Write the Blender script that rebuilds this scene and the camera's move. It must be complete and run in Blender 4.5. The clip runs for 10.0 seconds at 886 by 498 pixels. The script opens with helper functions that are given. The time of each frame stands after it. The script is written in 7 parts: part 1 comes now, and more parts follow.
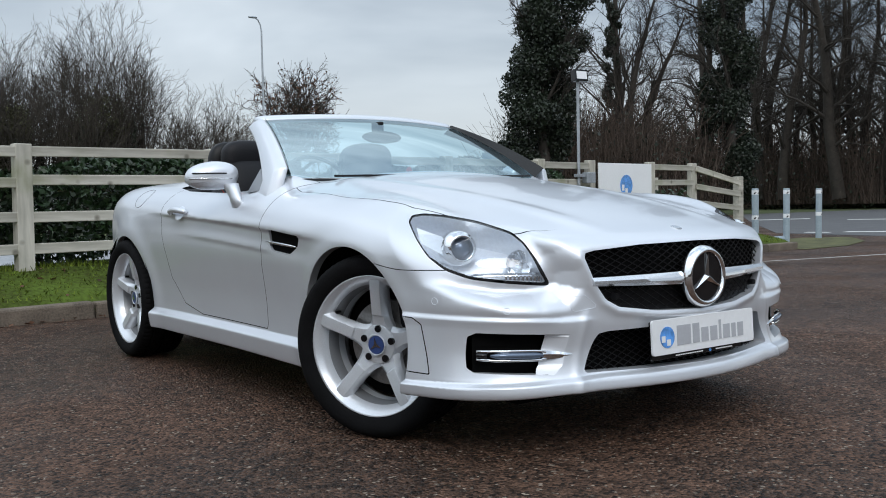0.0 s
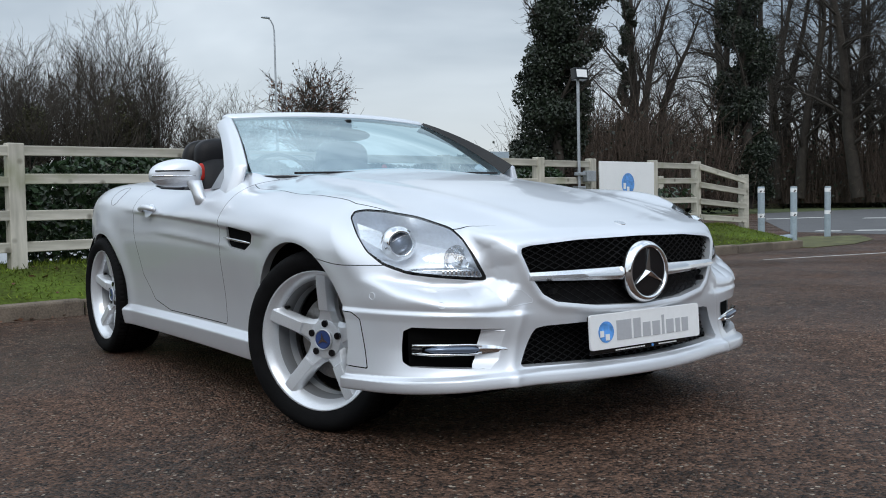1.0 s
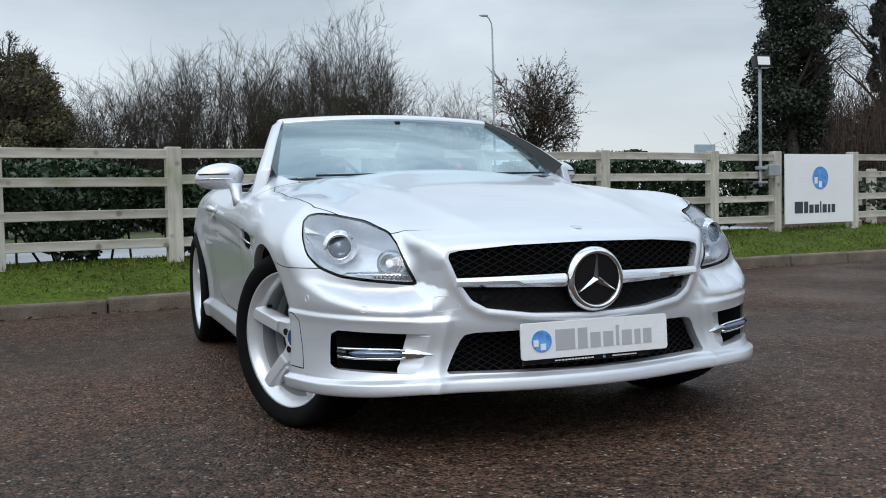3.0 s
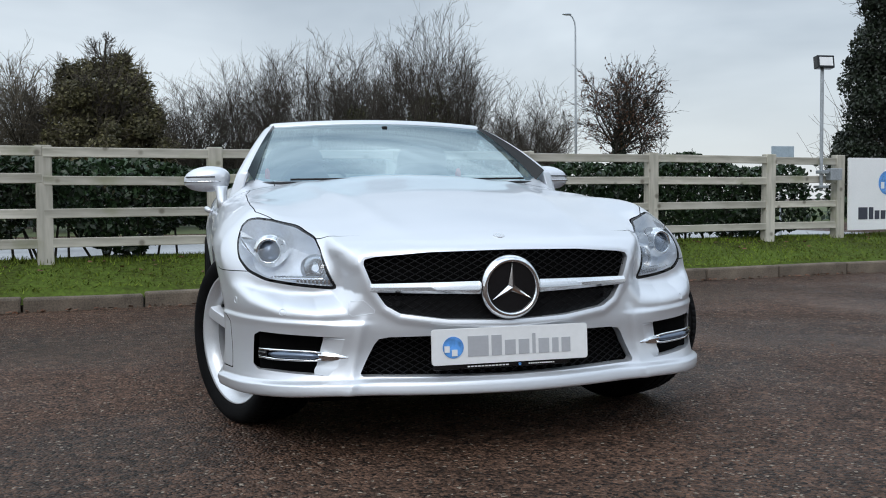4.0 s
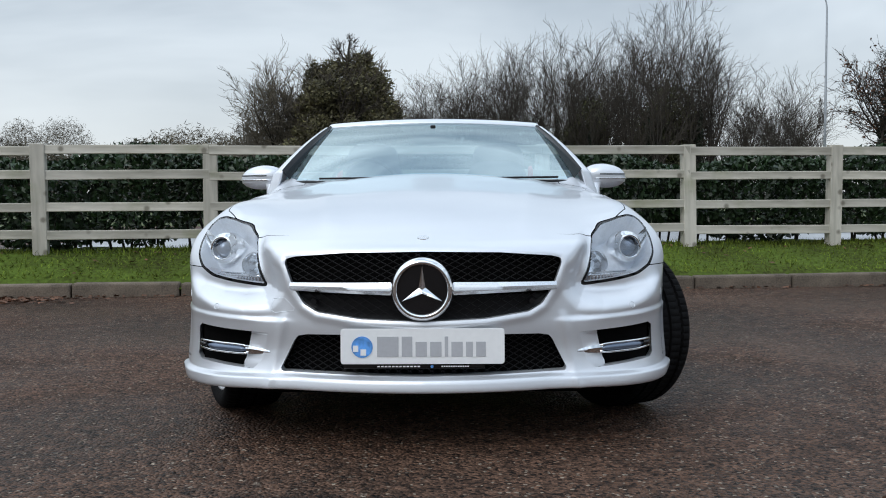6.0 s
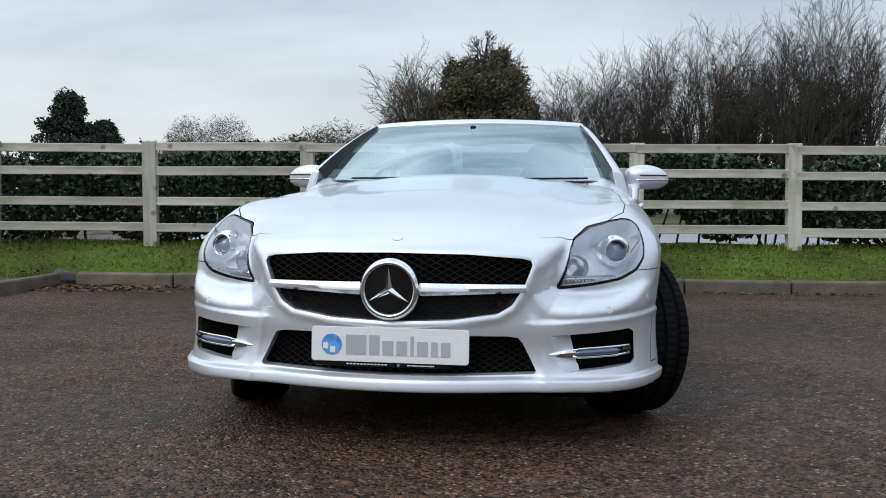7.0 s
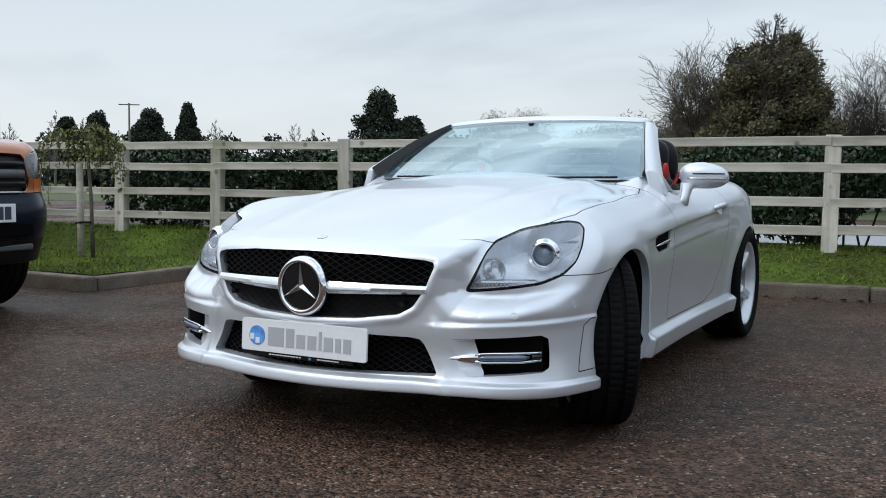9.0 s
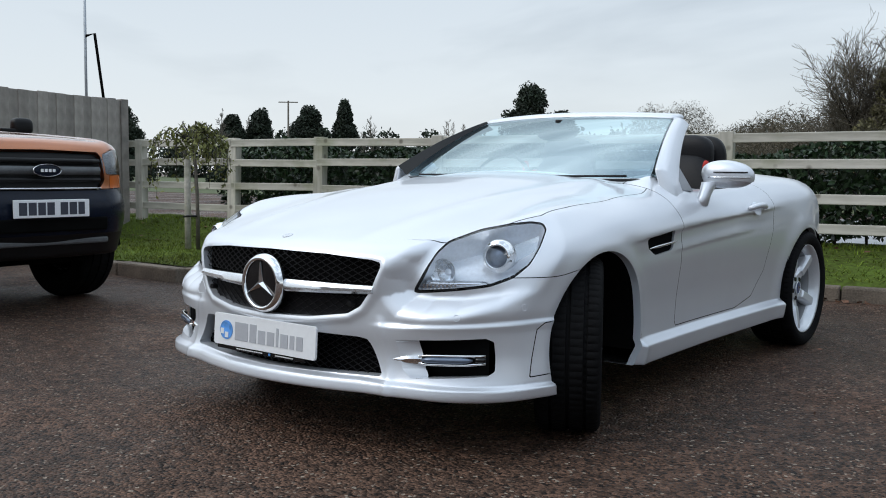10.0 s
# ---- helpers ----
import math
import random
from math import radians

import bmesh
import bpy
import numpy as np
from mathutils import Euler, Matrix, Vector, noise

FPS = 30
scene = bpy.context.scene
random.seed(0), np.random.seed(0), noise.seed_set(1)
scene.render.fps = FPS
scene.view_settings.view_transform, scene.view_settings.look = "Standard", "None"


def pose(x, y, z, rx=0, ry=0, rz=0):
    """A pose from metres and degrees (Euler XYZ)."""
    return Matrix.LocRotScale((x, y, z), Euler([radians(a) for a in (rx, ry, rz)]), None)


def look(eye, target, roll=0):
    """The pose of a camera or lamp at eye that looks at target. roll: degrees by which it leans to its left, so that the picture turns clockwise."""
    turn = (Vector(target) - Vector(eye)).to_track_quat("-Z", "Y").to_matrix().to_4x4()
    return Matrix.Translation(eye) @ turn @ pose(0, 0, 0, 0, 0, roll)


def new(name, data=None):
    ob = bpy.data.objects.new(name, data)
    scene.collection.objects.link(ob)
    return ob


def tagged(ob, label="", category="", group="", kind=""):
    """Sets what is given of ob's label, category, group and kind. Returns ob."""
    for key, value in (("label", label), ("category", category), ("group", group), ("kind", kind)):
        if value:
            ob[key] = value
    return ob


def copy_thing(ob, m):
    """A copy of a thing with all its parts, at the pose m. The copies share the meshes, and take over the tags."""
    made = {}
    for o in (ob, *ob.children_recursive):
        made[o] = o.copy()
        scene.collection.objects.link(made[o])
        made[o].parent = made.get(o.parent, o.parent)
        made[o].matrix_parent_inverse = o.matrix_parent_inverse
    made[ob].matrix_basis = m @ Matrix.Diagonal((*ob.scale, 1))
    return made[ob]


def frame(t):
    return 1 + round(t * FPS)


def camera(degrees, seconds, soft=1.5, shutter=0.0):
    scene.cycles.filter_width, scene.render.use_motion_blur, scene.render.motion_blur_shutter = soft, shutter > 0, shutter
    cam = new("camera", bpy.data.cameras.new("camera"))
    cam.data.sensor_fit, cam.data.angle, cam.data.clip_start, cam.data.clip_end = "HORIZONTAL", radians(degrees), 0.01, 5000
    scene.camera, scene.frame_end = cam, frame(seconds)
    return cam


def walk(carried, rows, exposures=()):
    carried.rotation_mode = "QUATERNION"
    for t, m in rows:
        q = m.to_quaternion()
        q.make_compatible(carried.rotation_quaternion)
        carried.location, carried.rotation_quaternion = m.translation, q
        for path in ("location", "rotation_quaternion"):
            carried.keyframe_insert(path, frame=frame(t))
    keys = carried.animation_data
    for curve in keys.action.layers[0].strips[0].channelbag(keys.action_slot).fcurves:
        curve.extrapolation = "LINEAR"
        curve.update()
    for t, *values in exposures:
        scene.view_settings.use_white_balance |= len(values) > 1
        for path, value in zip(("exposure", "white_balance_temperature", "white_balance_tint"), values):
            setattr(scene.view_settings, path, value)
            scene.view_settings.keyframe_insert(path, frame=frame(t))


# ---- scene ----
cam = camera(50.0, 10.0, soft=1.0)
PATH = [
    (0, (-2.57, -2.775, 0.805), (-1.371, -1.177, 0.707), -1.1),
    (0.5, (-2.505, -2.841, 0.787), (-1.315, -1.236, 0.694), -1.3),
    (1, (-2.378, -2.948, 0.787), (-1.213, -1.325, 0.689), -1.2),
    (1.5, (-2.212, -3.067, 0.8), (-1.106, -1.404, 0.699), -1.3),
    (2, (-1.974, -3.19, 0.807), (-0.984, -1.455, 0.703), -1.3),
    (2.5, (-1.777, -3.299, 0.795), (-0.934, -1.488, 0.696), -1.2),
    (2.7, (-1.674, -3.337, 0.795), (-0.887, -1.501, 0.696), -1.3),
    (4, (-0.997, -3.638, 0.819), (-0.473, -1.711, 0.719), -0.6),
    (4.5, (-0.759, -3.747, 0.825), (-0.355, -1.791, 0.722), -0.4),
    (5, (-0.472, -3.787, 0.847), (-0.217, -1.807, 0.733), -0.3),
    (5.5, (-0.196, -3.799, 0.84), (-0.07, -1.806, 0.727), -0.4),
    (7, (0.69, -3.782, 0.865), (0.352, -1.814, 0.743), 0.3),
    (7.5, (0.973, -3.729, 0.875), (0.485, -1.794, 0.748), 0.5),
    (8, (1.31, -3.643, 0.89), (0.658, -1.757, 0.758), 0.5),
    (8.5, (1.63, -3.495, 0.887), (0.833, -1.666, 0.752), 0.5),
    (9, (1.951, -3.372, 0.904), (0.996, -1.62, 0.761), 0.5),
    (9.5, (2.223, -3.22, 0.914), (1.131, -1.551, 0.767), 0.6),
    (10, (2.511, -2.972, 0.927), (1.278, -1.405, 0.77), 0.6),
]
walk(cam, [(t, look(eye, target, roll)) for t, eye, target, roll in PATH])

# ---- light: overcast winter sky, one weak wide sun ----
SUN_EL, SUN_ROT = radians(38), radians(200)
world = bpy.data.worlds.new("overcast_sky")
scene.world = world
world.use_nodes = True
wt = world.node_tree
wt.nodes.clear()


def wnode(kind, **sets):
    n = wt.nodes.new(kind)
    for key, value in sets.items():
        n.inputs[key].default_value = value
    return n


w_out, w_bg = wnode("ShaderNodeOutputWorld"), wnode("ShaderNodeBackground", Strength=1.0)
w_sky = wt.nodes.new("ShaderNodeTexSky")
w_sky.sky_type, w_sky.sun_disc = "NISHITA", False
w_sky.sun_elevation, w_sky.sun_rotation = SUN_EL, SUN_ROT
w_dim = wt.nodes.new("ShaderNodeVectorMath")
w_dim.operation = "SCALE"
w_dim.inputs["Scale"].default_value = 0.10
w_tc, w_map = wt.nodes.new("ShaderNodeTexCoord"), wnode("ShaderNodeMapping", Scale=(1.0, 1.0, 3.2))
w_noise = wnode("ShaderNodeTexNoise", Scale=1.7, Detail=5.0, Roughness=0.52, Distortion=0.35)
w_ramp = wt.nodes.new("ShaderNodeValToRGB")
w_ramp.color_ramp.elements[0].position, w_ramp.color_ramp.elements[0].color = 0.38, (0.28, 0.345, 0.42, 1)
w_ramp.color_ramp.elements[1].position, w_ramp.color_ramp.elements[1].color = 0.66, (0.76, 0.84, 0.91, 1)
w_sep = wt.nodes.new("ShaderNodeSeparateXYZ")
w_fade = wt.nodes.new("ShaderNodeValToRGB")
w_fade.color_ramp.elements[0].position, w_fade.color_ramp.elements[0].color = 0.02, (0.85, 0.85, 0.85, 1)
w_fade.color_ramp.elements[1].position, w_fade.color_ramp.elements[1].color = 0.17, (0, 0, 0, 1)
w_mix, w_cloud = wt.nodes.new("ShaderNodeMix"), wt.nodes.new("ShaderNodeMix")
w_mix.data_type = w_cloud.data_type = "RGBA"
w_cloud.inputs[7].default_value = (0.88, 0.93, 0.965, 1)
w_mix.inputs[0].default_value = 0.86
L = wt.links.new
L(w_tc.outputs["Generated"], w_map.inputs["Vector"])
L(w_map.outputs["Vector"], w_noise.inputs["Vector"])
w_side, w_sum, w_soft = wt.nodes.new("ShaderNodeMapRange"), wt.nodes.new("ShaderNodeMath"), wt.nodes.new("ShaderNodeMath")
w_side.inputs[1].default_value, w_side.inputs[2].default_value = -0.70, -0.25
w_side.inputs[3].default_value, w_side.inputs[4].default_value = 0.24, 0.08
w_soft.operation, w_soft.inputs[1].default_value = "MULTIPLY", 0.82
L(w_tc.outputs["Generated"], w_sep.inputs["Vector"])
L(w_sep.outputs["X"], w_side.inputs[0])
L(w_noise.outputs["Fac"], w_soft.inputs[0])
L(w_soft.outputs[0], w_sum.inputs[0])
L(w_side.outputs[0], w_sum.inputs[1])
L(w_sum.outputs[0], w_ramp.inputs["Fac"])
L(w_sep.outputs["Z"], w_fade.inputs["Fac"])
L(w_fade.outputs["Color"], w_cloud.inputs[0])
L(w_ramp.outputs["Color"], w_cloud.inputs[6])
L(w_sky.outputs["Color"], w_dim.inputs[0])
L(w_dim.outputs["Vector"], w_mix.inputs[6])
L(w_cloud.outputs[2], w_mix.inputs[7])
w_up = wt.nodes.new("ShaderNodeMapRange")
w_up.inputs[1].default_value, w_up.inputs[2].default_value = 0.20, 0.85
w_up.inputs[3].default_value, w_up.inputs[4].default_value = 1.0, 2.35
L(w_sep.outputs["Z"], w_up.inputs[0])
L(w_up.outputs[0], w_bg.inputs["Strength"])
L(w_mix.outputs[2], w_bg.inputs["Color"])
L(w_bg.outputs["Background"], w_out.inputs["Surface"])

sun = new("sun", bpy.data.lights.new("sun", "SUN"))
sun.data.energy, sun.data.angle, sun.data.color = 0.8, radians(25), (1.0, 0.97, 0.93)
sun.matrix_world = look((0, 0, 30), (12, 24, 6))

# ---- materials ----


def material(name, base, rough=0.6, metal=0.0, vary=0.25, scale=6.0, fine=90.0, bump=0.0, bump_scale=None, coat=0.0, tint=None, spec=0.5, rnd=0.0, coords="Object"):
    """Base colour varied at two scales by noise, with optional bump, clear coat and a per-object shift."""
    m = bpy.data.materials.new(name)
    m.use_nodes = True
    t = m.node_tree
    bs = t.nodes["Principled BSDF"]
    bs.inputs["Roughness"].default_value, bs.inputs["Metallic"].default_value = rough, metal
    bs.inputs["Coat Weight"].default_value, bs.inputs["Coat Roughness"].default_value = coat, 0.04
    bs.inputs["Specular IOR Level"].default_value = spec
    if vary == 0 and not bump:
        bs.inputs["Base Color"].default_value = (*base, 1)
        return m
    tc = t.nodes.new("ShaderNodeTexCoord")
    n1, n2 = t.nodes.new("ShaderNodeTexNoise"), t.nodes.new("ShaderNodeTexNoise")
    for n, s in ((n1, scale), (n2, fine)):
        n.inputs["Scale"].default_value, n.inputs["Detail"].default_value = s, 4
        t.links.new(tc.outputs[coords], n.inputs["Vector"])
    add = t.nodes.new("ShaderNodeMath")
    add.operation = "MULTIPLY_ADD"
    add.inputs[1].default_value = 0.5
    half = t.nodes.new("ShaderNodeMath")
    half.operation = "MULTIPLY"
    half.inputs[1].default_value = 0.5
    t.links.new(n1.outputs["Fac"], half.inputs[0])
    t.links.new(n2.outputs["Fac"], add.inputs[0])
    t.links.new(half.outputs[0], add.inputs[2])
    ramp = t.nodes.new("ShaderNodeValToRGB")
    lo = tint or tuple(c * (1 - vary) for c in base)
    hi = tuple(min(1, c * (1 + vary)) for c in base)
    ramp.color_ramp.elements[0].position, ramp.color_ramp.elements[0].color = 0.36, (*lo, 1)
    ramp.color_ramp.elements[1].position, ramp.color_ramp.elements[1].color = 0.64, (*hi, 1)
    t.links.new(add.outputs[0], ramp.inputs["Fac"])
    src = ramp.outputs["Color"]
    if rnd:
        oi, hs = t.nodes.new("ShaderNodeObjectInfo"), t.nodes.new("ShaderNodeHueSaturation")
        mr = t.nodes.new("ShaderNodeMapRange")
        mr.inputs[3].default_value, mr.inputs[4].default_value = 1 - rnd, 1 + rnd
        t.links.new(oi.outputs["Random"], mr.inputs[0])
        t.links.new(mr.outputs[0], hs.inputs["Value"])
        t.links.new(src, hs.inputs["Color"])
        src = hs.outputs["Color"]
    t.links.new(src, bs.inputs["Base Color"])
    if bump:
        nb, bp = t.nodes.new("ShaderNodeTexNoise"), t.nodes.new("ShaderNodeBump")
        nb.inputs["Scale"].default_value, nb.inputs["Detail"].default_value = bump_scale or fine, 3
        t.links.new(tc.outputs[coords], nb.inputs["Vector"])
        bp.inputs["Strength"].default_value, bp.inputs["Distance"].default_value = bump, 0.01
        t.links.new(nb.outputs["Fac"], bp.inputs["Height"])
        t.links.new(bp.outputs["Normal"], bs.inputs["Normal"])
    return m


def island(m, spread):
    """Vary a material's brightness from one loose piece of a mesh to the next."""
    t = m.node_tree
    bs = t.nodes["Principled BSDF"]
    link = bs.inputs["Base Color"].links[0]
    geo, mr, hs = t.nodes.new("ShaderNodeNewGeometry"), t.nodes.new("ShaderNodeMapRange"), t.nodes.new("ShaderNodeHueSaturation")
    mr.inputs[3].default_value, mr.inputs[4].default_value = 1 - spread, 1 + spread
    t.links.new(geo.outputs["Random Per Island"], mr.inputs[0])
    t.links.new(mr.outputs[0], hs.inputs["Value"])
    src = link.from_socket
    t.links.new(src, hs.inputs["Color"])
    t.links.new(hs.outputs["Color"], bs.inputs["Base Color"])
    return m


M = {}
M["paint"] = material("silver_paint", (0.765, 0.793, 0.840), 0.38, 0.50, 0.03, 3, 900, coat=0.7)
# wheel silver with the shade inside the rims put in; quarter trim shares it
M["barrel"] = material("rim_barrel_shaded_silver", (0.30, 0.31, 0.325), 0.45, 0.6, 0.06, 8, 200)
M["silver"] = material("wheel_silver", (0.72, 0.75, 0.79), 0.32, 0.42, 0.05, 8, 200, coat=0.4)
M["chrome"] = material("chrome", (0.88, 0.89, 0.90), 0.07, 1.0, 0.03, 8, 100)
M["satin"] = material("satin_silver_trim", (0.80, 0.81, 0.83), 0.20, 0.9, 0.03, 8, 100)
M["black"] = material("black_plastic", (0.005, 0.005, 0.006), 0.45, 0, 0.3, 10, 200, spec=0.3)
M["gloss"] = material("gloss_black", (0.008, 0.008, 0.009), 0.08, 0, 0.2, 10, 200)
M["under"] = material("matt_black_lining", (0.004, 0.004, 0.004), 0.9, 0, 0.3, 10, 200, spec=0.05)
M["rubber"] = material("tyre_rubber", (0.006, 0.006, 0.0065), 0.8, 0, 0.3, 20, 200, bump=0.15, spec=0.10)
M["leather"] = material("black_leather", (0.009, 0.009, 0.011), 0.5, 0, 0.25, 8, 150, bump=0.15, spec=0.25)
M["belt"] = material("red_webbing", (0.55, 0.03, 0.02), 0.7, 0, 0.15, 30, 300)
M["white"] = material("white_sheet", (0.88, 0.89, 0.90), 0.35, 0, 0.03, 3, 60)
M["grey_ink"] = material("grey_print", (0.46, 0.47, 0.50), 0.5, 0, 0.05)
M["dark_ink"] = material("dark_grey_print", (0.045, 0.05, 0.07), 0.5, 0, 0.05)
M["blue_ink"] = material("blue_print", (0.10, 0.30, 0.72), 0.4, 0, 0.45, 14, 60)
M["navy"] = material("navy_enamel", (0.040, 0.070, 0.20), 0.3, 0, 0.2)
M["eye_glass"] = material("projector_glass", (0.16, 0.20, 0.27), 0.06, 0.5, 0.1)
M["disc"] = material("brake_steel", (0.30, 0.29, 0.28), 0.4, 0.9, 0.2)
M["reflector"] = material("lamp_reflector", (0.86, 0.89, 0.93), 0.14, 0.92, 0.06)
M["lamp_grey"] = material("lamp_bezel", (0.80, 0.84, 0.90), 0.28, 0.3, 0.08)


def rail_wood(name, along):
    """Sawn softwood left outdoors: grain along one axis, grey and pale streaks, green algae in patches, small dark knots."""
    m = material(name, (0.54, 0.510, 0.445), 0.8, 0, 0.16, 1.6, 22, bump=0.25, bump_scale=26, tint=(0.31, 0.295, 0.245), rnd=0.16)
    t = m.node_tree
    bs = t.nodes["Principled BSDF"]
    tc = [n for n in t.nodes if n.type == "TEX_COORD"][0]
    mp = t.nodes.new("ShaderNodeMapping")
    mp.inputs["Scale"].default_value = [0.12 if k == along else 1.0 for k in range(3)]
    t.links.new(tc.outputs["Object"], mp.inputs["Vector"])
    grain = [n for n in t.nodes if n.type == "TEX_NOISE"]
    for n in grain:
        t.links.new(mp.outputs["Vector"], n.inputs["Vector"])
    src = bs.inputs["Base Color"].links[0].from_socket
    for scale, lo, hi, colour, share in ((2.3, 0.55, 0.72, (0.20, 0.22, 0.10), 0.55), (0.9, 0.52, 0.70, (0.64, 0.61, 0.55), 0.55)):
        n, r, mx = t.nodes.new("ShaderNodeTexNoise"), t.nodes.new("ShaderNodeMapRange"), t.nodes.new("ShaderNodeMix")
        n.inputs["Scale"].default_value, n.inputs["Detail"].default_value = scale, 5
        t.links.new(t.nodes.new("ShaderNodeNewGeometry").outputs["Position"], n.inputs["Vector"])
        r.inputs[1].default_value, r.inputs[2].default_value, r.inputs[4].default_value = lo, hi, share
        t.links.new(n.outputs["Fac"], r.inputs[0])
        mx.data_type = "RGBA"
        mx.inputs[7].default_value = (*colour, 1)
        t.links.new(r.outputs[0], mx.inputs[0])
        t.links.new(src, mx.inputs[6])
        src = mx.outputs[2]
    v, r, mx = t.nodes.new("ShaderNodeTexVoronoi"), t.nodes.new("ShaderNodeMapRange"), t.nodes.new("ShaderNodeMix")
    v.inputs["Scale"].default_value = 5.5
    t.links.new(t.nodes.new("ShaderNodeNewGeometry").outputs["Position"], v.inputs["Vector"])
    r.inputs[1].default_value, r.inputs[2].default_value, r.inputs[3].default_value, r.inputs[4].default_value = 0.08, 0.19, 0.70, 0.0
    t.links.new(v.outputs["Distance"], r.inputs[0])
    mx.data_type = "RGBA"
    mx.inputs[7].default_value = (0.10, 0.085, 0.06, 1)
    t.links.new(r.outputs[0], mx.inputs[0])
    t.links.new(src, mx.inputs[6])
    t.links.new(mx.outputs[2], bs.inputs["Base Color"])
    return m


M["wood"] = rail_wood("weathered_rail_wood", 0)
M["post_wood"] = rail_wood("weathered_post_wood", 2)
M["panel_wood"] = material("grey_board_wood", (0.30, 0.275, 0.25), 0.85, 0, 0.28, 2.2, 9, bump=0.12, bump_scale=30, rnd=0.2)
M["kerb"] = material("kerb_concrete", (0.135, 0.108, 0.083), 0.85, 0, 0.45, 5, 70, bump=0.5, rnd=0.18)
M["bark"] = material("winter_bark", (0.036, 0.030, 0.024), 0.9, 0, 0.4, 3, 30)
M["twig"] = material("winter_twig", (0.056, 0.046, 0.037), 0.9, 0, 0.3, 3, 30)
M["pale_bark"] = material("pale_bark", (0.13, 0.115, 0.095), 0.9, 0, 0.35, 3, 30)
M["steel"] = material("galvanised_steel", (0.42, 0.45, 0.48), 0.45, 0.6, 0.2, 10, 60)
M["grass"] = island(material("grass_blade", (0.118, 0.168, 0.022), 0.85, 0, 0.5, 1.1, 9, tint=(0.070, 0.078, 0.016), spec=0.15), 0.4)
M["turf"] = material("turf_soil", (0.066, 0.100, 0.017), 0.95, 0, 0.5, 1.5, 30, bump=0.6, tint=(0.034, 0.036, 0.011), spec=0.1)
M["laurel"] = island(material("laurel_leaf", (0.020, 0.042, 0.015), 0.42, 0, 0.4, 0.9, 8), 0.5)
M["ivy"] = island(material("ivy_leaf", (0.014, 0.022, 0.011), 0.5, 0, 0.4, 0.7, 6), 0.5)
M["yew"] = island(material("yew_foliage", (0.092, 0.084, 0.036), 0.7, 0, 0.5, 0.5, 4), 0.5)
M["brush"] = island(material("russet_twigs", (0.080, 0.058, 0.045), 0.9, 0, 0.4, 0.4, 4), 0.4)
M["brush_pale"] = island(material("pale_winter_twigs", (0.105, 0.088, 0.062), 0.9, 0, 0.4, 0.4, 4), 0.4)
M["olive"] = island(material("olive_ivy", (0.058, 0.060, 0.022), 0.7, 0, 0.5, 0.5, 4), 0.5)
M["willow"] = island(material("willow_leaf", (0.16, 0.17, 0.05), 0.6, 0, 0.4, 3, 20), 0.4)
M["dead_leaf"] = island(material("dead_leaf", (0.12, 0.055, 0.03), 0.7, 0, 0.4, 3, 20), 0.4)


def tarmac():
    """Reddish-brown worn macadam: stone chips, large stains and damp glossy patches."""
    m = material("reddish_tarmac", (0.060, 0.0335, 0.0222), 0.62, 0, 0.65, 0.6, 13, bump=0.0, spec=0.22)
    t = m.node_tree
    bs = t.nodes["Principled BSDF"]
    tc = t.nodes.new("ShaderNodeTexCoord")
    vo = t.nodes.new("ShaderNodeTexVoronoi")
    vo.inputs["Scale"].default_value = 92
    t.links.new(tc.outputs["Object"], vo.inputs["Vector"])
    bp = t.nodes.new("ShaderNodeBump")
    bp.inputs["Strength"].default_value, bp.inputs["Distance"].default_value = 1.0, 0.013
    bp.invert = True
    t.links.new(vo.outputs["Distance"], bp.inputs["Height"])
    t.links.new(bp.outputs["Normal"], bs.inputs["Normal"])
    hs, mr = t.nodes.new("ShaderNodeHueSaturation"), t.nodes.new("ShaderNodeMapRange")
    sep = t.nodes.new("ShaderNodeSeparateColor")
    t.links.new(vo.outputs["Color"], sep.inputs[0])
    mr.inputs[3].default_value, mr.inputs[4].default_value = 0.05, 2.4
    t.links.new(sep.outputs[0], mr.inputs[0])
    t.links.new(mr.outputs[0], hs.inputs["Value"])
    src = bs.inputs["Base Color"].links[0].from_socket
    t.links.new(src, hs.inputs["Color"])
    t.links.new(hs.outputs["Color"], bs.inputs["Base Color"])
    # here and there a pale stone chip
    vo2, pick, mixc = t.nodes.new("ShaderNodeTexVoronoi"), t.nodes.new("ShaderNodeMapRange"), t.nodes.new("ShaderNodeMix")
    vo2.inputs["Scale"].default_value = 105
    t.links.new(tc.outputs["Object"], vo2.inputs["Vector"])
    sep2 = t.nodes.new("ShaderNodeSeparateColor")
    t.links.new(vo2.outputs["Color"], sep2.inputs[0])
    t.links.new(sep2.outputs[1], pick.inputs[0])
    pick.inputs[1].default_value, pick.inputs[2].default_value = 0.965, 0.99
    mixc.data_type = "RGBA"
    mixc.inputs[7].default_value = (0.34, 0.28, 0.22, 1)
    t.links.new(pick.outputs[0], mixc.inputs[0])
    t.links.new(hs.outputs["Color"], mixc.inputs[6])
    t.links.new(mixc.outputs[2], bs.inputs["Base Color"])
    ns, rr = t.nodes.new("ShaderNodeTexNoise"), t.nodes.new("ShaderNodeMapRange")
    ns.inputs["Scale"].default_value, ns.inputs["Detail"].default_value = 0.7, 6
    t.links.new(tc.outputs["Object"], ns.inputs["Vector"])
    rr.inputs[1].default_value, rr.inputs[2].default_value = 0.42, 0.62
    rr.inputs[3].default_value, rr.inputs[4].default_value = 0.40, 0.72
    t.links.new(ns.outputs["Fac"], rr.inputs[0])
    t.links.new(rr.outputs[0], bs.inputs["Roughness"])
    return m


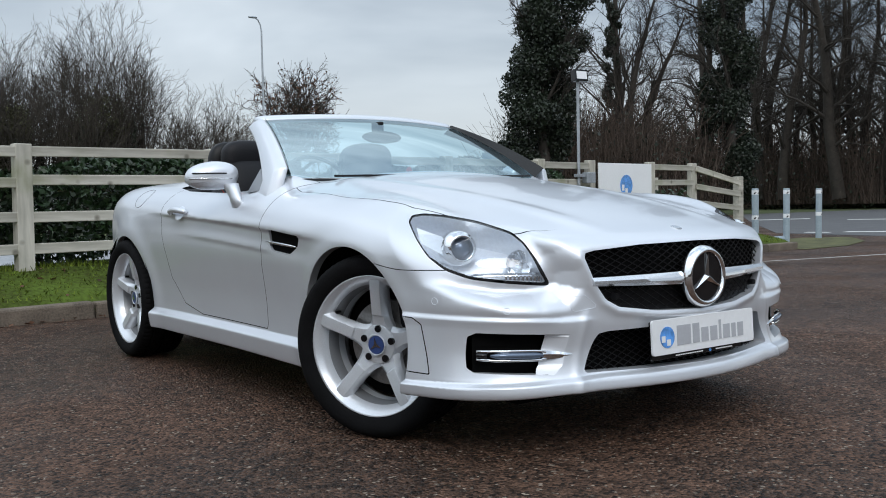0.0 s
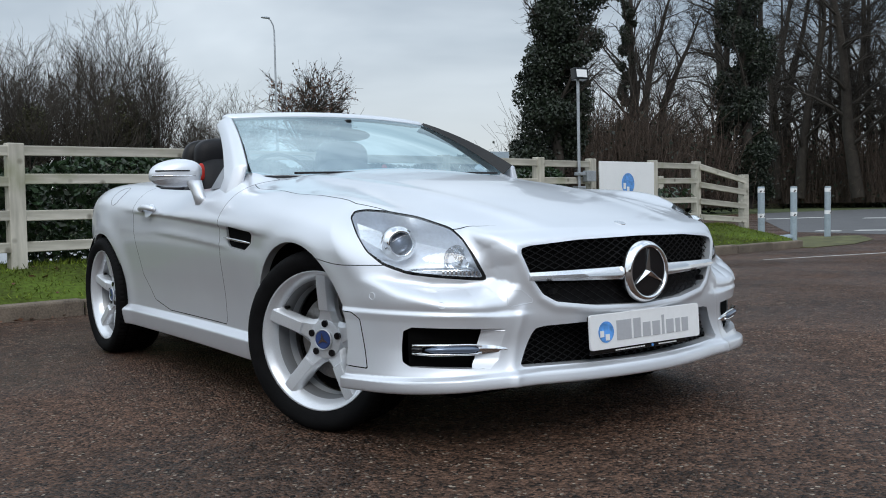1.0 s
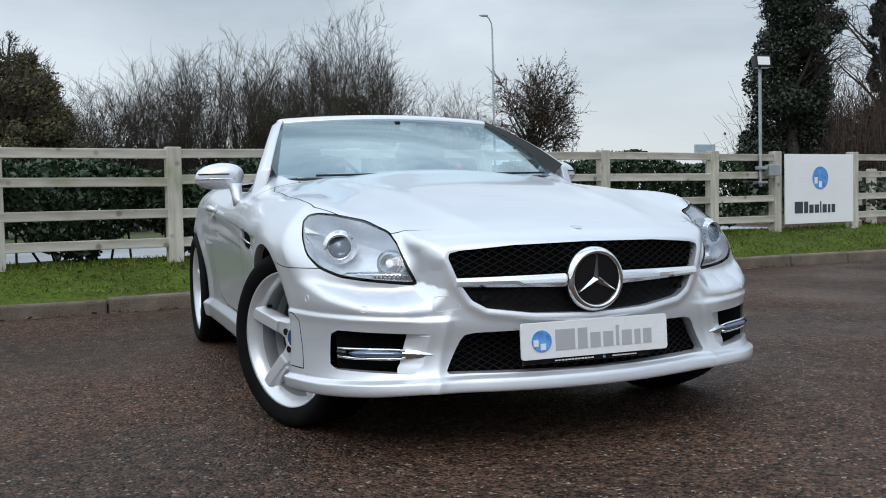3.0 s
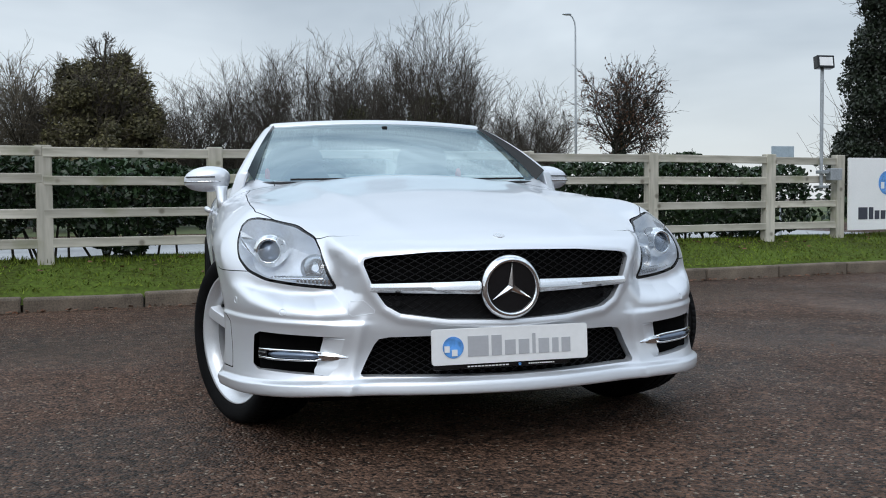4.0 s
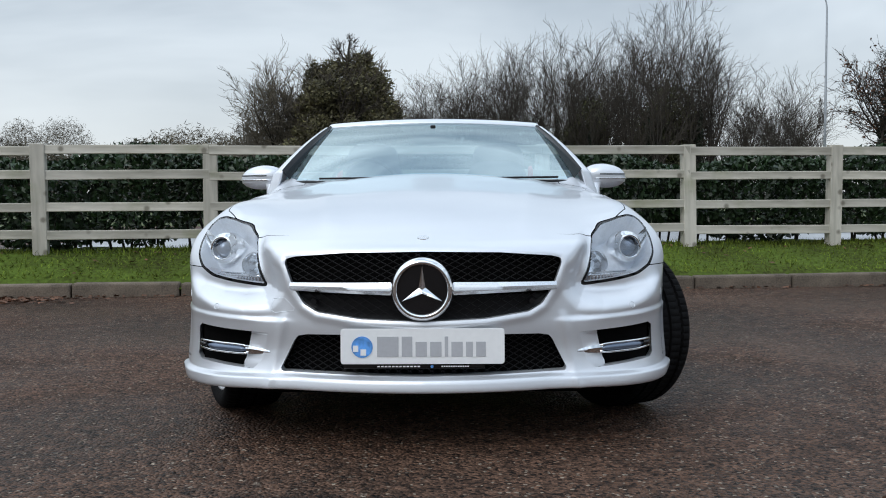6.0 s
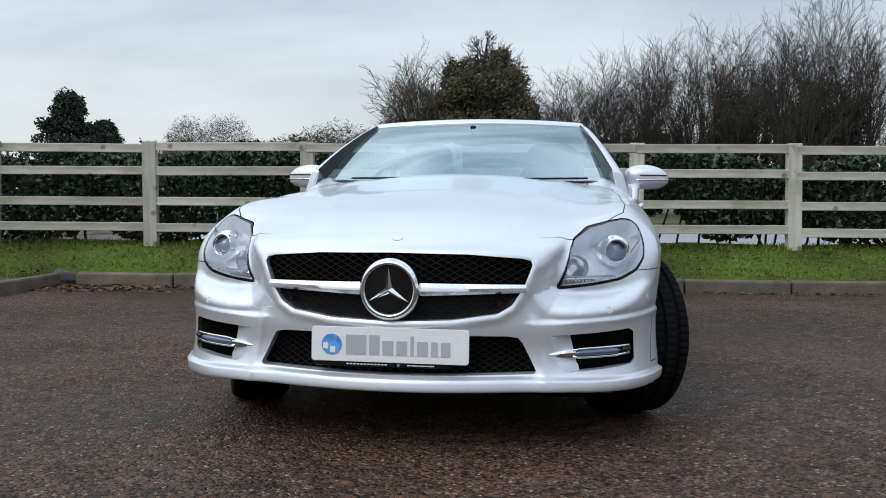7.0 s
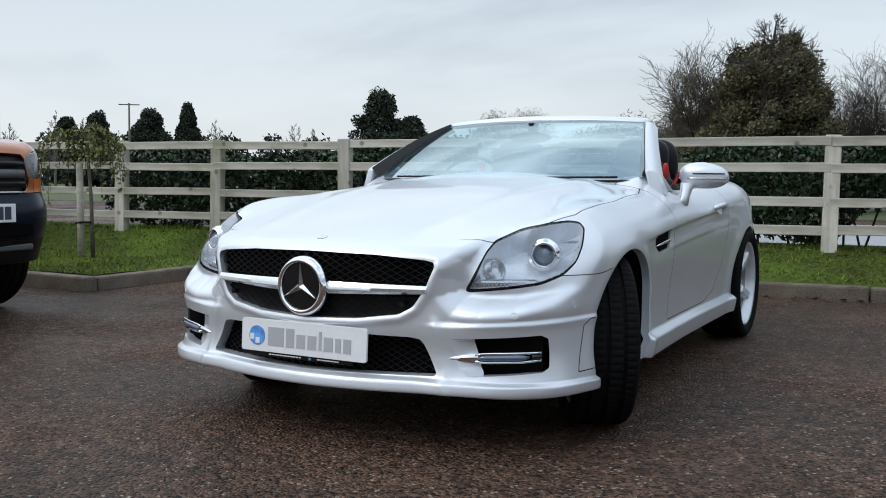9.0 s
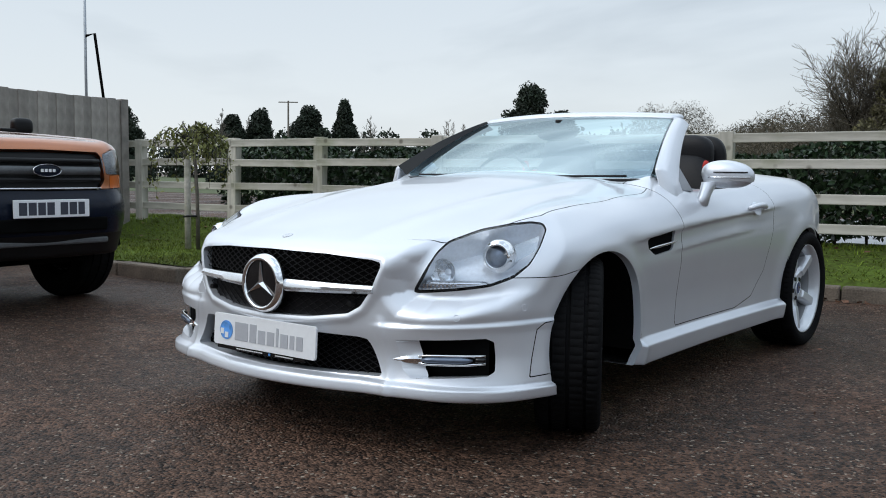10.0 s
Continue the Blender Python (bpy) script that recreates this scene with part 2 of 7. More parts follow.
M["tarmac"] = tarmac()
M["road"] = material("grey_asphalt", (0.095, 0.095, 0.098), 0.8, 0, 0.2, 1.5, 80, bump=0.3)
M["field"] = material("field_grass", (0.07, 0.09, 0.03), 0.9, 0, 0.35, 0.15, 3)


def glass(name, colour, rough=0.0, mixed=0.75, sheen=(1, 1, 1)):
    """Thin pane: mostly clear, with real reflection."""
    m = bpy.data.materials.new(name)
    m.use_nodes = True
    t = m.node_tree
    t.nodes.clear()
    out, mx = t.nodes.new("ShaderNodeOutputMaterial"), t.nodes.new("ShaderNodeMixShader")
    tr, gl, fr = t.nodes.new("ShaderNodeBsdfTransparent"), t.nodes.new("ShaderNodeBsdfGlossy"), t.nodes.new("ShaderNodeFresnel")
    tr.inputs["Color"].default_value = (*colour, 1)
    gl.inputs["Roughness"].default_value = rough
    gl.inputs["Color"].default_value = (*sheen, 1)
    fr.inputs["IOR"].default_value = mixed
    t.links.new(fr.outputs[0], mx.inputs[0])
    t.links.new(tr.outputs[0], mx.inputs[1])
    t.links.new(gl.outputs[0], mx.inputs[2])
    t.links.new(mx.outputs[0], out.inputs["Surface"])
    return m


M["screen"] = glass("tinted_windscreen_glass", (0.54, 0.72, 0.77), 0.0, 6.0, (0.80, 0.955, 1.0))
M["lens"] = glass("clear_lamp_lens", (0.94, 0.96, 0.98), 0.0, 1.65)

# ---- mesh helpers ----


def mesh_ob(name, verts, faces, mat, parent=None, label="", normals=None, smooth=True):
    """One mesh object from arrays, under a thing or at top level."""
    me = bpy.data.meshes.new(name)
    if isinstance(faces, np.ndarray):
        n, k = faces.shape
        me.vertices.add(len(verts))
        me.vertices.foreach_set("co", np.asarray(verts, np.float32).ravel())
        me.loops.add(n * k)
        me.loops.foreach_set("vertex_index", np.ascontiguousarray(faces, np.int32).ravel())
        me.polygons.add(n)
        me.polygons.foreach_set("loop_start", np.arange(n, dtype=np.int32) * k)
        me.update(calc_edges=True)
    else:
        me.from_pydata([tuple(map(float, v)) for v in verts], [], [tuple(map(int, f)) for f in faces])
    me.materials.append(mat)
    me.polygons.foreach_set("use_smooth", [smooth] * len(me.polygons))
    if normals is not None:
        me.normals_split_custom_set_from_vertices(np.asarray(normals, float).tolist())
    ob = new(name, me)
    ob.parent = parent
    if label:
        tagged(ob, label)
    return ob


def part(name, bm, mat, parent=None, label="", smooth=False):
    me = bpy.data.meshes.new(name)
    bm.to_mesh(me)
    bm.free()
    me.materials.append(mat)
    if smooth:
        me.polygons.foreach_set("use_smooth", [True] * len(me.polygons))
        me.set_sharp_from_angle(angle=radians(40))
    ob = new(name, me)
    ob.parent = parent
    if label:
        tagged(ob, label)
    return ob


def empty(name, label, category, group="", m=None):
    ob = new(name)
    ob.empty_display_size = 0.1
    if m is not None:
        ob.matrix_world = m
    return tagged(ob, label, category, group)


def box(bm, lo, hi, bevel=0.0, m=None, segs=2):
    """A box from corner to corner, bevelled, into bm."""
    lo, hi = Vector(lo), Vector(hi)
    got = bmesh.ops.create_cube(bm, size=1.0)["verts"]
    for v in got:
        v.co = Vector([lo[i] + (v.co[i] + 0.5) * (hi[i] - lo[i]) for i in range(3)])
    if bevel:
        edges = list({e for v in got for e in v.link_edges})
        got = bmesh.ops.bevel(bm, geom=edges, offset=bevel, segments=segs, affect="EDGES", profile=0.5)["verts"]
    if m is not None:
        bmesh.ops.transform(bm, matrix=m, verts=got)
    return got


def boxed(lo, hi, bevel=0.0, m=None):
    bm = bmesh.new()
    box(bm, lo, hi, bevel, m)
    return bm


def tube(points, radii, sides=8, caps=True):
    """Verts and faces of a tapered tube along points."""
    pts = [Vector(p) for p in points]
    if not hasattr(radii, "__len__"):
        radii = [radii] * len(pts)
    V, F = [], []
    for i, p in enumerate(pts):
        d = (pts[min(i + 1, len(pts) - 1)] - pts[max(i - 1, 0)]).normalized()
        a = d.orthogonal().normalized() if i == 0 else (a - d * a.dot(d)).normalized()
        b = d.cross(a)
        for k in range(sides):
            u = 2 * math.pi * k / sides
            V.append(p + (a * math.cos(u) + b * math.sin(u)) * radii[i])
    for i in range(len(pts) - 1):
        for k in range(sides):
            j = (k + 1) % sides
            F.append((i * sides + k, i * sides + j, (i + 1) * sides + j, (i + 1) * sides + k))
    if caps:
        F.append(tuple(range(sides))[::-1])
        F.append(tuple((len(pts) - 1) * sides + k for k in range(sides)))
    return V, F


def lathe(profile, n=48, closed=False):
    """Verts and faces of a profile of (radius, along) turned about the x axis."""
    V, F, k = [], [], len(profile)
    for i in range(n):
        u = 2 * math.pi * i / n
        V += [(a, r * math.cos(u), r * math.sin(u)) for r, a in profile]
    for i in range(n):
        for j in range(k if closed else k - 1):
            F.append((i * k + j, ((i + 1) % n) * k + j, ((i + 1) % n) * k + (j + 1) % k, i * k + (j + 1) % k))
    return V, F


def spline(xs, ys):
    """A smooth curve through the knots, as a function of arrays; level beyond its ends."""
    xs, ys = np.array(xs, float), np.array(ys, float)
    h, s = np.diff(xs), np.diff(ys) / np.diff(xs)
    d = np.r_[s[0], (s[1:] * h[:-1] + s[:-1] * h[1:]) / (h[1:] + h[:-1]), s[-1]]

    def at(x):
        x = np.clip(np.asarray(x, float), xs[0], xs[-1])
        i = np.clip(np.searchsorted(xs, x) - 1, 0, len(h) - 1)
        t = (x - xs[i]) / h[i]
        return ys[i] * (1 + 2 * t) * (1 - t) ** 2 + ys[i + 1] * t * t * (3 - 2 * t) + h[i] * (d[i] * t * (1 - t) ** 2 - d[i + 1] * t * t * (1 - t))

    return at

# ---- ground, kerbs, fence ----


def fence_y(x):
    return 5.25 + 0.14 * x


def kerb_y(x):
    return 4.42 + 0.10 * x


def ground():
    """One sheet of tarmac out to the horizon, with the road and the fields laid on it."""
    bm = bmesh.new()
    bmesh.ops.create_grid(bm, x_segments=2, y_segments=2, size=600)
    tagged(part("ground", bm, M["tarmac"]), "reddish-brown worn tarmac of a car park", "ground", kind="structure")


ground()


def bank_z(x, y):
    """Height of the grass behind the kerbs: level with the kerb top, rising to the fence."""
    t = np.clip((y - kerb_y(x)) / np.maximum(fence_y(x) - kerb_y(x), 0.1), -3, 4)
    return 0.115 + np.where(t > 0, 0.22 * np.clip(t, 0, 1), 0.0)


def on_grass(x, y, edge=0.11):
    """Inside the kerbed grass: the strip along the fence and the island by the parking bay."""
    strip = (y > kerb_y(x) + edge) & (y < fence_y(x) + 0.9) & (x > -9.5) & (x < 10.3)
    island_ = (x < -4.11 - edge) & (x > -9.5) & (y > 1.98) & (y <= kerb_y(x) + 0.2)
    return strip | island_


def lawn():
    xs = np.arange(-9.6, 10.4, 0.2)
    ys = np.arange(1.9, 7.8, 0.1)
    X, Y = np.meshgrid(xs, ys, indexing="ij")
    Z = bank_z(X, Y) + 0.012 * np.sin(X * 3.1) * np.cos(Y * 4.3)
    Z -= 0.05 * np.clip((kerb_y(X) + 0.17 - Y) / 0.06, 0, 1) * (X > -4.05)
    V = np.stack([X, Y, Z], -1).reshape(-1, 3)
    n = len(ys)
    F = []
    for i in range(len(xs) - 1):
        for j in range(n - 1):
            cx, cy = xs[i] + 0.1, ys[j] + 0.05
            if on_grass(np.array(cx), np.array(cy), 0.055):
                F.append((i * n + j, (i + 1) * n + j, (i + 1) * n + j + 1, i * n + j + 1))
    tagged(mesh_ob("lawn", V, F, M["turf"]), "damp mown grass verge behind a concrete kerb", "lawn", kind="structure")


lawn()


def kerbs():
    """Kerb stones of about 0.9 m, each with worn rounded edges, in runs along the grass."""
    group = tagged(new("kerb"), "weathered brown concrete kerb edging the grass", "kerb", kind="structure")
    me = {}
    random.seed(5)

    def run(a, b):
        a, b = Vector(a), Vector(b)
        d = b - a
        n = max(1, round(d.length / 0.915))
        ang = math.degrees(math.atan2(d.y, d.x))
        L1 = round(d.length / n, 3)
        if L1 not in me:
            bm = boxed((0.006, 0, -0.1), (L1 - 0.006, 0.125, 0.115), 0.018)
            me[L1] = bpy.data.meshes.new("kerb_stone")
            bm.to_mesh(me[L1])
            bm.free()
            me[L1].materials.append(M["kerb"])
        for i in range(n):
            ob = new("kerb_stone", me[L1])
            p = a + d * (i / n)
            ob.parent = group
            ob.matrix_world = pose(p.x, p.y, random.uniform(-0.006, 0.006), random.uniform(-1, 1), random.uniform(-0.4, 0.4), ang)

    run((-4.0, kerb_y(-4.0)), (10.3, kerb_y(10.3)))
    run((-4.12, 1.982), (-4.12, kerb_y(-4.1)))
    run((-9.3, 1.85), (-4.12, 1.85))


kerbs()

POSTS = [-9.5, -7.95, -6.42, -5.16, -3.62, -2.13, -0.73, 0.96, 2.43, 3.93, 5.54, 6.60, 8.03, 9.18]
RAILS = [1.228, 0.997, 0.712, 0.466]


def fence():
    thing = empty("post_and_rail_fence", "weathered timber post and rail fence with four rails", "fence")
    random.seed(3)
    posts = bpy.data.meshes.new("post")
    bm = boxed((-0.065, -0.05, -0.3), (0.065, 0.05, 1.0), 0.008)
    bm.to_mesh(posts)
    bm.free()
    posts.materials.append(M["post_wood"])
    for x in POSTS:
        ob = new("post", posts)
        ob.parent = thing
        ob.matrix_world = pose(x, fence_y(x), 0.325, random.uniform(-1, 1), random.uniform(-1, 1), 8 + random.uniform(-4, 4))
    for a, b in zip(POSTS, POSTS[1:]):
        if a == 6.60:
            continue
        for z in RAILS:
            drop = 0.0 if a < 2 else -0.012
            d = Vector((b - a, fence_y(b) - fence_y(a), 0))
            ob = part("rail", boxed((0.0, -0.019, 0), (d.length - 0.004, 0.019, 0.082 + random.uniform(-0.004, 0.004)), 0.006), M["wood"], thing)
            ob.matrix_world = pose(a, fence_y(a) - 0.026, z + drop + random.uniform(-0.008, 0.008), random.uniform(-2, 2), random.uniform(-0.35, 0.35), math.degrees(math.atan2(d.y, d.x)))
    return thing


fence()

# ---- the roadster: nose towards -y, its left side towards +x, front axle at y = 0 ----
AXLE_R, WHEEL_Z, WHEEL_R = 2.36, 0.318, 0.318


def smax(a, b, r):
    h = np.maximum(r - np.abs(a - b), 0) / r
    return np.maximum(a, b) + h * h * r * 0.25


def ease(t):
    t = np.clip(t, 0, 1)
    return t * t * (3 - 2 * t)


top_line = spline([-0.86, -0.80, -0.755, -0.70, -0.6, -0.4, -0.2, 0, 0.3, 0.6, 0.9, 1.3, 1.8, 2.1, 2.5, 2.9, 3.2, 3.36],
                  [0.590, 0.640, 0.672, 0.695, 0.726, 0.776, 0.817, 0.853, 0.896, 0.939, 0.957, 0.950, 0.952, 0.962, 0.972, 0.958, 0.925, 0.89])
top_fall = spline([-0.8, -0.5, -0.18, 0.3, 0.7, 1.2, 2.0, 3.3], [0.13, 0.125, 0.112, 0.130, 0.158, 0.160, 0.105, 0.13])
half_width = spline([-0.8, -0.6, -0.3, -0.1, 0.2, 0.5, 0.9, 1.4, 1.9, 2.2, 2.36, 2.6, 2.8, 3.0, 3.3],
                    [0.862, 0.872, 0.881, 0.886, 0.886, 0.877, 0.864, 0.858, 0.858, 0.856, 0.852, 0.832, 0.795, 0.73, 0.60])
side_curve = spline([0.10, 0.17, 0.25, 0.345, 0.42, 0.52, 0.62, 0.70, 0.77, 0.84, 0.92, 1.0],
                    [-0.10, -0.055, -0.036, -0.030, -0.026, -0.014, -0.002, 0.0, -0.008, -0.030, -0.075, -0.13])
nose_plan = spline([0, 0.12, 0.3, 0.46, 0.6, 0.7, 0.8, 0.95], [-0.776, -0.769, -0.737, -0.690, -0.642, -0.603, -0.552, -0.45])
nose_lean = spline([0.12, 0.18, 0.205, 0.24, 0.27, 0.33, 0.42, 0.50, 0.60, 0.66, 0.72, 0.80], [0.10, 0.02, -0.014, -0.018, -0.004, 0.008, 0.0, 0.002, 0.004, 0.014, 0.030, 0.055])
tail_plan = spline([0, 0.4, 0.7, 0.95], [3.22, 3.18, 3.04, 2.85])
crease_z = spline([0.2, 0.6, 1.2, 1.8, 2.2], [0.683, 0.712, 0.748, 0.775, 0.79])


def outline(points, soft=0.0):
    """Signed distance to a closed polygon in the plane, grown by soft."""
    A = np.array(points, float)
    B = np.roll(A, -1, 0)

    def dist(u, w):
        best, odd = np.full(u.shape, 9.0), np.zeros(u.shape, bool)
        for (ax, ay), (bx, by) in zip(A, B):
            ex, ey = bx - ax, by - ay
            t = np.clip(((u - ax) * ex + (w - ay) * ey) / (ex * ex + ey * ey), 0, 1)
            best = np.minimum(best, np.hypot(u - ax - t * ex, w - ay - t * ey))
            hit = (ay > w) != (by > w)
            odd ^= hit & (u < ex * (w - ay) / (ey if abs(ey) > 1e-9 else 1e-9) + ax)
        return np.where(odd, -best, best) - soft

    return dist


def rounded(points, cuts=(0.20, 0.25)):
    """An outline whose corners are cut back twice."""
    A = np.array(points, float)
    for q in cuts:
        B = np.roll(A, -1, 0)
        A = np.stack([A + (B - A) * q, B + (A - B) * q], 1).reshape(-1, 2)
    return outline(A)


G_GRILLE = outline([(-0.1, 0.665), (0.25, 0.659), (0.42, 0.646), (0.452, 0.638), (0.455, 0.622), (0.428, 0.55), (0.39, 0.492), (0.345, 0.466), (0.2, 0.446), (-0.1, 0.436)])


# the headlamp sits in a pocket behind the grille frame and the bumper's shoulder: its outline from ahead, and the lens's own face
G_POCKET = outline([(0.470, 0.530), (0.515, 0.482), (0.60, 0.466), (0.70, 0.478), (0.79, 0.516), (0.87, 0.58), (0.90, 0.70), (0.88, 0.80), (0.76, 0.815), (0.70, 0.79), (0.62, 0.752), (0.580, 0.722), (0.545, 0.696), (0.508, 0.655), (0.474, 0.59)])


def lens_face(x, z):
    u, w = x - 0.67, z - 0.65
    return LENS_C[0] + LENS_C[1] * u + LENS_C[2] * w + LENS_C[3] * u * u + LENS_C[4] * u * w + LENS_C[5] * w * w


LENS_C = (-0.505, 0.727, 0.886, 1.441, 0.773, 4.988)


def body(x, y, z):
    """Inside-negative field of the whole painted shell, from side, plan and nose curves blended with soft corners."""
    x = np.abs(x)
    a = z - (top_line(y) - top_fall(y) * x * x)
    bulge = 0.006 * np.exp(-(((x - 0.40 - 0.12 * y) / 0.05) ** 2)) * ease((y + 0.75) / 0.3) * ease((0.9 - y) / 0.3)
    # the wing swells up to the foot of the windscreen pillar
    foot = 0.054 * np.exp(-np.where(x > 0.69, ((x - 0.69) / 0.085) ** 2, ((x - 0.69) / 0.12) ** 2)) * np.exp(-np.where(y > 0.82, ((y - 0.82) / 0.16) ** 2, ((y - 0.82) / 0.10) ** 2))
    crest = 0.038 * np.exp(-np.where(x > 0.745, ((x - 0.745) / 0.07) ** 2, ((x - 0.745) / 0.11) ** 2)) * ease((y + 0.46) / 0.20) * (1 - 0.65 * ease((y + 0.15) / 0.45)) * ease((0.62 - y) / 0.3)
    a = a - bulge - foot - crest
    b = x - half_width(y) - side_curve(z)
    # sill blade between the wheels, and the flare of the bumper ends
    b = b - 0.036 * ease((0.283 - z) / 0.034 + 0.5) * ease((y - 0.352) / 0.03) * ease((2.04 - y) / 0.03)
    b = b - 0.020 * np.clip((0.42 - z) / 0.16, 0, 1) * ease((-0.10 - y) / 0.10)
    r1, r2 = np.hypot(y - 0.02, z - WHEEL_Z), np.hypot(y - AXLE_R, z - WHEEL_Z)
    b = b - 0.010 * np.exp(-(((r1 - 0.345) / 0.05) ** 2)) - 0.016 * np.exp(-(((r2 - 0.35) / 0.07) ** 2))
    ridge = ease((y - 0.15) / 0.3) * ease((2.1 - y) / 0.5)
    dz = z - crease_z(y)
    b = b - 0.011 * ridge * np.exp(-np.where(dz > 0, (dz / 0.05) ** 2, (dz / 0.011) ** 2)) + 0.006 * ridge * np.exp(-(((dz + 0.06) / 0.04) ** 2))
    dz = z - crease_z(y) + 0.085
    b = b - 0.006 * ease((y - 0.55) / 0.2) * ease((1.75 - y) / 0.5) * np.exp(-np.where(dz > 0, (dz / 0.035) ** 2, (dz / 0.012) ** 2))
    ledge = 0.438 + 0.05 * np.clip(x - 0.55, 0, 0.4)
    step = 0.011 * ease((ledge - z) / 0.020 + 0.5) * ease((x - 0.40) / 0.12)
    lip = 0.017 * ease((0.258 - 0.03 * np.clip(x - 0.4, 0, 0.5) - z) / 0.013 + 0.5)
    ring = G_GRILLE(x + 0 * z, z + 0 * x)
    fold = 0.007 * np.exp(-(((ring - 0.014) / 0.015) ** 2)) - 0.0035 * np.exp(-(((ring - 0.075) / 0.035) ** 2)) * ease((z - 0.47) / 0.08)
    rib = 0.005 * np.exp(-(((x - 0.498 + 0.22 * (z - 0.27)) / 0.016) ** 2)) * ease((0.475 - z) / 0.04)
    shoulder = 0.022 * ease((x - 0.50) / 0.12) * np.exp(-(((z - 0.482) / 0.045) ** 2))
    c = nose_plan(x) + nose_lean(z) - y - step - lip - fold - rib - shoulder
    b = b - (step * 0.7 + lip * 1.1) * ease((-0.08 - y) / 0.10)
    d = y - tail_plan(x) + 0.25 * np.abs(z - 0.6) ** 2
    under = 0.213 - 0.018 * ease((y + 0.2) / 0.5) - 0.012 * ease((x - 0.45) / 0.4) * ease(-y / 0.3)
    e = under - z
    f = smax(b, smax(c, d, 0.1), 0.26)
    f = smax(a, f, 0.10 - 0.045 * ease((-0.45 - y) / 0.15))
    wall_ = f - 1.25 * G_POCKET(x + 0 * z, z + 0 * x)
    pocket = -smax(y - lens_face(x, z) - 0.006, -wall_, 0.024)
    f = smax(f, pocket, 0.030)
    return smax(f, e, 0.006)


def gradient(P, fun, h=0.002):
    n = len(P)
    if n < 2000:
        Q = (P[None] + h * np.concatenate([np.eye(3), -np.eye(3)])[:, None]).reshape(-1, 3)
        v = fun(*Q.T).reshape(6, n)
        return ((v[:3] - v[3:]) / (2 * h)).T
    x, y, z = P.T
    return np.stack([fun(x + h, y, z) - fun(x - h, y, z), fun(x, y + h, z) - fun(x, y - h, z), fun(x, y, z + h) - fun(x, y, z - h)], -1) / (2 * h)


def surface(fun, lo, hi, step):
    """Triangles of a field's zero surface by surface nets, drawn onto it by Newton steps."""
    ax = step if isinstance(step, list) else [np.arange(a, b + step, step) for a, b in zip(lo, hi)]
    X, Y, Z = np.meshgrid(*ax, indexing="ij", sparse=True)
    v = (fun(X, Y, Z) + np.zeros([len(a) for a in ax])).astype(np.float32)
    s = v < 0
    nx, ny, nz = (n - 1 for n in v.shape)
    total, count = np.zeros((nx, ny, nz, 3), np.float32), np.zeros((nx, ny, nz), np.int16)
    for axis in range(3):
        n0, n1 = [slice(None)] * 3, [slice(None)] * 3
        n0[axis], n1[axis] = slice(None, -1), slice(1, None)
        va, vb = v[tuple(n0)], v[tuple(n1)]
        cross = (va < 0) != (vb < 0)
        t = np.where(cross, va / np.where(cross, va - vb, 1), 0)
        o = [k for k in range(3) if k != axis]
        for i in (0, 1):
            for j in (0, 1):
                sl = [slice(None)] * 3
                sl[o[0]], sl[o[1]] = slice(i, i + (nx, ny, nz)[o[0]]), slice(j, j + (nx, ny, nz)[o[1]])
                c, tt = cross[tuple(sl)], t[tuple(sl)]
                count += c
                total[..., axis] += np.where(c, tt, 0)
                total[..., o[0]] += c * i
                total[..., o[1]] += c * j
    idx = np.full(count.shape, -1, np.int64)
    cells = np.argwhere(count > 0)
    idx[tuple(cells.T)] = np.arange(len(cells))
    P = cells + total[tuple(cells.T)] / count[tuple(cells.T)][:, None]
    P = np.stack([np.interp(P[:, k], np.arange(len(ax[k])), ax[k]) for k in range(3)], 1)
    F = []
    for axis in range(3):
        o = [k for k in range(3) if k != axis]
        n0, n1 = [slice(None)] * 3, [slice(None)] * 3
        n0[axis], n1[axis] = slice(None, -1), slice(1, None)
        cross = s[tuple(n0)] != s[tuple(n1)]
        e = np.argwhere(cross)
        ok = (e[:, o[0]] > 0) & (e[:, o[1]] > 0) & (e[:, o[0]] < v.shape[o[0]] - 1) & (e[:, o[1]] < v.shape[o[1]] - 1)
        e = e[ok]
        q = []
        for i, j in ((-1, -1), (0, -1), (0, 0), (-1, 0)):
            k = e.copy()
            k[:, o[0]] += i
            k[:, o[1]] += j
            q.append(idx[tuple(k.T)])
        q = np.stack(q, 1)
        flip = s[tuple(n0)][tuple(e.T)] != (axis == 1)
        q[~flip] = q[~flip][:, ::-1]
        F.append(q)
    Q = np.concatenate(F)
    for _ in range(4):
        g = gradient(P, fun)
        P = P - (fun(*P.T) / np.maximum((g * g).sum(-1), 0.05))[:, None] * g
    N = gradient(P, fun)
    N /= np.linalg.norm(N, axis=1)[:, None] + 1e-9
    T = np.concatenate([Q[:, [0, 1, 2]], Q[:, [0, 2, 3]]])
    return P, N, T


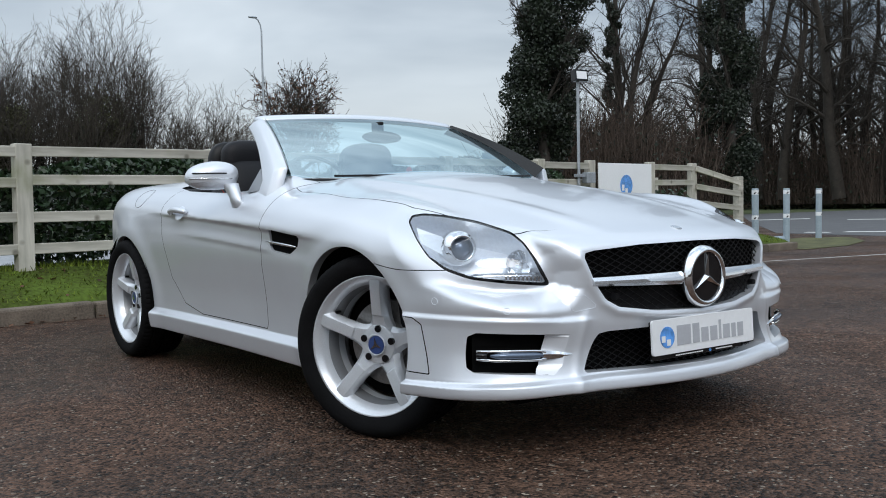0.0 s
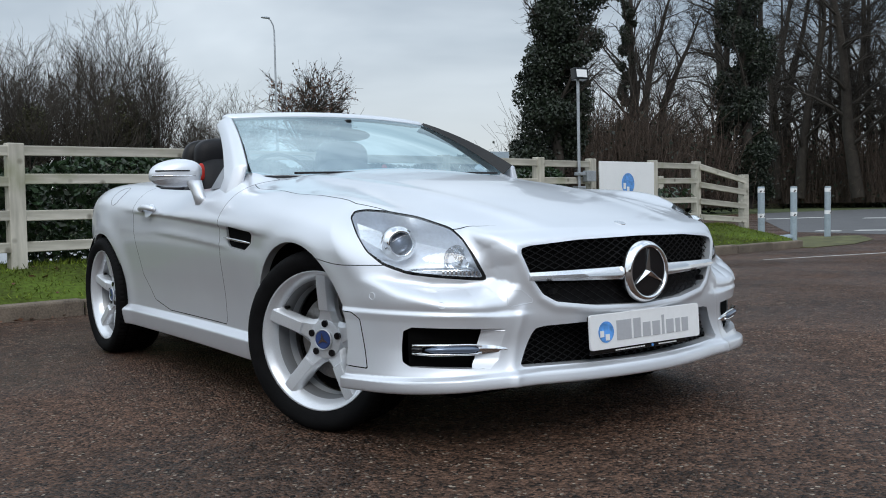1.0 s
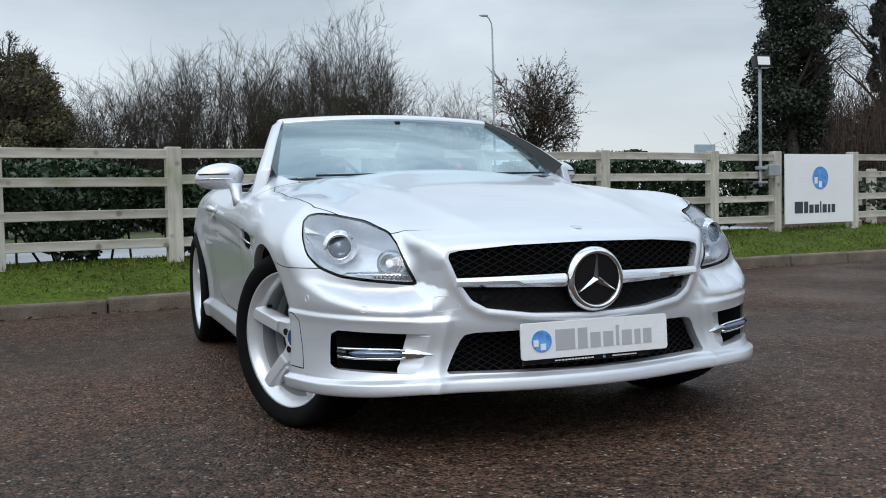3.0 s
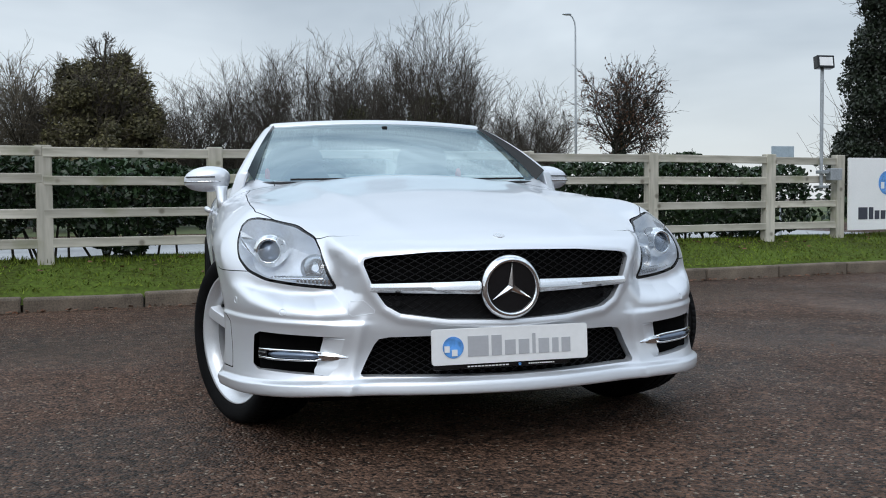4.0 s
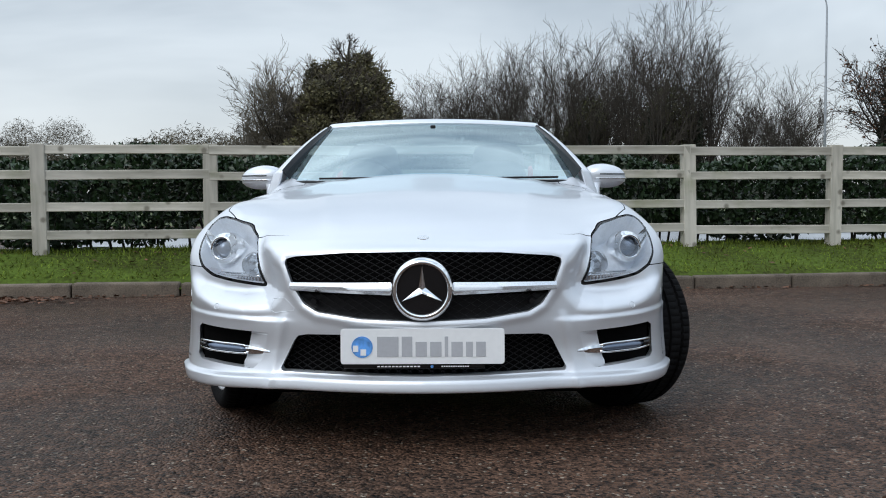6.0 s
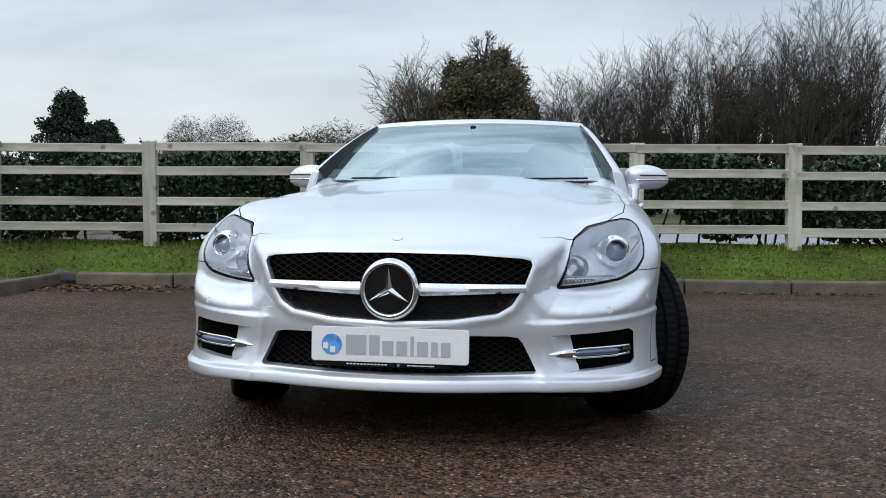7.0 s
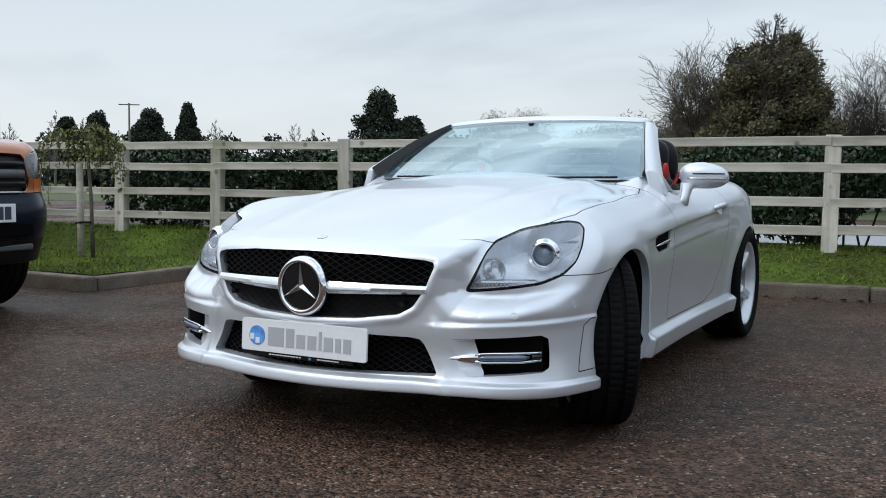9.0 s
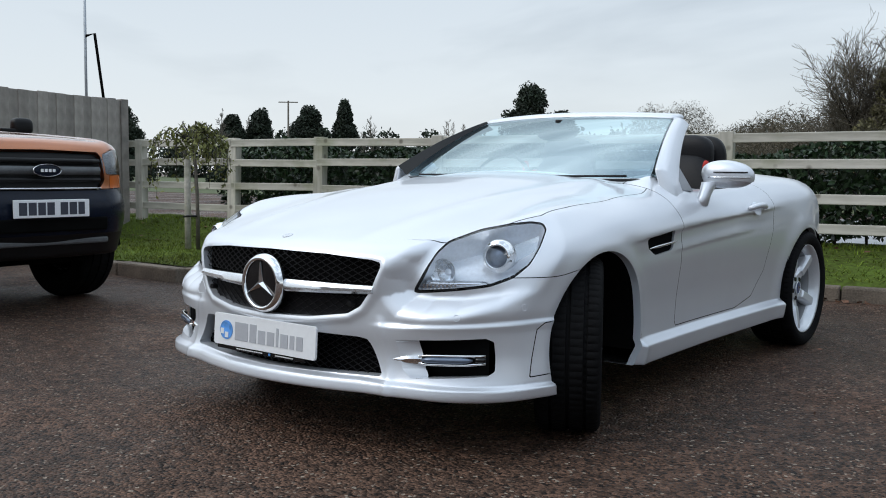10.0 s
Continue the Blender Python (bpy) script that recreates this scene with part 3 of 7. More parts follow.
def cut(mesh, g):
    """The part of (P, N, T) where g < 0, and the segments of the cut as pairs of vertex numbers."""
    P, N, T = mesh
    g = np.where(np.abs(g) < 1e-7, 1e-7, g)
    inside = g < 0
    n = inside[T].sum(1)
    keep = T[n == 3]
    newP, newN, newT, segs, made = [], [], [], [], {}

    def mid(a, b):
        key = (a, b) if a < b else (b, a)
        if key not in made:
            t = g[a] / (g[a] - g[b])
            made[key] = len(P) + len(newP)
            newP.append(P[a] + (P[b] - P[a]) * t)
            m_ = N[a] + (N[b] - N[a]) * t
            newN.append(m_ / (np.linalg.norm(m_) + 1e-9))
        return made[key]

    for tri in T[(n == 1) | (n == 2)]:
        i = [k for k in range(3) if inside[tri[k]]]
        if len(i) == 1:
            a, b, c = tri[i[0]], tri[(i[0] + 1) % 3], tri[(i[0] + 2) % 3]
            p, q = mid(a, b), mid(a, c)
            newT.append((a, p, q))
            segs.append((p, q))
        else:
            o = [k for k in range(3) if k not in i][0]
            a, b, c = tri[o], tri[(o + 1) % 3], tri[(o + 2) % 3]
            p, q = mid(a, b), mid(a, c)
            newT += [(p, b, c), (p, c, q)]
            segs.append((q, p))
    P2 = np.concatenate([P, np.array(newP).reshape(-1, 3)])
    N2 = np.concatenate([N, np.array(newN).reshape(-1, 3)])
    T2 = np.concatenate([keep, np.array(newT, int).reshape(-1, 3)])
    used = np.unique(T2)
    back = np.full(len(P2), -1)
    back[used] = np.arange(len(used))
    segs = [(back[a], back[b]) for a, b in segs]
    return (P2[used], N2[used], back[T2]), segs


def wall(mesh, segs, shift):
    """The inner rim of an opening: a strip from the cut's segments along shift."""
    P, N, T = mesh
    ids = sorted({i for s_ in segs for i in s_})
    back = {v: k for k, v in enumerate(ids)}
    V = [P[i] for i in ids] + [P[i] + np.array(shift(P[i]) if callable(shift) else shift) for i in ids]
    n = len(ids)
    F = [(back[a], back[b], back[b] + n, back[a] + n) for a, b in segs]
    return np.array(V), F


G_INTAKE = outline([(-0.1, 0.402), (0.38, 0.392), (0.412, 0.386), (0.425, 0.37), (0.472, 0.276), (0.462, 0.268), (-0.1, 0.262)])
G_FOG = outline([(0.515, 0.392), (0.770, 0.406), (0.786, 0.394), (0.790, 0.298), (0.776, 0.284), (0.57, 0.271), (0.538, 0.30)])
G_LAMP = rounded([(0.060, 0.545), (0.10, 0.62), (0.135, 0.672), (0.172, 0.706), (0.28, 0.742), (0.38, 0.762), (0.45, 0.769), (0.489, 0.764), (0.500, 0.745), (0.474, 0.69), (0.438, 0.636), (0.384, 0.594), (0.306, 0.566), (0.2, 0.552), (0.075, 0.540)], (0.12, 0.2))
G_DOOR = outline([(0.690, 1.1), (0.690, 0.80), (0.722, 0.56), (0.722, 0.325), (0.735, 0.306), (1.42, 0.308), (1.62, 0.345), (1.76, 0.46), (1.83, 0.68), (1.845, 0.80), (1.84, 1.1)])
G_HOOD = outline([(-0.1, 0.60), (0.3, 0.615), (0.55, 0.66), (0.70, 0.735), (0.735, 0.60), (0.752, 0.2), (0.760, -0.05), (0.752, -0.19), (0.70, -0.30), (0.588, -0.490), (0.51, -0.545), (0.40, -0.580), (0.2, -0.605), (-0.1, -0.612)])
G_COCKPIT = outline([(-0.1, 0.70), (0.40, 0.74), (0.60, 0.84), (0.68, 0.98), (0.725, 1.3), (0.735, 1.75), (0.70, 1.95), (0.60, 2.02), (-0.1, 2.03)])
G_VENT = outline([(0.362, 0.690), (0.61, 0.712), (0.628, 0.70), (0.628, 0.645), (0.61, 0.630), (0.46, 0.618), (0.39, 0.648)])
G_MARK = outline([(-0.365, 0.425), (-0.335, 0.445), (-0.10, 0.452), (-0.10, 0.285), (-0.40, 0.272)])


def lamp_s(P):
    return 0.8 * P[:, 0] + 0.6 * P[:, 1]


def arch_g(P):
    x, y, z = P.T
    f = np.minimum(np.hypot(y - 0.025, z - WHEEL_Z) - 0.343, np.hypot(y - AXLE_R, z - WHEEL_Z) - 0.338)
    return f


def mirrored(V, F):
    """A half and its mirror image as one mesh."""
    V = np.asarray(V)
    n = len(V)
    W = V * np.array([-1, 1, 1])
    if isinstance(F, np.ndarray):
        return np.concatenate([V, W]), np.concatenate([F, F[:, ::-1] + n])
    return np.concatenate([V, W]), [tuple(f) for f in F] + [tuple(i + n for i in f)[::-1] for f in F]


car = empty("roadster_car", "silver open-top two-seat sports car with bonnet closed", "car")


def panel(name, mesh, mat, sides="both", label="", parent=None):
    """A panel of the half shell: one mesh over the middle, or one for each flank."""
    P, N, T = mesh
    if len(T) == 0:
        return []
    out = []
    if sides == "both":
        V, F = mirrored(P, T)
        out.append(mesh_ob(name, V, F, mat, parent or car, label, np.concatenate([N, N * [-1, 1, 1]])))
    else:
        out.append(mesh_ob(name, P, T, mat, parent or car, label, N))
        out.append(mesh_ob(name, P * [-1, 1, 1], T[:, ::-1], mat, parent or car, label, N * [-1, 1, 1]))
    return out


def rim(name, V, F, mat, sides="both", parent=None):
    if sides == "both":
        V, F = mirrored(V, F)
        mesh_ob(name, V, F, mat, parent or car, smooth=True)
    else:
        mesh_ob(name, V, F, mat, parent or car)
        mesh_ob(name, V * [-1, 1, 1], [f[::-1] for f in F], mat, parent or car)


def shell():
    grid = [np.arange(-0.025, 0.965, 0.0088), np.concatenate([np.arange(-0.86, -0.22, 0.0072), np.arange(-0.22, 3.31, 0.0105)]), np.concatenate([np.arange(0.13, 0.475, 0.0056), np.arange(0.475, 1.05, 0.0092)])]
    full = surface(body, (0, 0, 0), (1, 1, 1), grid)
    half, _ = cut(full, -full[0][:, 0])
    P = half[0]
    x, y, z = P.T
    GAP = 0.0018
    # a dark lining close under the paint shows in the shut lines
    P0, N0, T0 = half
    lin = (P0 - N0 * 0.009, N0, T0)

    def front(g, m):
        return np.maximum(g, m[0][:, 1] - 0.0)

    for g in (lambda m: front(G_GRILLE(m[0][:, 0], m[0][:, 2]), m), lambda m: front(G_INTAKE(m[0][:, 0], m[0][:, 2]), m), lambda m: front(G_FOG(m[0][:, 0], m[0][:, 2]), m)):
        lin, _ = cut(lin, -g(lin))
    lin, _ = cut(lin, -np.maximum(G_COCKPIT(lin[0][:, 0], lin[0][:, 1]), 0.6 - lin[0][:, 2]))
    lin, _ = cut(lin, -np.maximum(arch_g(lin[0]), 0.6 - lin[0][:, 0]))
    lin, _ = cut(lin, -np.maximum(np.maximum(G_LAMP(lamp_s(lin[0]), lin[0][:, 2]), lin[0][:, 1] - 0.05), 0.4 - lin[0][:, 0]))
    panel("inner_shell", lin, M["under"])
    # openings
    m = half
    m, s = cut(m, -np.maximum(arch_g(m[0]), 0.6 - m[0][:, 0]))
    for front_end in (True, False):
        rim("arch_edge", *wall(m, [e for e in s if (m[0][e[0], 1] < 1.2) == front_end], (-0.03, 0, 0)), M["paint"], "each")
    def ramp(p):
        """The inner end of the side intake slopes in as a painted ramp."""
        return (0.062 * float(ease((0.615 - p[0]) / 0.08)), 0.045, 0)

    for name, g, dy in (("grille_edge", G_GRILLE, 0.035), ("intake_edge", G_INTAKE, 0.05), ("fog_edge", G_FOG, 0.045)):
        m, s = cut(m, -front(g(m[0][:, 0], m[0][:, 2]), m))
        rim(name, *wall(m, s, ramp if g is G_FOG else (0, dy, 0)), M["paint"], "each" if g is G_FOG else "both")
    m, s = cut(m, -np.maximum(G_COCKPIT(m[0][:, 0], m[0][:, 1]), 0.6 - m[0][:, 2]))
    rim("cockpit_edge", *wall(m, s, (0, 0, -0.06)), M["black"])

    def lamp_g(q):
        return np.maximum(np.maximum(G_LAMP(lamp_s(q[0]), q[0][:, 2]), q[0][:, 1] - 0.05), 0.4 - q[0][:, 0])

    # the seal is a thin line along the top and a broad band below
    band = 0.0026 + 0.0050 * ease((0.66 - m[0][:, 2]) / 0.08)
    lens, _ = cut(m, lamp_g(m) + band)
    seal, _ = cut(m, np.maximum(lamp_g(m), -lamp_g(m) - band - 0.0004))
    m, _ = cut(m, -lamp_g(m) + GAP)

    def vent_g(q):
        return np.maximum(G_VENT(q[0][:, 1], q[0][:, 2]), 0.6 - q[0][:, 0])

    m, s = cut(m, -vent_g(m))
    rim("vent_edge", *wall(m, s, (-0.03, 0, 0)), M["paint"], "each")

    dg = np.maximum(G_DOOR(m[0][:, 1], m[0][:, 2]), 0.6 - m[0][:, 0])
    door, _ = cut(m, dg + GAP)
    m, _ = cut(m, -dg + GAP)
    hg = np.maximum(G_HOOD(m[0][:, 0], m[0][:, 1]), 0.60 - m[0][:, 2])
    thin = GAP * np.where(m[0][:, 1] < -0.3, ease((m[0][:, 0] - 0.44) / 0.10), 1)
    hood, _ = cut(m, hg + thin)
    m, _ = cut(m, -hg + thin)
    x, y, z = m[0].T
    bg = np.maximum(y - 0.03, np.where(x < 0.62, -0.02, z - 0.594 - 0.02 * ease((y + 0.3) / 0.2)))
    bumper, _ = cut(m, bg + GAP * 0.8)
    m, _ = cut(m, -bg + GAP * 0.8)
    x, y, z = m[0].T
    fender, _ = cut(m, np.maximum(y - 0.72, 0.30 - z))
    m, _ = cut(m, -np.maximum(y - 0.72, 0.30 - z))
    mk = np.maximum(G_MARK(bumper[0][:, 1], bumper[0][:, 2]), 0.835 - bumper[0][:, 0])
    mark, _ = cut(bumper, mk + GAP)
    bumper, _ = cut(bumper, -mk + GAP)
    x, y, z = m[0].T
    sg = np.maximum(z - 0.305 + 0.02 * ease((1.2 - y) / 0.4) - 0.12 * ease((y - 1.3) / 0.5), y - 2.2)
    sill, _ = cut(m, sg)
    m, _ = cut(m, -sg)
    panel("bonnet", hood, M["paint"])
    panel("front_bumper", bumper, M["paint"])
    panel("bumper_corner_trim", mark, M["paint"], "each")
    panel("front_wing", fender, M["paint"], "each")
    panel("door", door, M["paint"], "each")
    panel("side_sill", sill, M["paint"], "each")
    panel("rear_body", m, M["paint"])
    for ob in panel("headlamp_lens", lens, M["lens"], "each", "clear headlamp lens"):
        ob.visible_shadow = False
    panel("headlamp_seal", seal, M["black"], "each")
    return lens


LENS = shell()


def snap(x, y, z, steps=5):
    """The nearest place on the painted shell, and its normal."""
    P = np.array([[x, y, z]], float)
    for _ in range(steps):
        g = gradient(P, body)
        P = P - (body(*P.T) / np.maximum((g * g).sum(-1), 0.05))[:, None] * g
    n = gradient(P, body)[0]
    return Vector(P[0]), Vector(n / np.linalg.norm(n))


def onto(p, n, up=(0, 0, 1)):
    """A pose at p whose z axis is n."""
    zax = Vector(n).normalized()
    xax = Vector(up).cross(zax).normalized()
    yax = zax.cross(xax)
    m = Matrix((xax, yax, zax)).transposed().to_4x4()
    m.translation = p
    return m


def sweep(path, sections):
    """A bar: one closed section (points in x-offset free 3D) per path place, skinned and capped."""
    k = len(sections[0])
    V = [p for s_ in sections for p in s_]
    F = [(i * k + j, i * k + (j + 1) % k, (i + 1) * k + (j + 1) % k, (i + 1) * k + j) for i in range(len(sections) - 1) for j in range(k)]
    F += [tuple(range(k))[::-1], tuple((len(sections) - 1) * k + j for j in range(k))]
    return V, F


def disc_bm(r, depth, n=24, m=None, bevel=0.0):
    bm = bmesh.new()
    bmesh.ops.create_cone(bm, cap_ends=True, segments=n, radius1=r, radius2=r - bevel, depth=depth, matrix=m or Matrix())
    return bm


# -- wheels --
def tyre_mesh(width, radius, rim_r):
    h = width / 2
    prof = [(rim_r, -h * 0.80), (rim_r + 0.012, -h * 0.93), (rim_r + 0.04, -h * 1.02), (radius - 0.022, -h * 1.0), (radius - 0.008, -h * 0.90)]
    for c in (-0.52, 0.0, 0.52):
        e = h * c
        prof += [(radius - 0.002 * abs(c), e - 0.0075 - h * 0.18), (radius - 0.001, e - 0.0075), (radius - 0.010, e - 0.005), (radius - 0.010, e + 0.005), (radius - 0.001, e + 0.0075), (radius - 0.002 * abs(c), e + 0.0075 + h * 0.18)]
    prof += [(radius - 0.008, h * 0.90), (radius - 0.022, h * 1.0), (rim_r + 0.04, h * 1.02), (rim_r + 0.012, h * 0.93), (rim_r, h * 0.80)]
    n = 288
    V, F = lathe(prof, n)
    V = np.array(V)
    k = len(prof)
    seg = np.repeat(np.arange(n), k)
    a = V[:, 0] / h
    r = np.hypot(V[:, 1], V[:, 2])
    sipe = (seg % 4 == 0) & (np.abs(a) > 0.56) & (np.abs(a) < 0.88) & (r > radius - 0.012)
    fine = (seg % 4 == 2) & (np.abs(a) < 0.42) & (np.abs(a) > 0.12) & (r > radius - 0.004)
    shrink = np.where(sipe, (r - 0.005) / r, np.where(fine, (r - 0.005) / r, 1))
    V[:, 1:] *= shrink[:, None]
    return V, F


def wheel_parts(width, radius, rim_r, metal="silver", inside="barrel"):
    """Rim with five straight spokes as the wheel, and its tyre, disc, cap and bolts as parts."""
    h = width / 2
    V, F = lathe([(rim_r - 0.012, -h * 0.8), (rim_r + 0.004, -h * 0.84), (rim_r + 0.004, -h * 0.7), (rim_r - 0.03, -h * 0.5), (rim_r - 0.035, h * 0.3), (rim_r - 0.016, h * 0.62), (rim_r - 0.004, h * 0.76), (rim_r + 0.006, h * 0.86), (rim_r + 0.006, h * 0.74)], 72)
    rim_v, rim_f = V, F
    V, F = [], []
    hv, hf = lathe([(0.0, 0.02), (0.068, 0.02), (0.074, 0.036), (0.066, 0.052), (0.045, 0.056), (0.0, 0.056)], 40)
    F += [tuple(i + len(V) for i in f) for f in hf]
    V += hv
    spokes = []
    for k in range(5):
        u = 2 * math.pi * k / 5 + 0.12
        c, s_ = math.cos(u), math.sin(u)
        secs = []
        for r, w, f, blade in ((0.030, 0.050, 0.052, 0), (0.062, 0.050, 0.054, 0), (0.078, 0.041, 0.058, 0), (0.100, 0.035, 0.063, 0), (0.104, 0.034, 0.064, 1), (0.15, 0.031, 0.073, 1), (0.19, 0.031, 0.081, 1), (0.214, 0.036, 0.084, 1), (rim_r - 0.004, 0.050, 0.083, 1)):
            # a broad star at the hub, and a raised flat blade along each spoke from a sharp step outwards
            k_, up_ = (0.62, 0.0) if not blade else (0.020 / w - 0.02 * r, 0.008)
            sec = [(-w, f - 0.024), (-w * k_ - 0.001, f - 0.008 + up_), (-w * k_ + 0.001, f - 0.006 + up_), (0, f - 0.005 + up_), (w * k_ - 0.001, f - 0.006 + up_), (w * k_ + 0.001, f - 0.008 + up_), (w, f - 0.024), (w * 0.8, f - 0.055), (-w * 0.8, f - 0.055)]
            secs.append([(a, r * c - t * s_, r * s_ + t * c) for t, a in sec])
        spokes.append(sweep(None, secs))
    wheel = mesh_ob("wheel", V, F, M[metal], None, "five-spoke silver alloy wheel", smooth=True)
    wheel.data.set_sharp_from_angle(angle=radians(35))
    for sv, sf in spokes:
        mesh_ob("spoke", sv, sf, M[metal], wheel).data.set_sharp_from_angle(angle=radians(35))
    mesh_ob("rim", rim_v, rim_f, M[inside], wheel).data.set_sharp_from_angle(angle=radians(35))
    lv, lf = lathe([(rim_r - 0.036, -h * 0.30), (rim_r - 0.030, h * 0.30), (rim_r - 0.022, h * 0.60), (rim_r - 0.008, h * 0.76), (rim_r + 0.002, h * 0.84), (rim_r + 0.0075, h * 0.89), (rim_r + 0.008, h * 0.80)], 72)
    mesh_ob("rim_lip", lv, lf, M[metal], wheel)
    tv, tf = tyre_mesh(width, radius, rim_r + 0.002)
    ty = mesh_ob("tyre", tv, tf, M["rubber"], wheel, "black low-profile tyre")
    ty.data.set_sharp_from_angle(angle=radians(35))
    dv, df = lathe([(0.05, -0.035), (0.150, -0.035), (0.150, -0.012), (0.08, -0.012), (0.075, 0.01), (0.0, 0.012)], 48)
    mesh_ob("brake_disc", dv, df, M["disc"], wheel, "dull steel brake disc").data.set_sharp_from_angle(angle=radians(35))
    part("brake_caliper", boxed((-0.05, 0.07, 0.04), (0.012, 0.165, 0.15), 0.02), M["black"], wheel)
    bv, bf = lathe([(0.0, -0.06), (rim_r - 0.04, -0.06), (rim_r - 0.04, -0.055)], 40)
    mesh_ob("dust_shield", bv, bf, M["under"], wheel)
    cap = part("centre_cap", disc_bm(0.034, 0.012, 32, pose(0.060, 0, 0, 0, 90, 0), 0.003), M["navy"], wheel, "blue enamel centre cap", True)
    tv, tf = [], []
    for k in range(3):
        a = radians(90 + 120 * k)
        p = [(0.069, 0.027 * math.cos(a), 0.027 * math.sin(a)), (0.069, 0.006 * math.cos(a + 1.05), 0.006 * math.sin(a + 1.05)), (0.069, 0.006 * math.cos(a - 1.05), 0.006 * math.sin(a - 1.05)), (0.069, 0, 0)]
        tf += [(len(tv), len(tv) + 1, len(tv) + 3), (len(tv), len(tv) + 3, len(tv) + 2)]
        tv += p
    mesh_ob("cap_emblem", tv, tf, M["chrome"], wheel, smooth=False)
    v, f = lathe([(0.0325, 0.064), (0.035, 0.068), (0.038, 0.064), (0.035, 0.058)], 32, True)
    mesh_ob("cap_ring", v, f, M[metal], wheel)
    for k in range(5):
        u = 2 * math.pi * k / 5 + 0.12
        part("wheel_bolt", disc_bm(0.0125, 0.018, 12, pose(0.0505, 0.058 * math.cos(u), 0.055 * math.sin(u), 0, 90, 0)), M["gloss"], wheel)
    u = 2.45
    part("valve", disc_bm(0.006, 0.02, 8, pose(0.045, 0.20 * math.cos(u), 0.20 * math.sin(u), 0, 90, 0)), M["gloss"], wheel)
    return wheel


STEER = 24
for x, y, w, turn in ((-0.745, 0.0, 0.225, 180 + STEER), (0.757, 0.012, 0.225, STEER + 5), (-0.752, AXLE_R + 0.02, 0.245, 180), (0.752, AXLE_R + 0.02, 0.245, 0)):
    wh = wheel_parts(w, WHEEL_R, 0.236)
    wh.parent = car
    wh.matrix_world = pose(x, y, WHEEL_Z, 0, 0, turn) @ pose(0, 0, 0, 8 if turn > 100 else 40)


def liners():
    """Dark wheel housings and floor, so that no light shines through the car."""
    for sx in (-1, 1):
        for yc in (0.025, AXLE_R):
            V, F = [], []
            n = 20
            for i in range(n + 1):
                u = math.pi * i / n * 1.12 - 0.06 * math.pi
                for x in (0.86, 0.50):
                    V.append((sx * x, yc + 0.352 * math.cos(u), WHEEL_Z + 0.352 * math.sin(u)))
            F = [(2 * i, 2 * i + 1, 2 * i + 3, 2 * i + 2) for i in range(n)]
            c = len(V)
            V += [(sx * 0.50, yc + 0.355 * math.cos(radians(a)), WHEEL_Z + 0.355 * math.sin(radians(a))) for a in range(-10, 191, 10)]
            F.append(tuple(range(c, len(V))))
            mesh_ob("wheel_arch_liner", V, F, M["under"], car, "black plastic wheel arch liner")
    part("floor_pan", boxed((-0.62, -0.55, 0.165), (0.62, 3.0, 0.215), 0.01), M["under"], car)
    part("engine_bulkhead", boxed((-0.44, -0.60, 0.20), (0.44, -0.36, 0.60), 0.02), M["under"], car)


liners()


# -- grille, intakes, emblem, plate --
def lattice(region, xr, zr, pitch, rise, depth, r, name, mat):
    """Crossing wires in the shape of the opening, following the curve of the nose."""
    V, F = [], []
    slope = rise / pitch
    span = (zr[1] - zr[0]) / slope
    for sgn in (1, -1):
        x0 = xr[0] - span
        while x0 < xr[1] + span:
            xs = np.arange(0, span, 0.012)
            X = x0 + xs if sgn > 0 else x0 + span - xs
            Z = zr[0] + xs * slope
            ok = region(np.abs(X), Z) < -0.001
            run = []
            for i in range(len(X) + 1):
                if i < len(X) and ok[i]:
                    run.append((X[i], float(nose_plan(abs(X[i])) + nose_lean(Z[i])) + depth + (0.002 if sgn > 0 else -0.002), Z[i]))
                else:
                    if len(run) > 1:
                        tv, tf = tube(run, r, 4, False)
                        F += [tuple(k + len(V) for k in f) for f in tf]
                        V += tv
                    run = []
            x0 += pitch
    return mesh_ob(name, V, F, mat, car, smooth=False)


def backing(region, xr, zr, depth, mat, name):
    xs, zs = np.arange(xr[0], xr[1] + 0.01, 0.02), np.arange(zr[0], zr[1] + 0.005, 0.02)
    V = [(x, float(nose_plan(abs(x))) + depth, z) for x in xs for z in zs]
    n = len(zs)
    F = [(i * n + j, (i + 1) * n + j, (i + 1) * n + j + 1, i * n + j + 1) for i in range(len(xs) - 1) for j in range(n - 1)]
    return mesh_ob(name, V, F, mat, car)


def upper_grille(u, z):
    return np.maximum(G_GRILLE(u, z), 0.563 - z)


def lower_grille(u, z):
    return np.maximum(G_GRILLE(u, z), z - 0.526)


lattice(upper_grille, (-0.46, 0.46), (0.55, 0.67), 0.040, 0.021, 0.018, 0.0020, "grille_mesh", M["black"])
lattice(lower_grille, (-0.46, 0.46), (0.43, 0.53), 0.040, 0.024, 0.020, 0.0022, "grille_mesh", M["black"])
lattice(G_INTAKE, (-0.48, 0.48), (0.255, 0.41), 0.036, 0.020, 0.040, 0.0020, "intake_mesh", M["black"])
backing(G_GRILLE, (-0.48, 0.48), (0.42, 0.655), 0.055, M["under"], "grille_back")
backing(lower_grille, (-0.42, 0.42), (0.42, 0.53), 0.030, M["black"], "grille_lower_panel")
backing(G_INTAKE, (-0.50, 0.50), (0.22, 0.43), 0.075, M["under"], "intake_back")

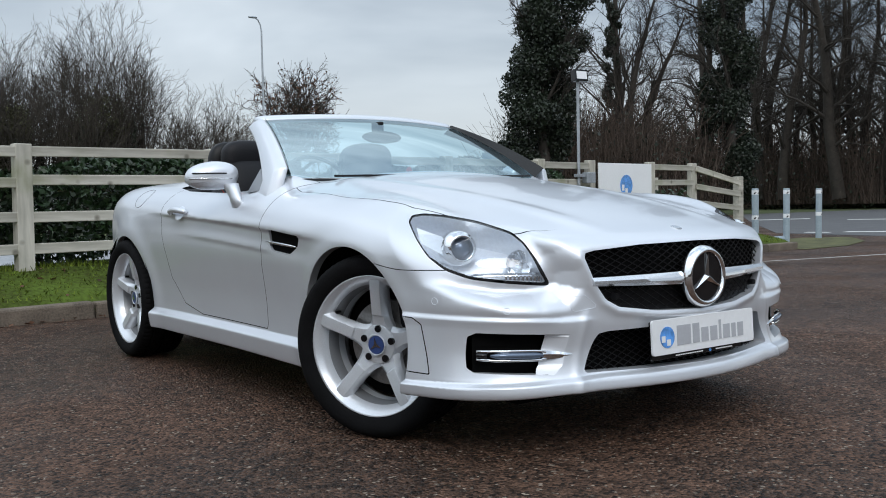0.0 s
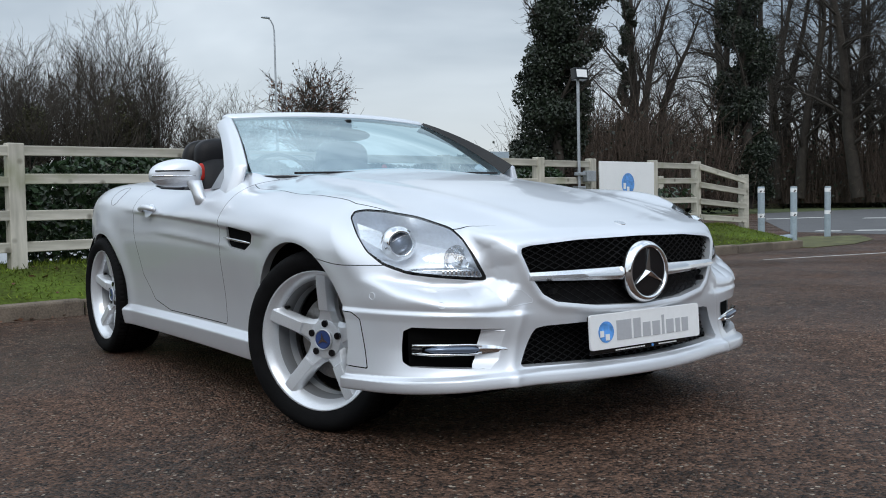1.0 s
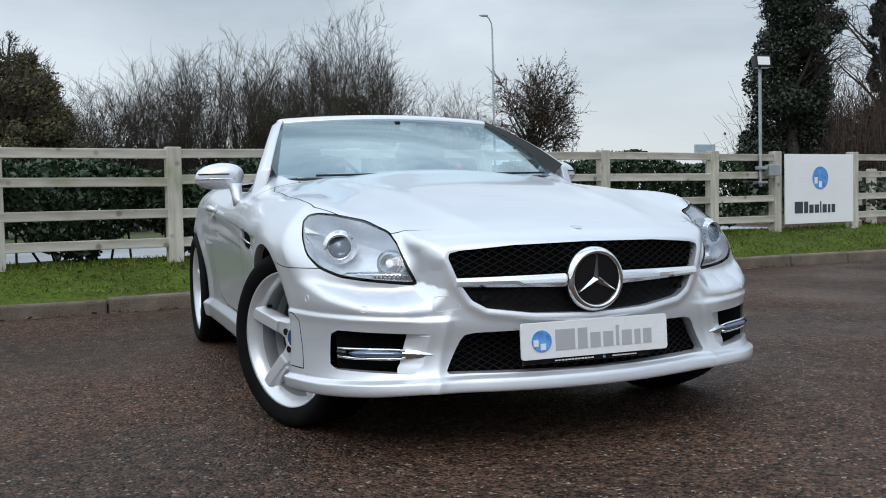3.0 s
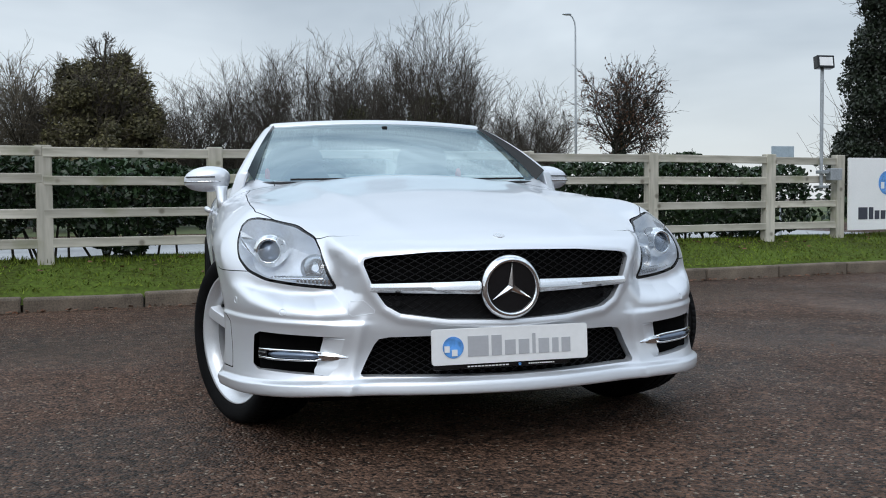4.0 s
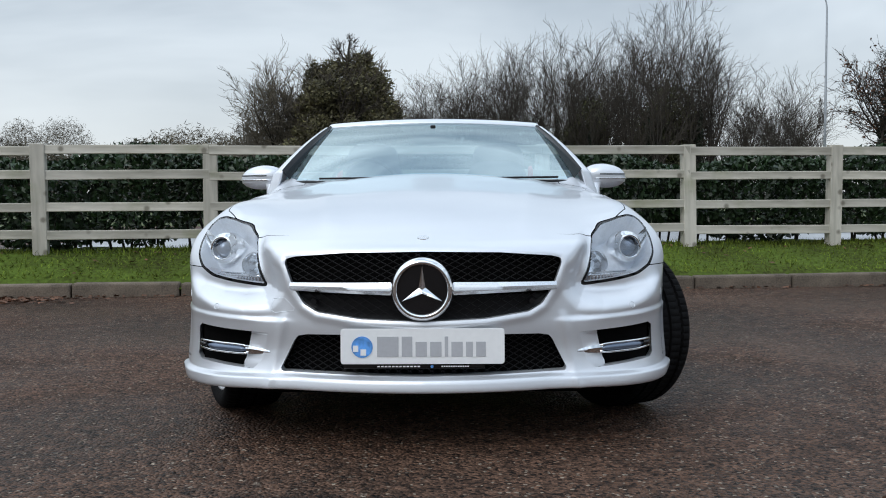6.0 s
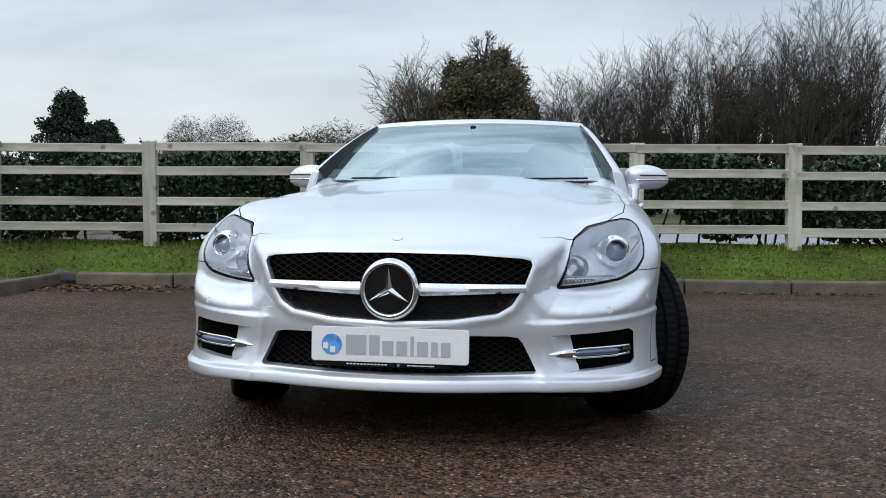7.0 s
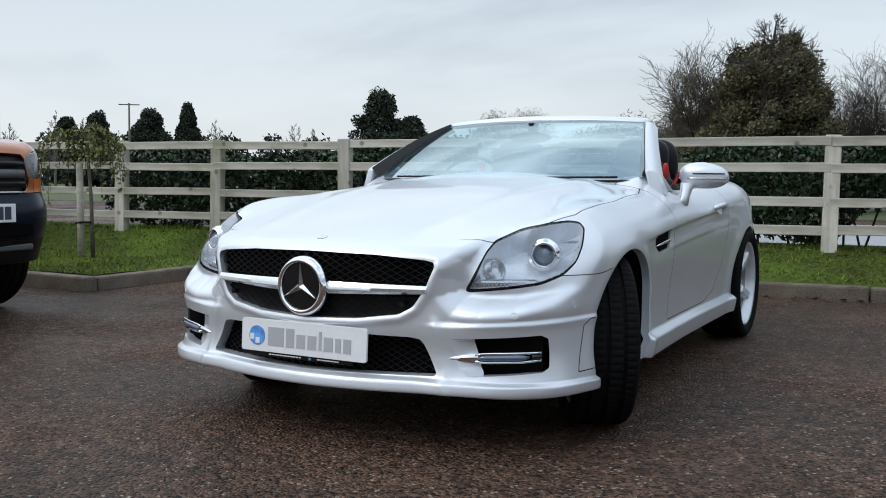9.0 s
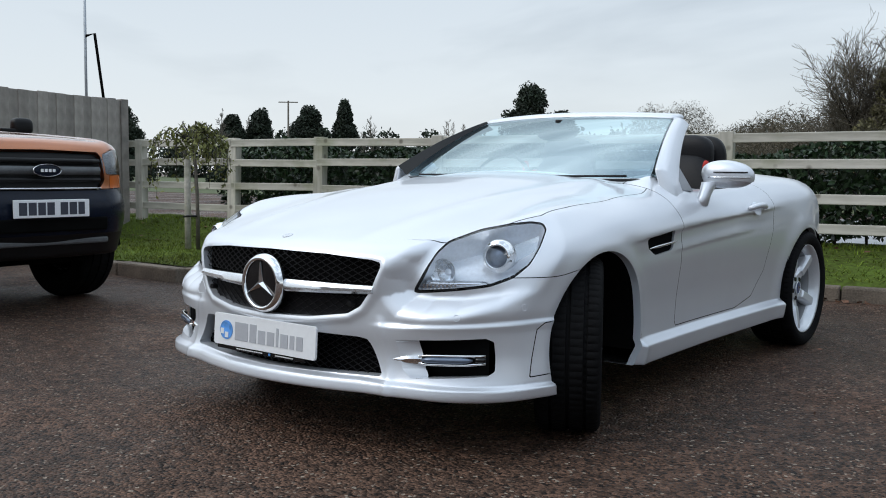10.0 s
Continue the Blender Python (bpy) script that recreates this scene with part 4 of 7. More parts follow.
for sx in (-1, 1):
    secs = []
    for i in range(15):
        x = 0.085 + i * (0.437 - 0.085) / 14
        t = i / 14
        zc, hh = 0.5455 + 0.003 * t, 0.021 - 0.008 * t
        y = float(nose_plan(x) + nose_lean(zc)) - 0.008
        secs.append([(sx * x, y + 0.02, zc + hh), (sx * x, y + 0.004, zc + hh), (sx * x, y - 0.006, zc + hh * 0.2), (sx * x, y - 0.007, zc - hh * 0.45), (sx * x, y + 0.002, zc - hh), (sx * x, y + 0.02, zc - hh)])
    V, F = sweep(None, secs)
    mesh_ob("grille_bar", V, F if sx > 0 else [f[::-1] for f in F], M["satin"], car, "satin chrome grille bar", smooth=True).data.set_sharp_from_angle(angle=radians(30))
    eye_x = 0.355
    part("parking_sensor", disc_bm(0.011, 0.02, 20, pose(sx * eye_x, float(nose_plan(eye_x)) + 0.004, 0.500, 90, 0, 0), 0.002), M["black"], car, "", True)


def emblem():
    m = pose(0, -0.790, 0.545, 90, 0, 0)
    ring_v, ring_f = lathe([(0.079, 0.004), (0.081, 0.012), (0.087, 0.016), (0.092, 0.013), (0.100, 0.002), (0.103, -0.012), (0.098, -0.03), (0.079, -0.02)], 64, True)
    turn = pose(0, 0, 0, 0, -90, 0)
    ring = mesh_ob("grille_emblem_ring", [m @ turn @ Vector(v) for v in ring_v], ring_f, M["chrome"], car, "round chrome ring on the grille")
    part("emblem_disc", disc_bm(0.081, 0.01, 48, m), M["gloss"], ring)
    V, F = [], []
    for k in range(3):
        a = radians(90 + 120 * k)
        tip = (0.081 * math.cos(a), 0.081 * math.sin(a), 0.006)
        lft = (0.0125 * math.cos(a + 1.047), 0.0125 * math.sin(a + 1.047), 0.006)
        rgt = (0.0125 * math.cos(a - 1.047), 0.0125 * math.sin(a - 1.047), 0.006)
        rid = (0.075 * math.cos(a), 0.075 * math.sin(a), 0.013)
        mid_ = (0, 0, 0.017)
        b = len(V)
        V += [m @ Vector(p) for p in (tip, lft, rgt, rid, mid_)]
        F += [(b, b + 3, b + 1), (b + 3, b + 4, b + 1), (b, b + 2, b + 3), (b + 3, b + 2, b + 4)]
    mesh_ob("three_arm_emblem", V, F, M["chrome"], ring, smooth=False)


emblem()


def bars_word(widths, height, low, gap, depth, mat, name, parent, m):
    """A row of plain bars, one for each letter: (width, tall?)."""
    x = 0.0
    for w, tall in widths:
        hh = height if tall else low
        ob = part(name, boxed((x, -depth, 0), (x + w, 0, hh), 0.0), mat, parent)
        ob.matrix_world = m @ ob.matrix_world
        x += w + gap
    return x


WORD = [(1.25, True), (0.62, True), (0.66, False), (0.66, False), (0.20, True), (0.66, False), (0.40, False), (0.56, False)]


def plate():
    m = pose(0, -0.788, 0.306, -3, 0, 0)
    rim_ = []
    for cx, cz, a0 in ((0.252, 0.103, 0), (-0.252, 0.103, 90), (-0.252, 0.010, 180), (0.252, 0.010, 270)):
        rim_ += [(cx + 0.010 * math.cos(radians(a0 + 18 * k)), cz + 0.010 * math.sin(radians(a0 + 18 * k))) for k in range(6)]
    bm = bmesh.new()
    front = [bm.verts.new((x, -0.005, z)) for x, z in rim_]
    back = [bm.verts.new((x, 0.004, z)) for x, z in rim_]
    bm.faces.new(front)
    bm.faces.new(back[::-1])
    for k in range(len(rim_)):
        bm.faces.new((front[k - 1], back[k - 1], back[k], front[k]))
    bmesh.ops.recalc_face_normals(bm, faces=bm.faces)
    pl = part("number_plate", bm, M["white"], car, "white plate with grey bars and a blue disc")
    bmod = pl.modifiers.new("round", "BEVEL")
    bmod.width, bmod.segments = 0.001, 2
    pl.matrix_world = m
    k = 0.0545
    bars_word([(w * k, t) for w, t in WORD], 0.064, 0.047, 0.0105, 0.0015, M["grey_ink"], "letter_bar", pl, m @ pose(-0.145, -0.0052, 0.024))
    disc = part("blue_disc", disc_bm(0.034, 0.002, 40, pose(-0.193, -0.006, 0.055, 90, 0, 0)), M["blue_ink"], pl)
    part("plate_mark", boxed((-0.222, -0.0085, 0.040), (-0.205, -0.0072, 0.060)), M["white"], pl)
    part("plate_mark", boxed((-0.198, -0.0085, 0.028), (-0.180, -0.0072, 0.048)), M["white"], pl)
    holder = part("plate_holder", boxed((-0.255, 0.004, -0.016), (0.20, 0.018, 0.108), 0.004), M["gloss"], car)
    holder.matrix_world = m
    for a, b in ((-0.145, -0.005), (0.06, 0.15)):
        n = 12
        for i in range(n):
            q = a + (b - a) * i / n
            ob = part("print_bar", boxed((q, 0.002, -0.0105), (q + (b - a) / n * 0.72, 0.004, -0.0065)), M["white"], holder)
            ob.matrix_world = m @ ob.matrix_world
    part("blue_dot", disc_bm(0.005, 0.003, 16, pose(0.03, 0.003, -0.0085, 90, 0, 0)), M["blue_ink"], holder)


plate()


def fog_units():
    for sx in (-1, 1):
        V, F = [], []
        xs = np.arange(0.49, 0.785, 0.02)
        for x in xs:
            for z in (0.25, 0.30, 0.35, 0.42):
                V.append((sx * x, float(nose_plan(x)) + 0.055, z))
        for i in range(len(xs) - 1):
            for j in range(3):
                q = (i * 4 + j, (i + 1) * 4 + j, (i + 1) * 4 + j + 1, i * 4 + j + 1)
                F.append(q if sx > 0 else q[::-1])
        mesh_ob("side_intake_back", V, F, M["under"], car)
        # daytime lamp: two chrome rails that close into a spear at the inner end, and a clear bar between them
        def place(x, dz, out=0.0):
            t = (x - 0.495) / 0.287
            return (sx * x, float(nose_plan(x)) - 0.004 + 0.010 * t + 0.4 * max(0.0, x - 0.71) * min(1.0, max(0.0, x - 0.71) / 0.05) - out, 0.3335 + 0.035 * (x - 0.65) + dz)

        secs = []
        for x, hh in ((0.508, 0.002), (0.525, 0.0065), (0.55, 0.0105), (0.575, 0.0135), (0.592, 0.0145), (0.598, 0.012)):
            secs.append([place(x, hh * 0.8, -0.03), place(x, hh), place(x, hh * 0.25, 0.004), place(x, -hh * 0.3, 0.001), place(x, -hh), place(x, -hh * 0.8, -0.03)])
        V, F = sweep(None, secs)
        lamp = mesh_ob("daytime_lamp", V, F if sx > 0 else [f[::-1] for f in F], M["chrome"], car, "slim chrome-framed daytime lamp")
        lamp.data.set_sharp_from_angle(angle=radians(30))
        for side_ in (1, -1):
            pts = [place(x, side_ * dz, 0.001) for x, dz in ((0.588, 0.010), (0.605, 0.0135), (0.63, 0.0145), (0.68, 0.0145), (0.73, 0.0145), (0.755, 0.013), (0.772, 0.0125))]
            mesh_ob("lamp_rail", *tube(pts, [0.004, 0.004, 0.0042, 0.0042, 0.0042, 0.0045, 0.0045], 8), M["chrome"], lamp)
        pts = [place(x, 0.0) for x in np.arange(0.594, 0.752, 0.015)]
        mesh_ob("lamp_bar", *tube(pts, [0.004, 0.009] + [0.0105] * (len(pts) - 4) + [0.009, 0.004], 10), M["eye_glass"], lamp)
        pts = [place(x, 0.0) for x in (0.75, 0.761, 0.772)]
        mesh_ob("lamp_end", *tube(pts, 0.009, 8), M["gloss"], lamp)


fog_units()


def headlamp_insides():
    P, N, T = LENS
    inner = P - N * 0.085
    for sx in (1, -1):
        s3 = np.array([sx, 1, 1])
        T2 = T if sx > 0 else T[:, ::-1]
        house = mesh_ob("headlamp", inner * s3, T2, M["lamp_grey"], car, "projector headlamp with grey bezel")
        # side walls between lens edge and housing
        edges = {}
        for a, b, c in T:
            for e in ((a, b), (b, c), (c, a)):
                edges[e] = edges.get(e, 0) + 1
        open_ = [e for e in edges if (e[1], e[0]) not in edges]
        V = np.concatenate([P - N * 0.004, inner]) * s3
        F = [(a, b, b + len(P), a + len(P)) for a, b in open_]
        mesh_ob("lamp_wall", V, F, M["lamp_grey"], house)
        c = Vector((sx * 0.722, -0.405, 0.658))
        ax = Vector((sx * 0.30, -1, 0.05)).normalized()
        m = onto(c, ax)
        turn = pose(0, 0, 0, 0, -90, 0)
        v, f = lathe([(0.034, -0.010), (0.035, 0.014), (0.039, 0.019), (0.044, 0.017), (0.046, 0.008), (0.052, 0.004), (0.056, -0.006), (0.058, -0.05)], 48)
        mesh_ob("projector_ring", [m @ turn @ Vector(p) for p in v], f, M["chrome"], house, "chrome projector ring")
        v, f = lathe([(0.0, 0.020), (0.012, 0.018), (0.024, 0.010), (0.035, -0.006)], 32)
        mesh_ob("projector_eye", [m @ turn @ Vector(p) for p in v], f, M["eye_glass"], house)
        q, n = snap(sx * 0.61, -0.55, 0.640)
        m2 = onto(q - n * 0.065, Vector((sx * 0.2, -1, 0.05)))
        v, f = lathe([(0.012, -0.01), (0.03, 0.004), (0.042, 0.028), (0.046, 0.030)], 28)
        mesh_ob("high_beam_bowl", [m2 @ turn @ Vector(p) for p in v], f, M["reflector"], house)
        for k in range(10):
            x = 0.545 + 0.012 * k
            q, n = snap(sx * x, -0.62 + 0.6 * (x - 0.53), 0.556 + 0.05 * (x - 0.54))
            ob = part("indicator_rib", boxed((-0.004, -0.010, -0.004), (0.004, 0.010, 0.004), 0.001), M["reflector"], house)
            ob.matrix_world = onto(q - n * 0.02, n)
        V, F = [], []
        for k in range(7):
            t = k / 6
            p = Vector((sx * (0.762 + 0.048 * t), -0.385 + 0.075 * t, 0.0))
            for z in (0.632 + 0.045 * t, 0.695 + 0.030 * t):
                V.append(p + Vector((0, 0.02 * (z > 0.69), z)))
        F = [(2 * k, 2 * k + 2, 2 * k + 3, 2 * k + 1) for k in range(6)]
        mesh_ob("side_reflector", V, F if sx > 0 else [f[::-1] for f in F], M["reflector"], house)
        pts = []
        for k in range(9):
            x = 0.56 + 0.028 * k
            q, n = snap(sx * x, -0.60 + 0.55 * max(0, x - 0.60), 0.568 + 0.05 * (x - 0.54))
            pts.append(q - n * 0.028)
        mesh_ob("lamp_shelf", *tube(pts, 0.011, 8), M["reflector"], house)


headlamp_insides()


# -- windscreen, pillars --
def screen_at(u, v):
    """A place on the windscreen: u across (-1 to 1), v from cowl to header."""
    a = Vector((0.715 * u, 0.615 + 0.18 * u * u, 0.915 + 0.004 * u * u))
    b = Vector((0.548 * u, 1.225 + 0.075 * u * u, 1.222 - 0.018 * u * u))
    p = a.lerp(b, v)
    return p + Vector((0, -0.022, 0.030)) * (4 * v * (1 - v)) * (1 - 0.5 * u * u)


def windscreen():
    nu, nv = 40, 16
    V = [screen_at(-1 + 2 * i / nu, j / nv) for i in range(nu + 1) for j in range(nv + 1)]
    F = [(i * (nv + 1) + j, (i + 1) * (nv + 1) + j, (i + 1) * (nv + 1) + j + 1, i * (nv + 1) + j + 1) for i in range(nu) for j in range(nv)]
    ws = mesh_ob("windscreen", V, F, M["screen"], car, "raked windscreen reflecting pale sky")
    ws.visible_shadow = False
    for sx in (-1, 1):
        # black band along the pillar, wide at the cowl
        V, F = [], []
        for j in range(17):
            v = j / 16
            wide = 0.030 * (1 - v) + 0.014
            for u, up_ in ((1 - wide, 0.002), (1.0, 0.012 + 0.036 * (1 - v))):
                V.append(screen_at(sx * u, v) + Vector((0, -up_, up_)))
        F = [(2 * j, 2 * j + 1, 2 * j + 3, 2 * j + 2) for j in range(16)]
        mesh_ob("screen_seal", V, F if sx > 0 else [f[::-1] for f in F], M["gloss"], ws)
        secs = []
        for j in range(-2, 13):
            v = j / 12
            sink = max(0, -j)
            p = screen_at(sx, max(v, 0.0)) + Vector((sx * 0.018 * sink, 0.004 * sink, -0.06 * sink)) + Vector((0, -0.036 * (1 - v), 0.036 * (1 - v)))
            w1, w2 = 0.042 + 0.008 * max(0, 1 - v) ** 2, 0.080 + 0.05 * (1 - v) ** 2
            o = Vector((sx * 1.0, 0.15, 0.0))
            bk = Vector((0, 1, -0.35))
            secs.append([p + Vector((sx * -0.004, -0.006, 0.006)), p + o * w1 * 0.55 + Vector((0, 0, 0.006)), p + o * w1 + bk * 0.02, p + o * w1 + bk * w2, p + o * w1 * 0.3 + bk * w2, p + bk * 0.02])
        top_ = secs[-1]
        V, F = sweep(None, secs)
        pil = mesh_ob("windscreen_pillar", V, F if sx < 0 else [f[::-1] for f in F], M["paint"], car, "silver painted windscreen pillar")
        pil.data.set_sharp_from_angle(angle=radians(50))
        sm = pil.modifiers.new("round", "BEVEL")
        sm.width, sm.segments, sm.limit_method, sm.angle_limit = 0.008, 3, "ANGLE", radians(35)
    secs = []
    for i in range(25):
        u = -1.035 + 2.07 * i / 24
        p = screen_at(u, 1.0)
        secs.append([p + Vector((0, -0.012, -0.006)), p + Vector((0, 0.004, 0.016)), p + Vector((0, 0.035, 0.027)), p + Vector((0, 0.085, 0.024)), p + Vector((0, 0.10, 0.008)), p + Vector((0, 0.09, -0.012)), p + Vector((0, 0.02, -0.012))])
    V, F = sweep(None, secs)
    hd = mesh_ob("windscreen_header", V, [f[::-1] for f in F], M["paint"], car, "silver windscreen top rail")
    sm = hd.modifiers.new("round", "SUBSURF")
    sm.levels = sm.render_levels = 2
    # cowl strip, wipers and rear-view mirror
    secs = []
    for i in range(21):
        u = -1 + 2 * i / 20
        p = screen_at(u, 0.0)
        secs.append([p + Vector((0, 0.03, -0.002)), p + Vector((0, -0.012, -0.004)), p + Vector((0, -0.03, -0.03)), p + Vector((0, 0.03, -0.04))])
    V, F = sweep(None, secs)
    mesh_ob("cowl_strip", V, F, M["black"], car)
    for a, b in ((-0.74, -0.36), (0.42, 0.84)):
        pts = [screen_at(a + (b - a) * k / 10, 0.004 + 0.006 * k / 10) + Vector((0, -0.020, 0.006)) for k in range(11)]
        mesh_ob("wiper", *tube(pts, 0.005, 6), M["black"], car)
    bm = bmesh.new()
    bmesh.ops.create_uvsphere(bm, u_segments=24, v_segments=12, radius=1.0, matrix=pose(0, 1.13, 1.128) @ Matrix.Diagonal((0.115, 0.020, 0.030, 1)))
    part("rear_view_mirror", bm, M["black"], car, "", True)
    part("mirror_foot", boxed((-0.014, 1.13, 1.135), (0.014, 1.205, 1.205), 0.006), M["black"], car)


windscreen()


# -- door mirrors, handles, side vents --
def superegg(c, r, e=2.6, nu=32, nv=20):
    V, F = [], []
    for i in range(nv + 1):
        b = math.pi * (i / nv - 0.5)
        for j in range(nu):
            a = 2 * math.pi * j / nu

            def pw(t):
                return math.copysign(abs(t) ** (2 / e), t)

            V.append((c[0] + r[0] * pw(math.cos(b)) * pw(math.cos(a)), c[1] + r[1] * pw(math.cos(b)) * pw(math.sin(a)), c[2] + r[2] * pw(math.sin(b))))
    F = [(i * nu + j, i * nu + (j + 1) % nu, (i + 1) * nu + (j + 1) % nu, (i + 1) * nu + j) for i in range(nv) for j in range(nu)]
    return V, F


def door_mirrors():
    for sx in (-1, 1):
        V, F = superegg((0, 0, 0), (0.110, 0.075, 0.062), 2.5)
        V = np.array(V)
        V[:, 2] += 0.16 * (V[:, 0] * -1) * (V[:, 2] > -0.03) * 0.5 - 0.06 * np.abs(V[:, 0]) * (V[:, 2] > 0)
        V[:, 1] = np.where(V[:, 1] > 0.03, 0.03 + (V[:, 1] - 0.03) * 0.25, V[:, 1]) + 0.25 * (V[:, 0] + 0.11) * 0.6
        upper = [f for f in F if np.mean(V[list(f), 2]) > -0.030]
        lower = [f for f in F if np.mean(V[list(f), 2]) <= -0.030]
        W = V * [sx, 1, 1] + [sx * 0.885, 1.12, 0.940]
        body_ = mesh_ob("door_mirror", W, upper if sx > 0 else [f[::-1] for f in upper], M["paint"], car, "silver door mirror with a dark slit")
        mesh_ob("mirror_base", W * 1.0, lower if sx > 0 else [f[::-1] for f in lower], M["lamp_grey"], body_)
        for dz, x0, x1 in ((0.008, -0.035, 0.100), (-0.014, -0.060, 0.108)):
            pts = []
            for k in range(9):
                x = x0 + (x1 - x0) * k / 8
                j = np.argmin((V[:, 0] - x) ** 2 * 3 + (V[:, 2] - dz) ** 2 * 3 + (V[:, 1] + 0.06) ** 2)
                y = -0.075 * (1 - min(1, abs(x / 0.113)) ** 2.5) ** (1 / 2.5) + 0.25 * (x + 0.11) * 0.6
                pts.append((sx * (x + 0.885), 1.12 + y - 0.001, 0.940 + dz))
            mesh_ob("mirror_slit", *tube(pts, 0.0032, 6), M["gloss"] if dz > 0 else M["chrome"], body_)
        secs = []
        for p, w, d in (((0.825, 1.085, 0.905), 0.035, 0.05), ((0.822, 1.06, 0.875), 0.028, 0.045), ((0.822, 1.035, 0.845), 0.024, 0.042), ((0.815, 1.01, 0.80), 0.028, 0.05)):
            secs.append([(sx * (p[0] + w * math.cos(a)), p[1] + d * math.sin(a), p[2]) for a in np.arange(0, 6.28, 0.5236)])
        V2, F2 = sweep(None, secs)
        mesh_ob("mirror_stalk", V2, F2, M["paint"], body_)


door_mirrors()


def side_trim():
    for sx in (-1, 1):
        # door handle in its dish
        q, n = snap(sx * 0.868, 1.585, 0.782)
        m = onto(q, n)
        bm = bmesh.new()
        bmesh.ops.create_uvsphere(bm, u_segments=24, v_segments=10, radius=1.0, matrix=m @ Matrix.Diagonal((0.052, 0.036, 0.003, 1)))
        part("handle_dish", bm, M["lamp_grey"], car, "", True)
        pts = [m @ Vector((x, 0.002 + 0.004 * math.cos(x * 20), z)) for x, z in ((-0.105, 0.004), (-0.085, 0.018), (-0.04, 0.027), (0.0, 0.029), (0.04, 0.027), (0.075, 0.018), (0.088, 0.004))]
        mesh_ob("door_handle", *tube(pts, [0.009, 0.013, 0.014, 0.014, 0.014, 0.013, 0.009], 10), M["paint"], car, "silver pull handle")
        # wing vent: black grating and a chrome blade
        V, F = [], []
        for y in (0.35, 0.45, 0.55, 0.63):
            for z in (0.605, 0.67, 0.72):
                q, n = snap(sx * 0.87, y, z)
                V.append(q - n * 0.022)
        F = [(i * 3 + j, (i + 1) * 3 + j, (i + 1) * 3 + j + 1, i * 3 + j + 1) for i in range(3) for j in range(2)]
        vent = mesh_ob("wing_vent", V, F, M["under"], car, "black side vent with chrome blade")
        for k in range(5):
            z = 0.640 + 0.0135 * k
            pts = [snap(sx * 0.87, y, z + 0.08 * (y - 0.5))[0] - snap(sx * 0.87, y, z)[1] * 0.012 for y in (0.40, 0.47, 0.54, 0.605)]
            mesh_ob("vent_slat", *tube(pts, 0.0022, 4), M["black"], vent)
        pts = [snap(sx * 0.87, y, 0.652 + 0.06 * (y - 0.45))[0] + snap(sx * 0.87, y, 0.66)[1] * 0.001 for y in (0.40, 0.46, 0.54, 0.62, 0.665)]
        mesh_ob("vent_blade", *tube(pts, [0.002, 0.006, 0.0065, 0.005, 0.002], 8), M["chrome"], vent, "chrome blade")
        for a, b, c in ((0.845, -0.42, 0.50), (0.702, -0.60, 0.472)):
            q, n = snap(sx * a, b, c)
            if a > 0.4:
                v, f = lathe([(0.0098, -0.0004), (0.0104, 0.0008), (0.0112, 0.0008), (0.0117, -0.0004)], 24)
                turn = pose(0, 0, 0, 0, -90, 0)
                mesh_ob("bumper_sensor", [onto(q, n) @ turn @ Vector(p) for p in v], f, M["lamp_grey"], car)
        # triangle at the foot of the pillar
        a, b, c = screen_at(sx, 0.30) + Vector((sx * 0.03, 0.11, -0.05)), Vector((sx * 0.775, 1.02, 0.862)), Vector((sx * 0.770, 0.86, 0.872))
        o = Vector((-sx * 0.02, 0, 0))
        V = [a, b, c, a + o, b + o, c + o]
        mesh_ob("quarter_trim", V, [(0, 1, 2), (5, 4, 3), (0, 3, 4, 1), (1, 4, 5, 2), (2, 5, 3, 0)], M["barrel"], car, smooth=False)
    q, n = snap(0.0, -0.67, 0.70)
    part("bonnet_badge", disc_bm(0.020, 0.003, 28, onto(q + n * 0.0005, n), 0.001), M["satin"], car, "", True)


side_trim()


def seams():
    """Thin shut lines of the towing-eye cover and the round fuel flap."""
    corners = [(-0.505, 0.511), (-0.458, 0.509), (-0.424, 0.478), (-0.426, 0.468), (-0.492, 0.459), (-0.503, 0.466)]
    loop = []
    for (a, c), (b, d) in zip(corners, corners[1:] + corners[:1]):
        loop += [(a + (b - a) * k / 6, c + (d - c) * k / 6) for k in range(6)]
    loop.append(loop[0])
    pts = [snap(x, float(nose_plan(abs(x))), z)[0] for x, z in loop]
    mesh_ob("towing_eye_seam", *tube(pts, 0.0010, 4), M["lamp_grey"], car)
    q, n = snap(-0.80, 2.22, 0.862)
    m = onto(q, n)
    pts = [snap(*(m @ Vector((0.078 * math.cos(a), 0.070 * math.sin(a), 0))))[0] for a in np.linspace(0, 2 * math.pi, 33)]
    mesh_ob("fuel_flap_seam", *tube(pts, 0.0013, 4), M["black"], car)


seams()


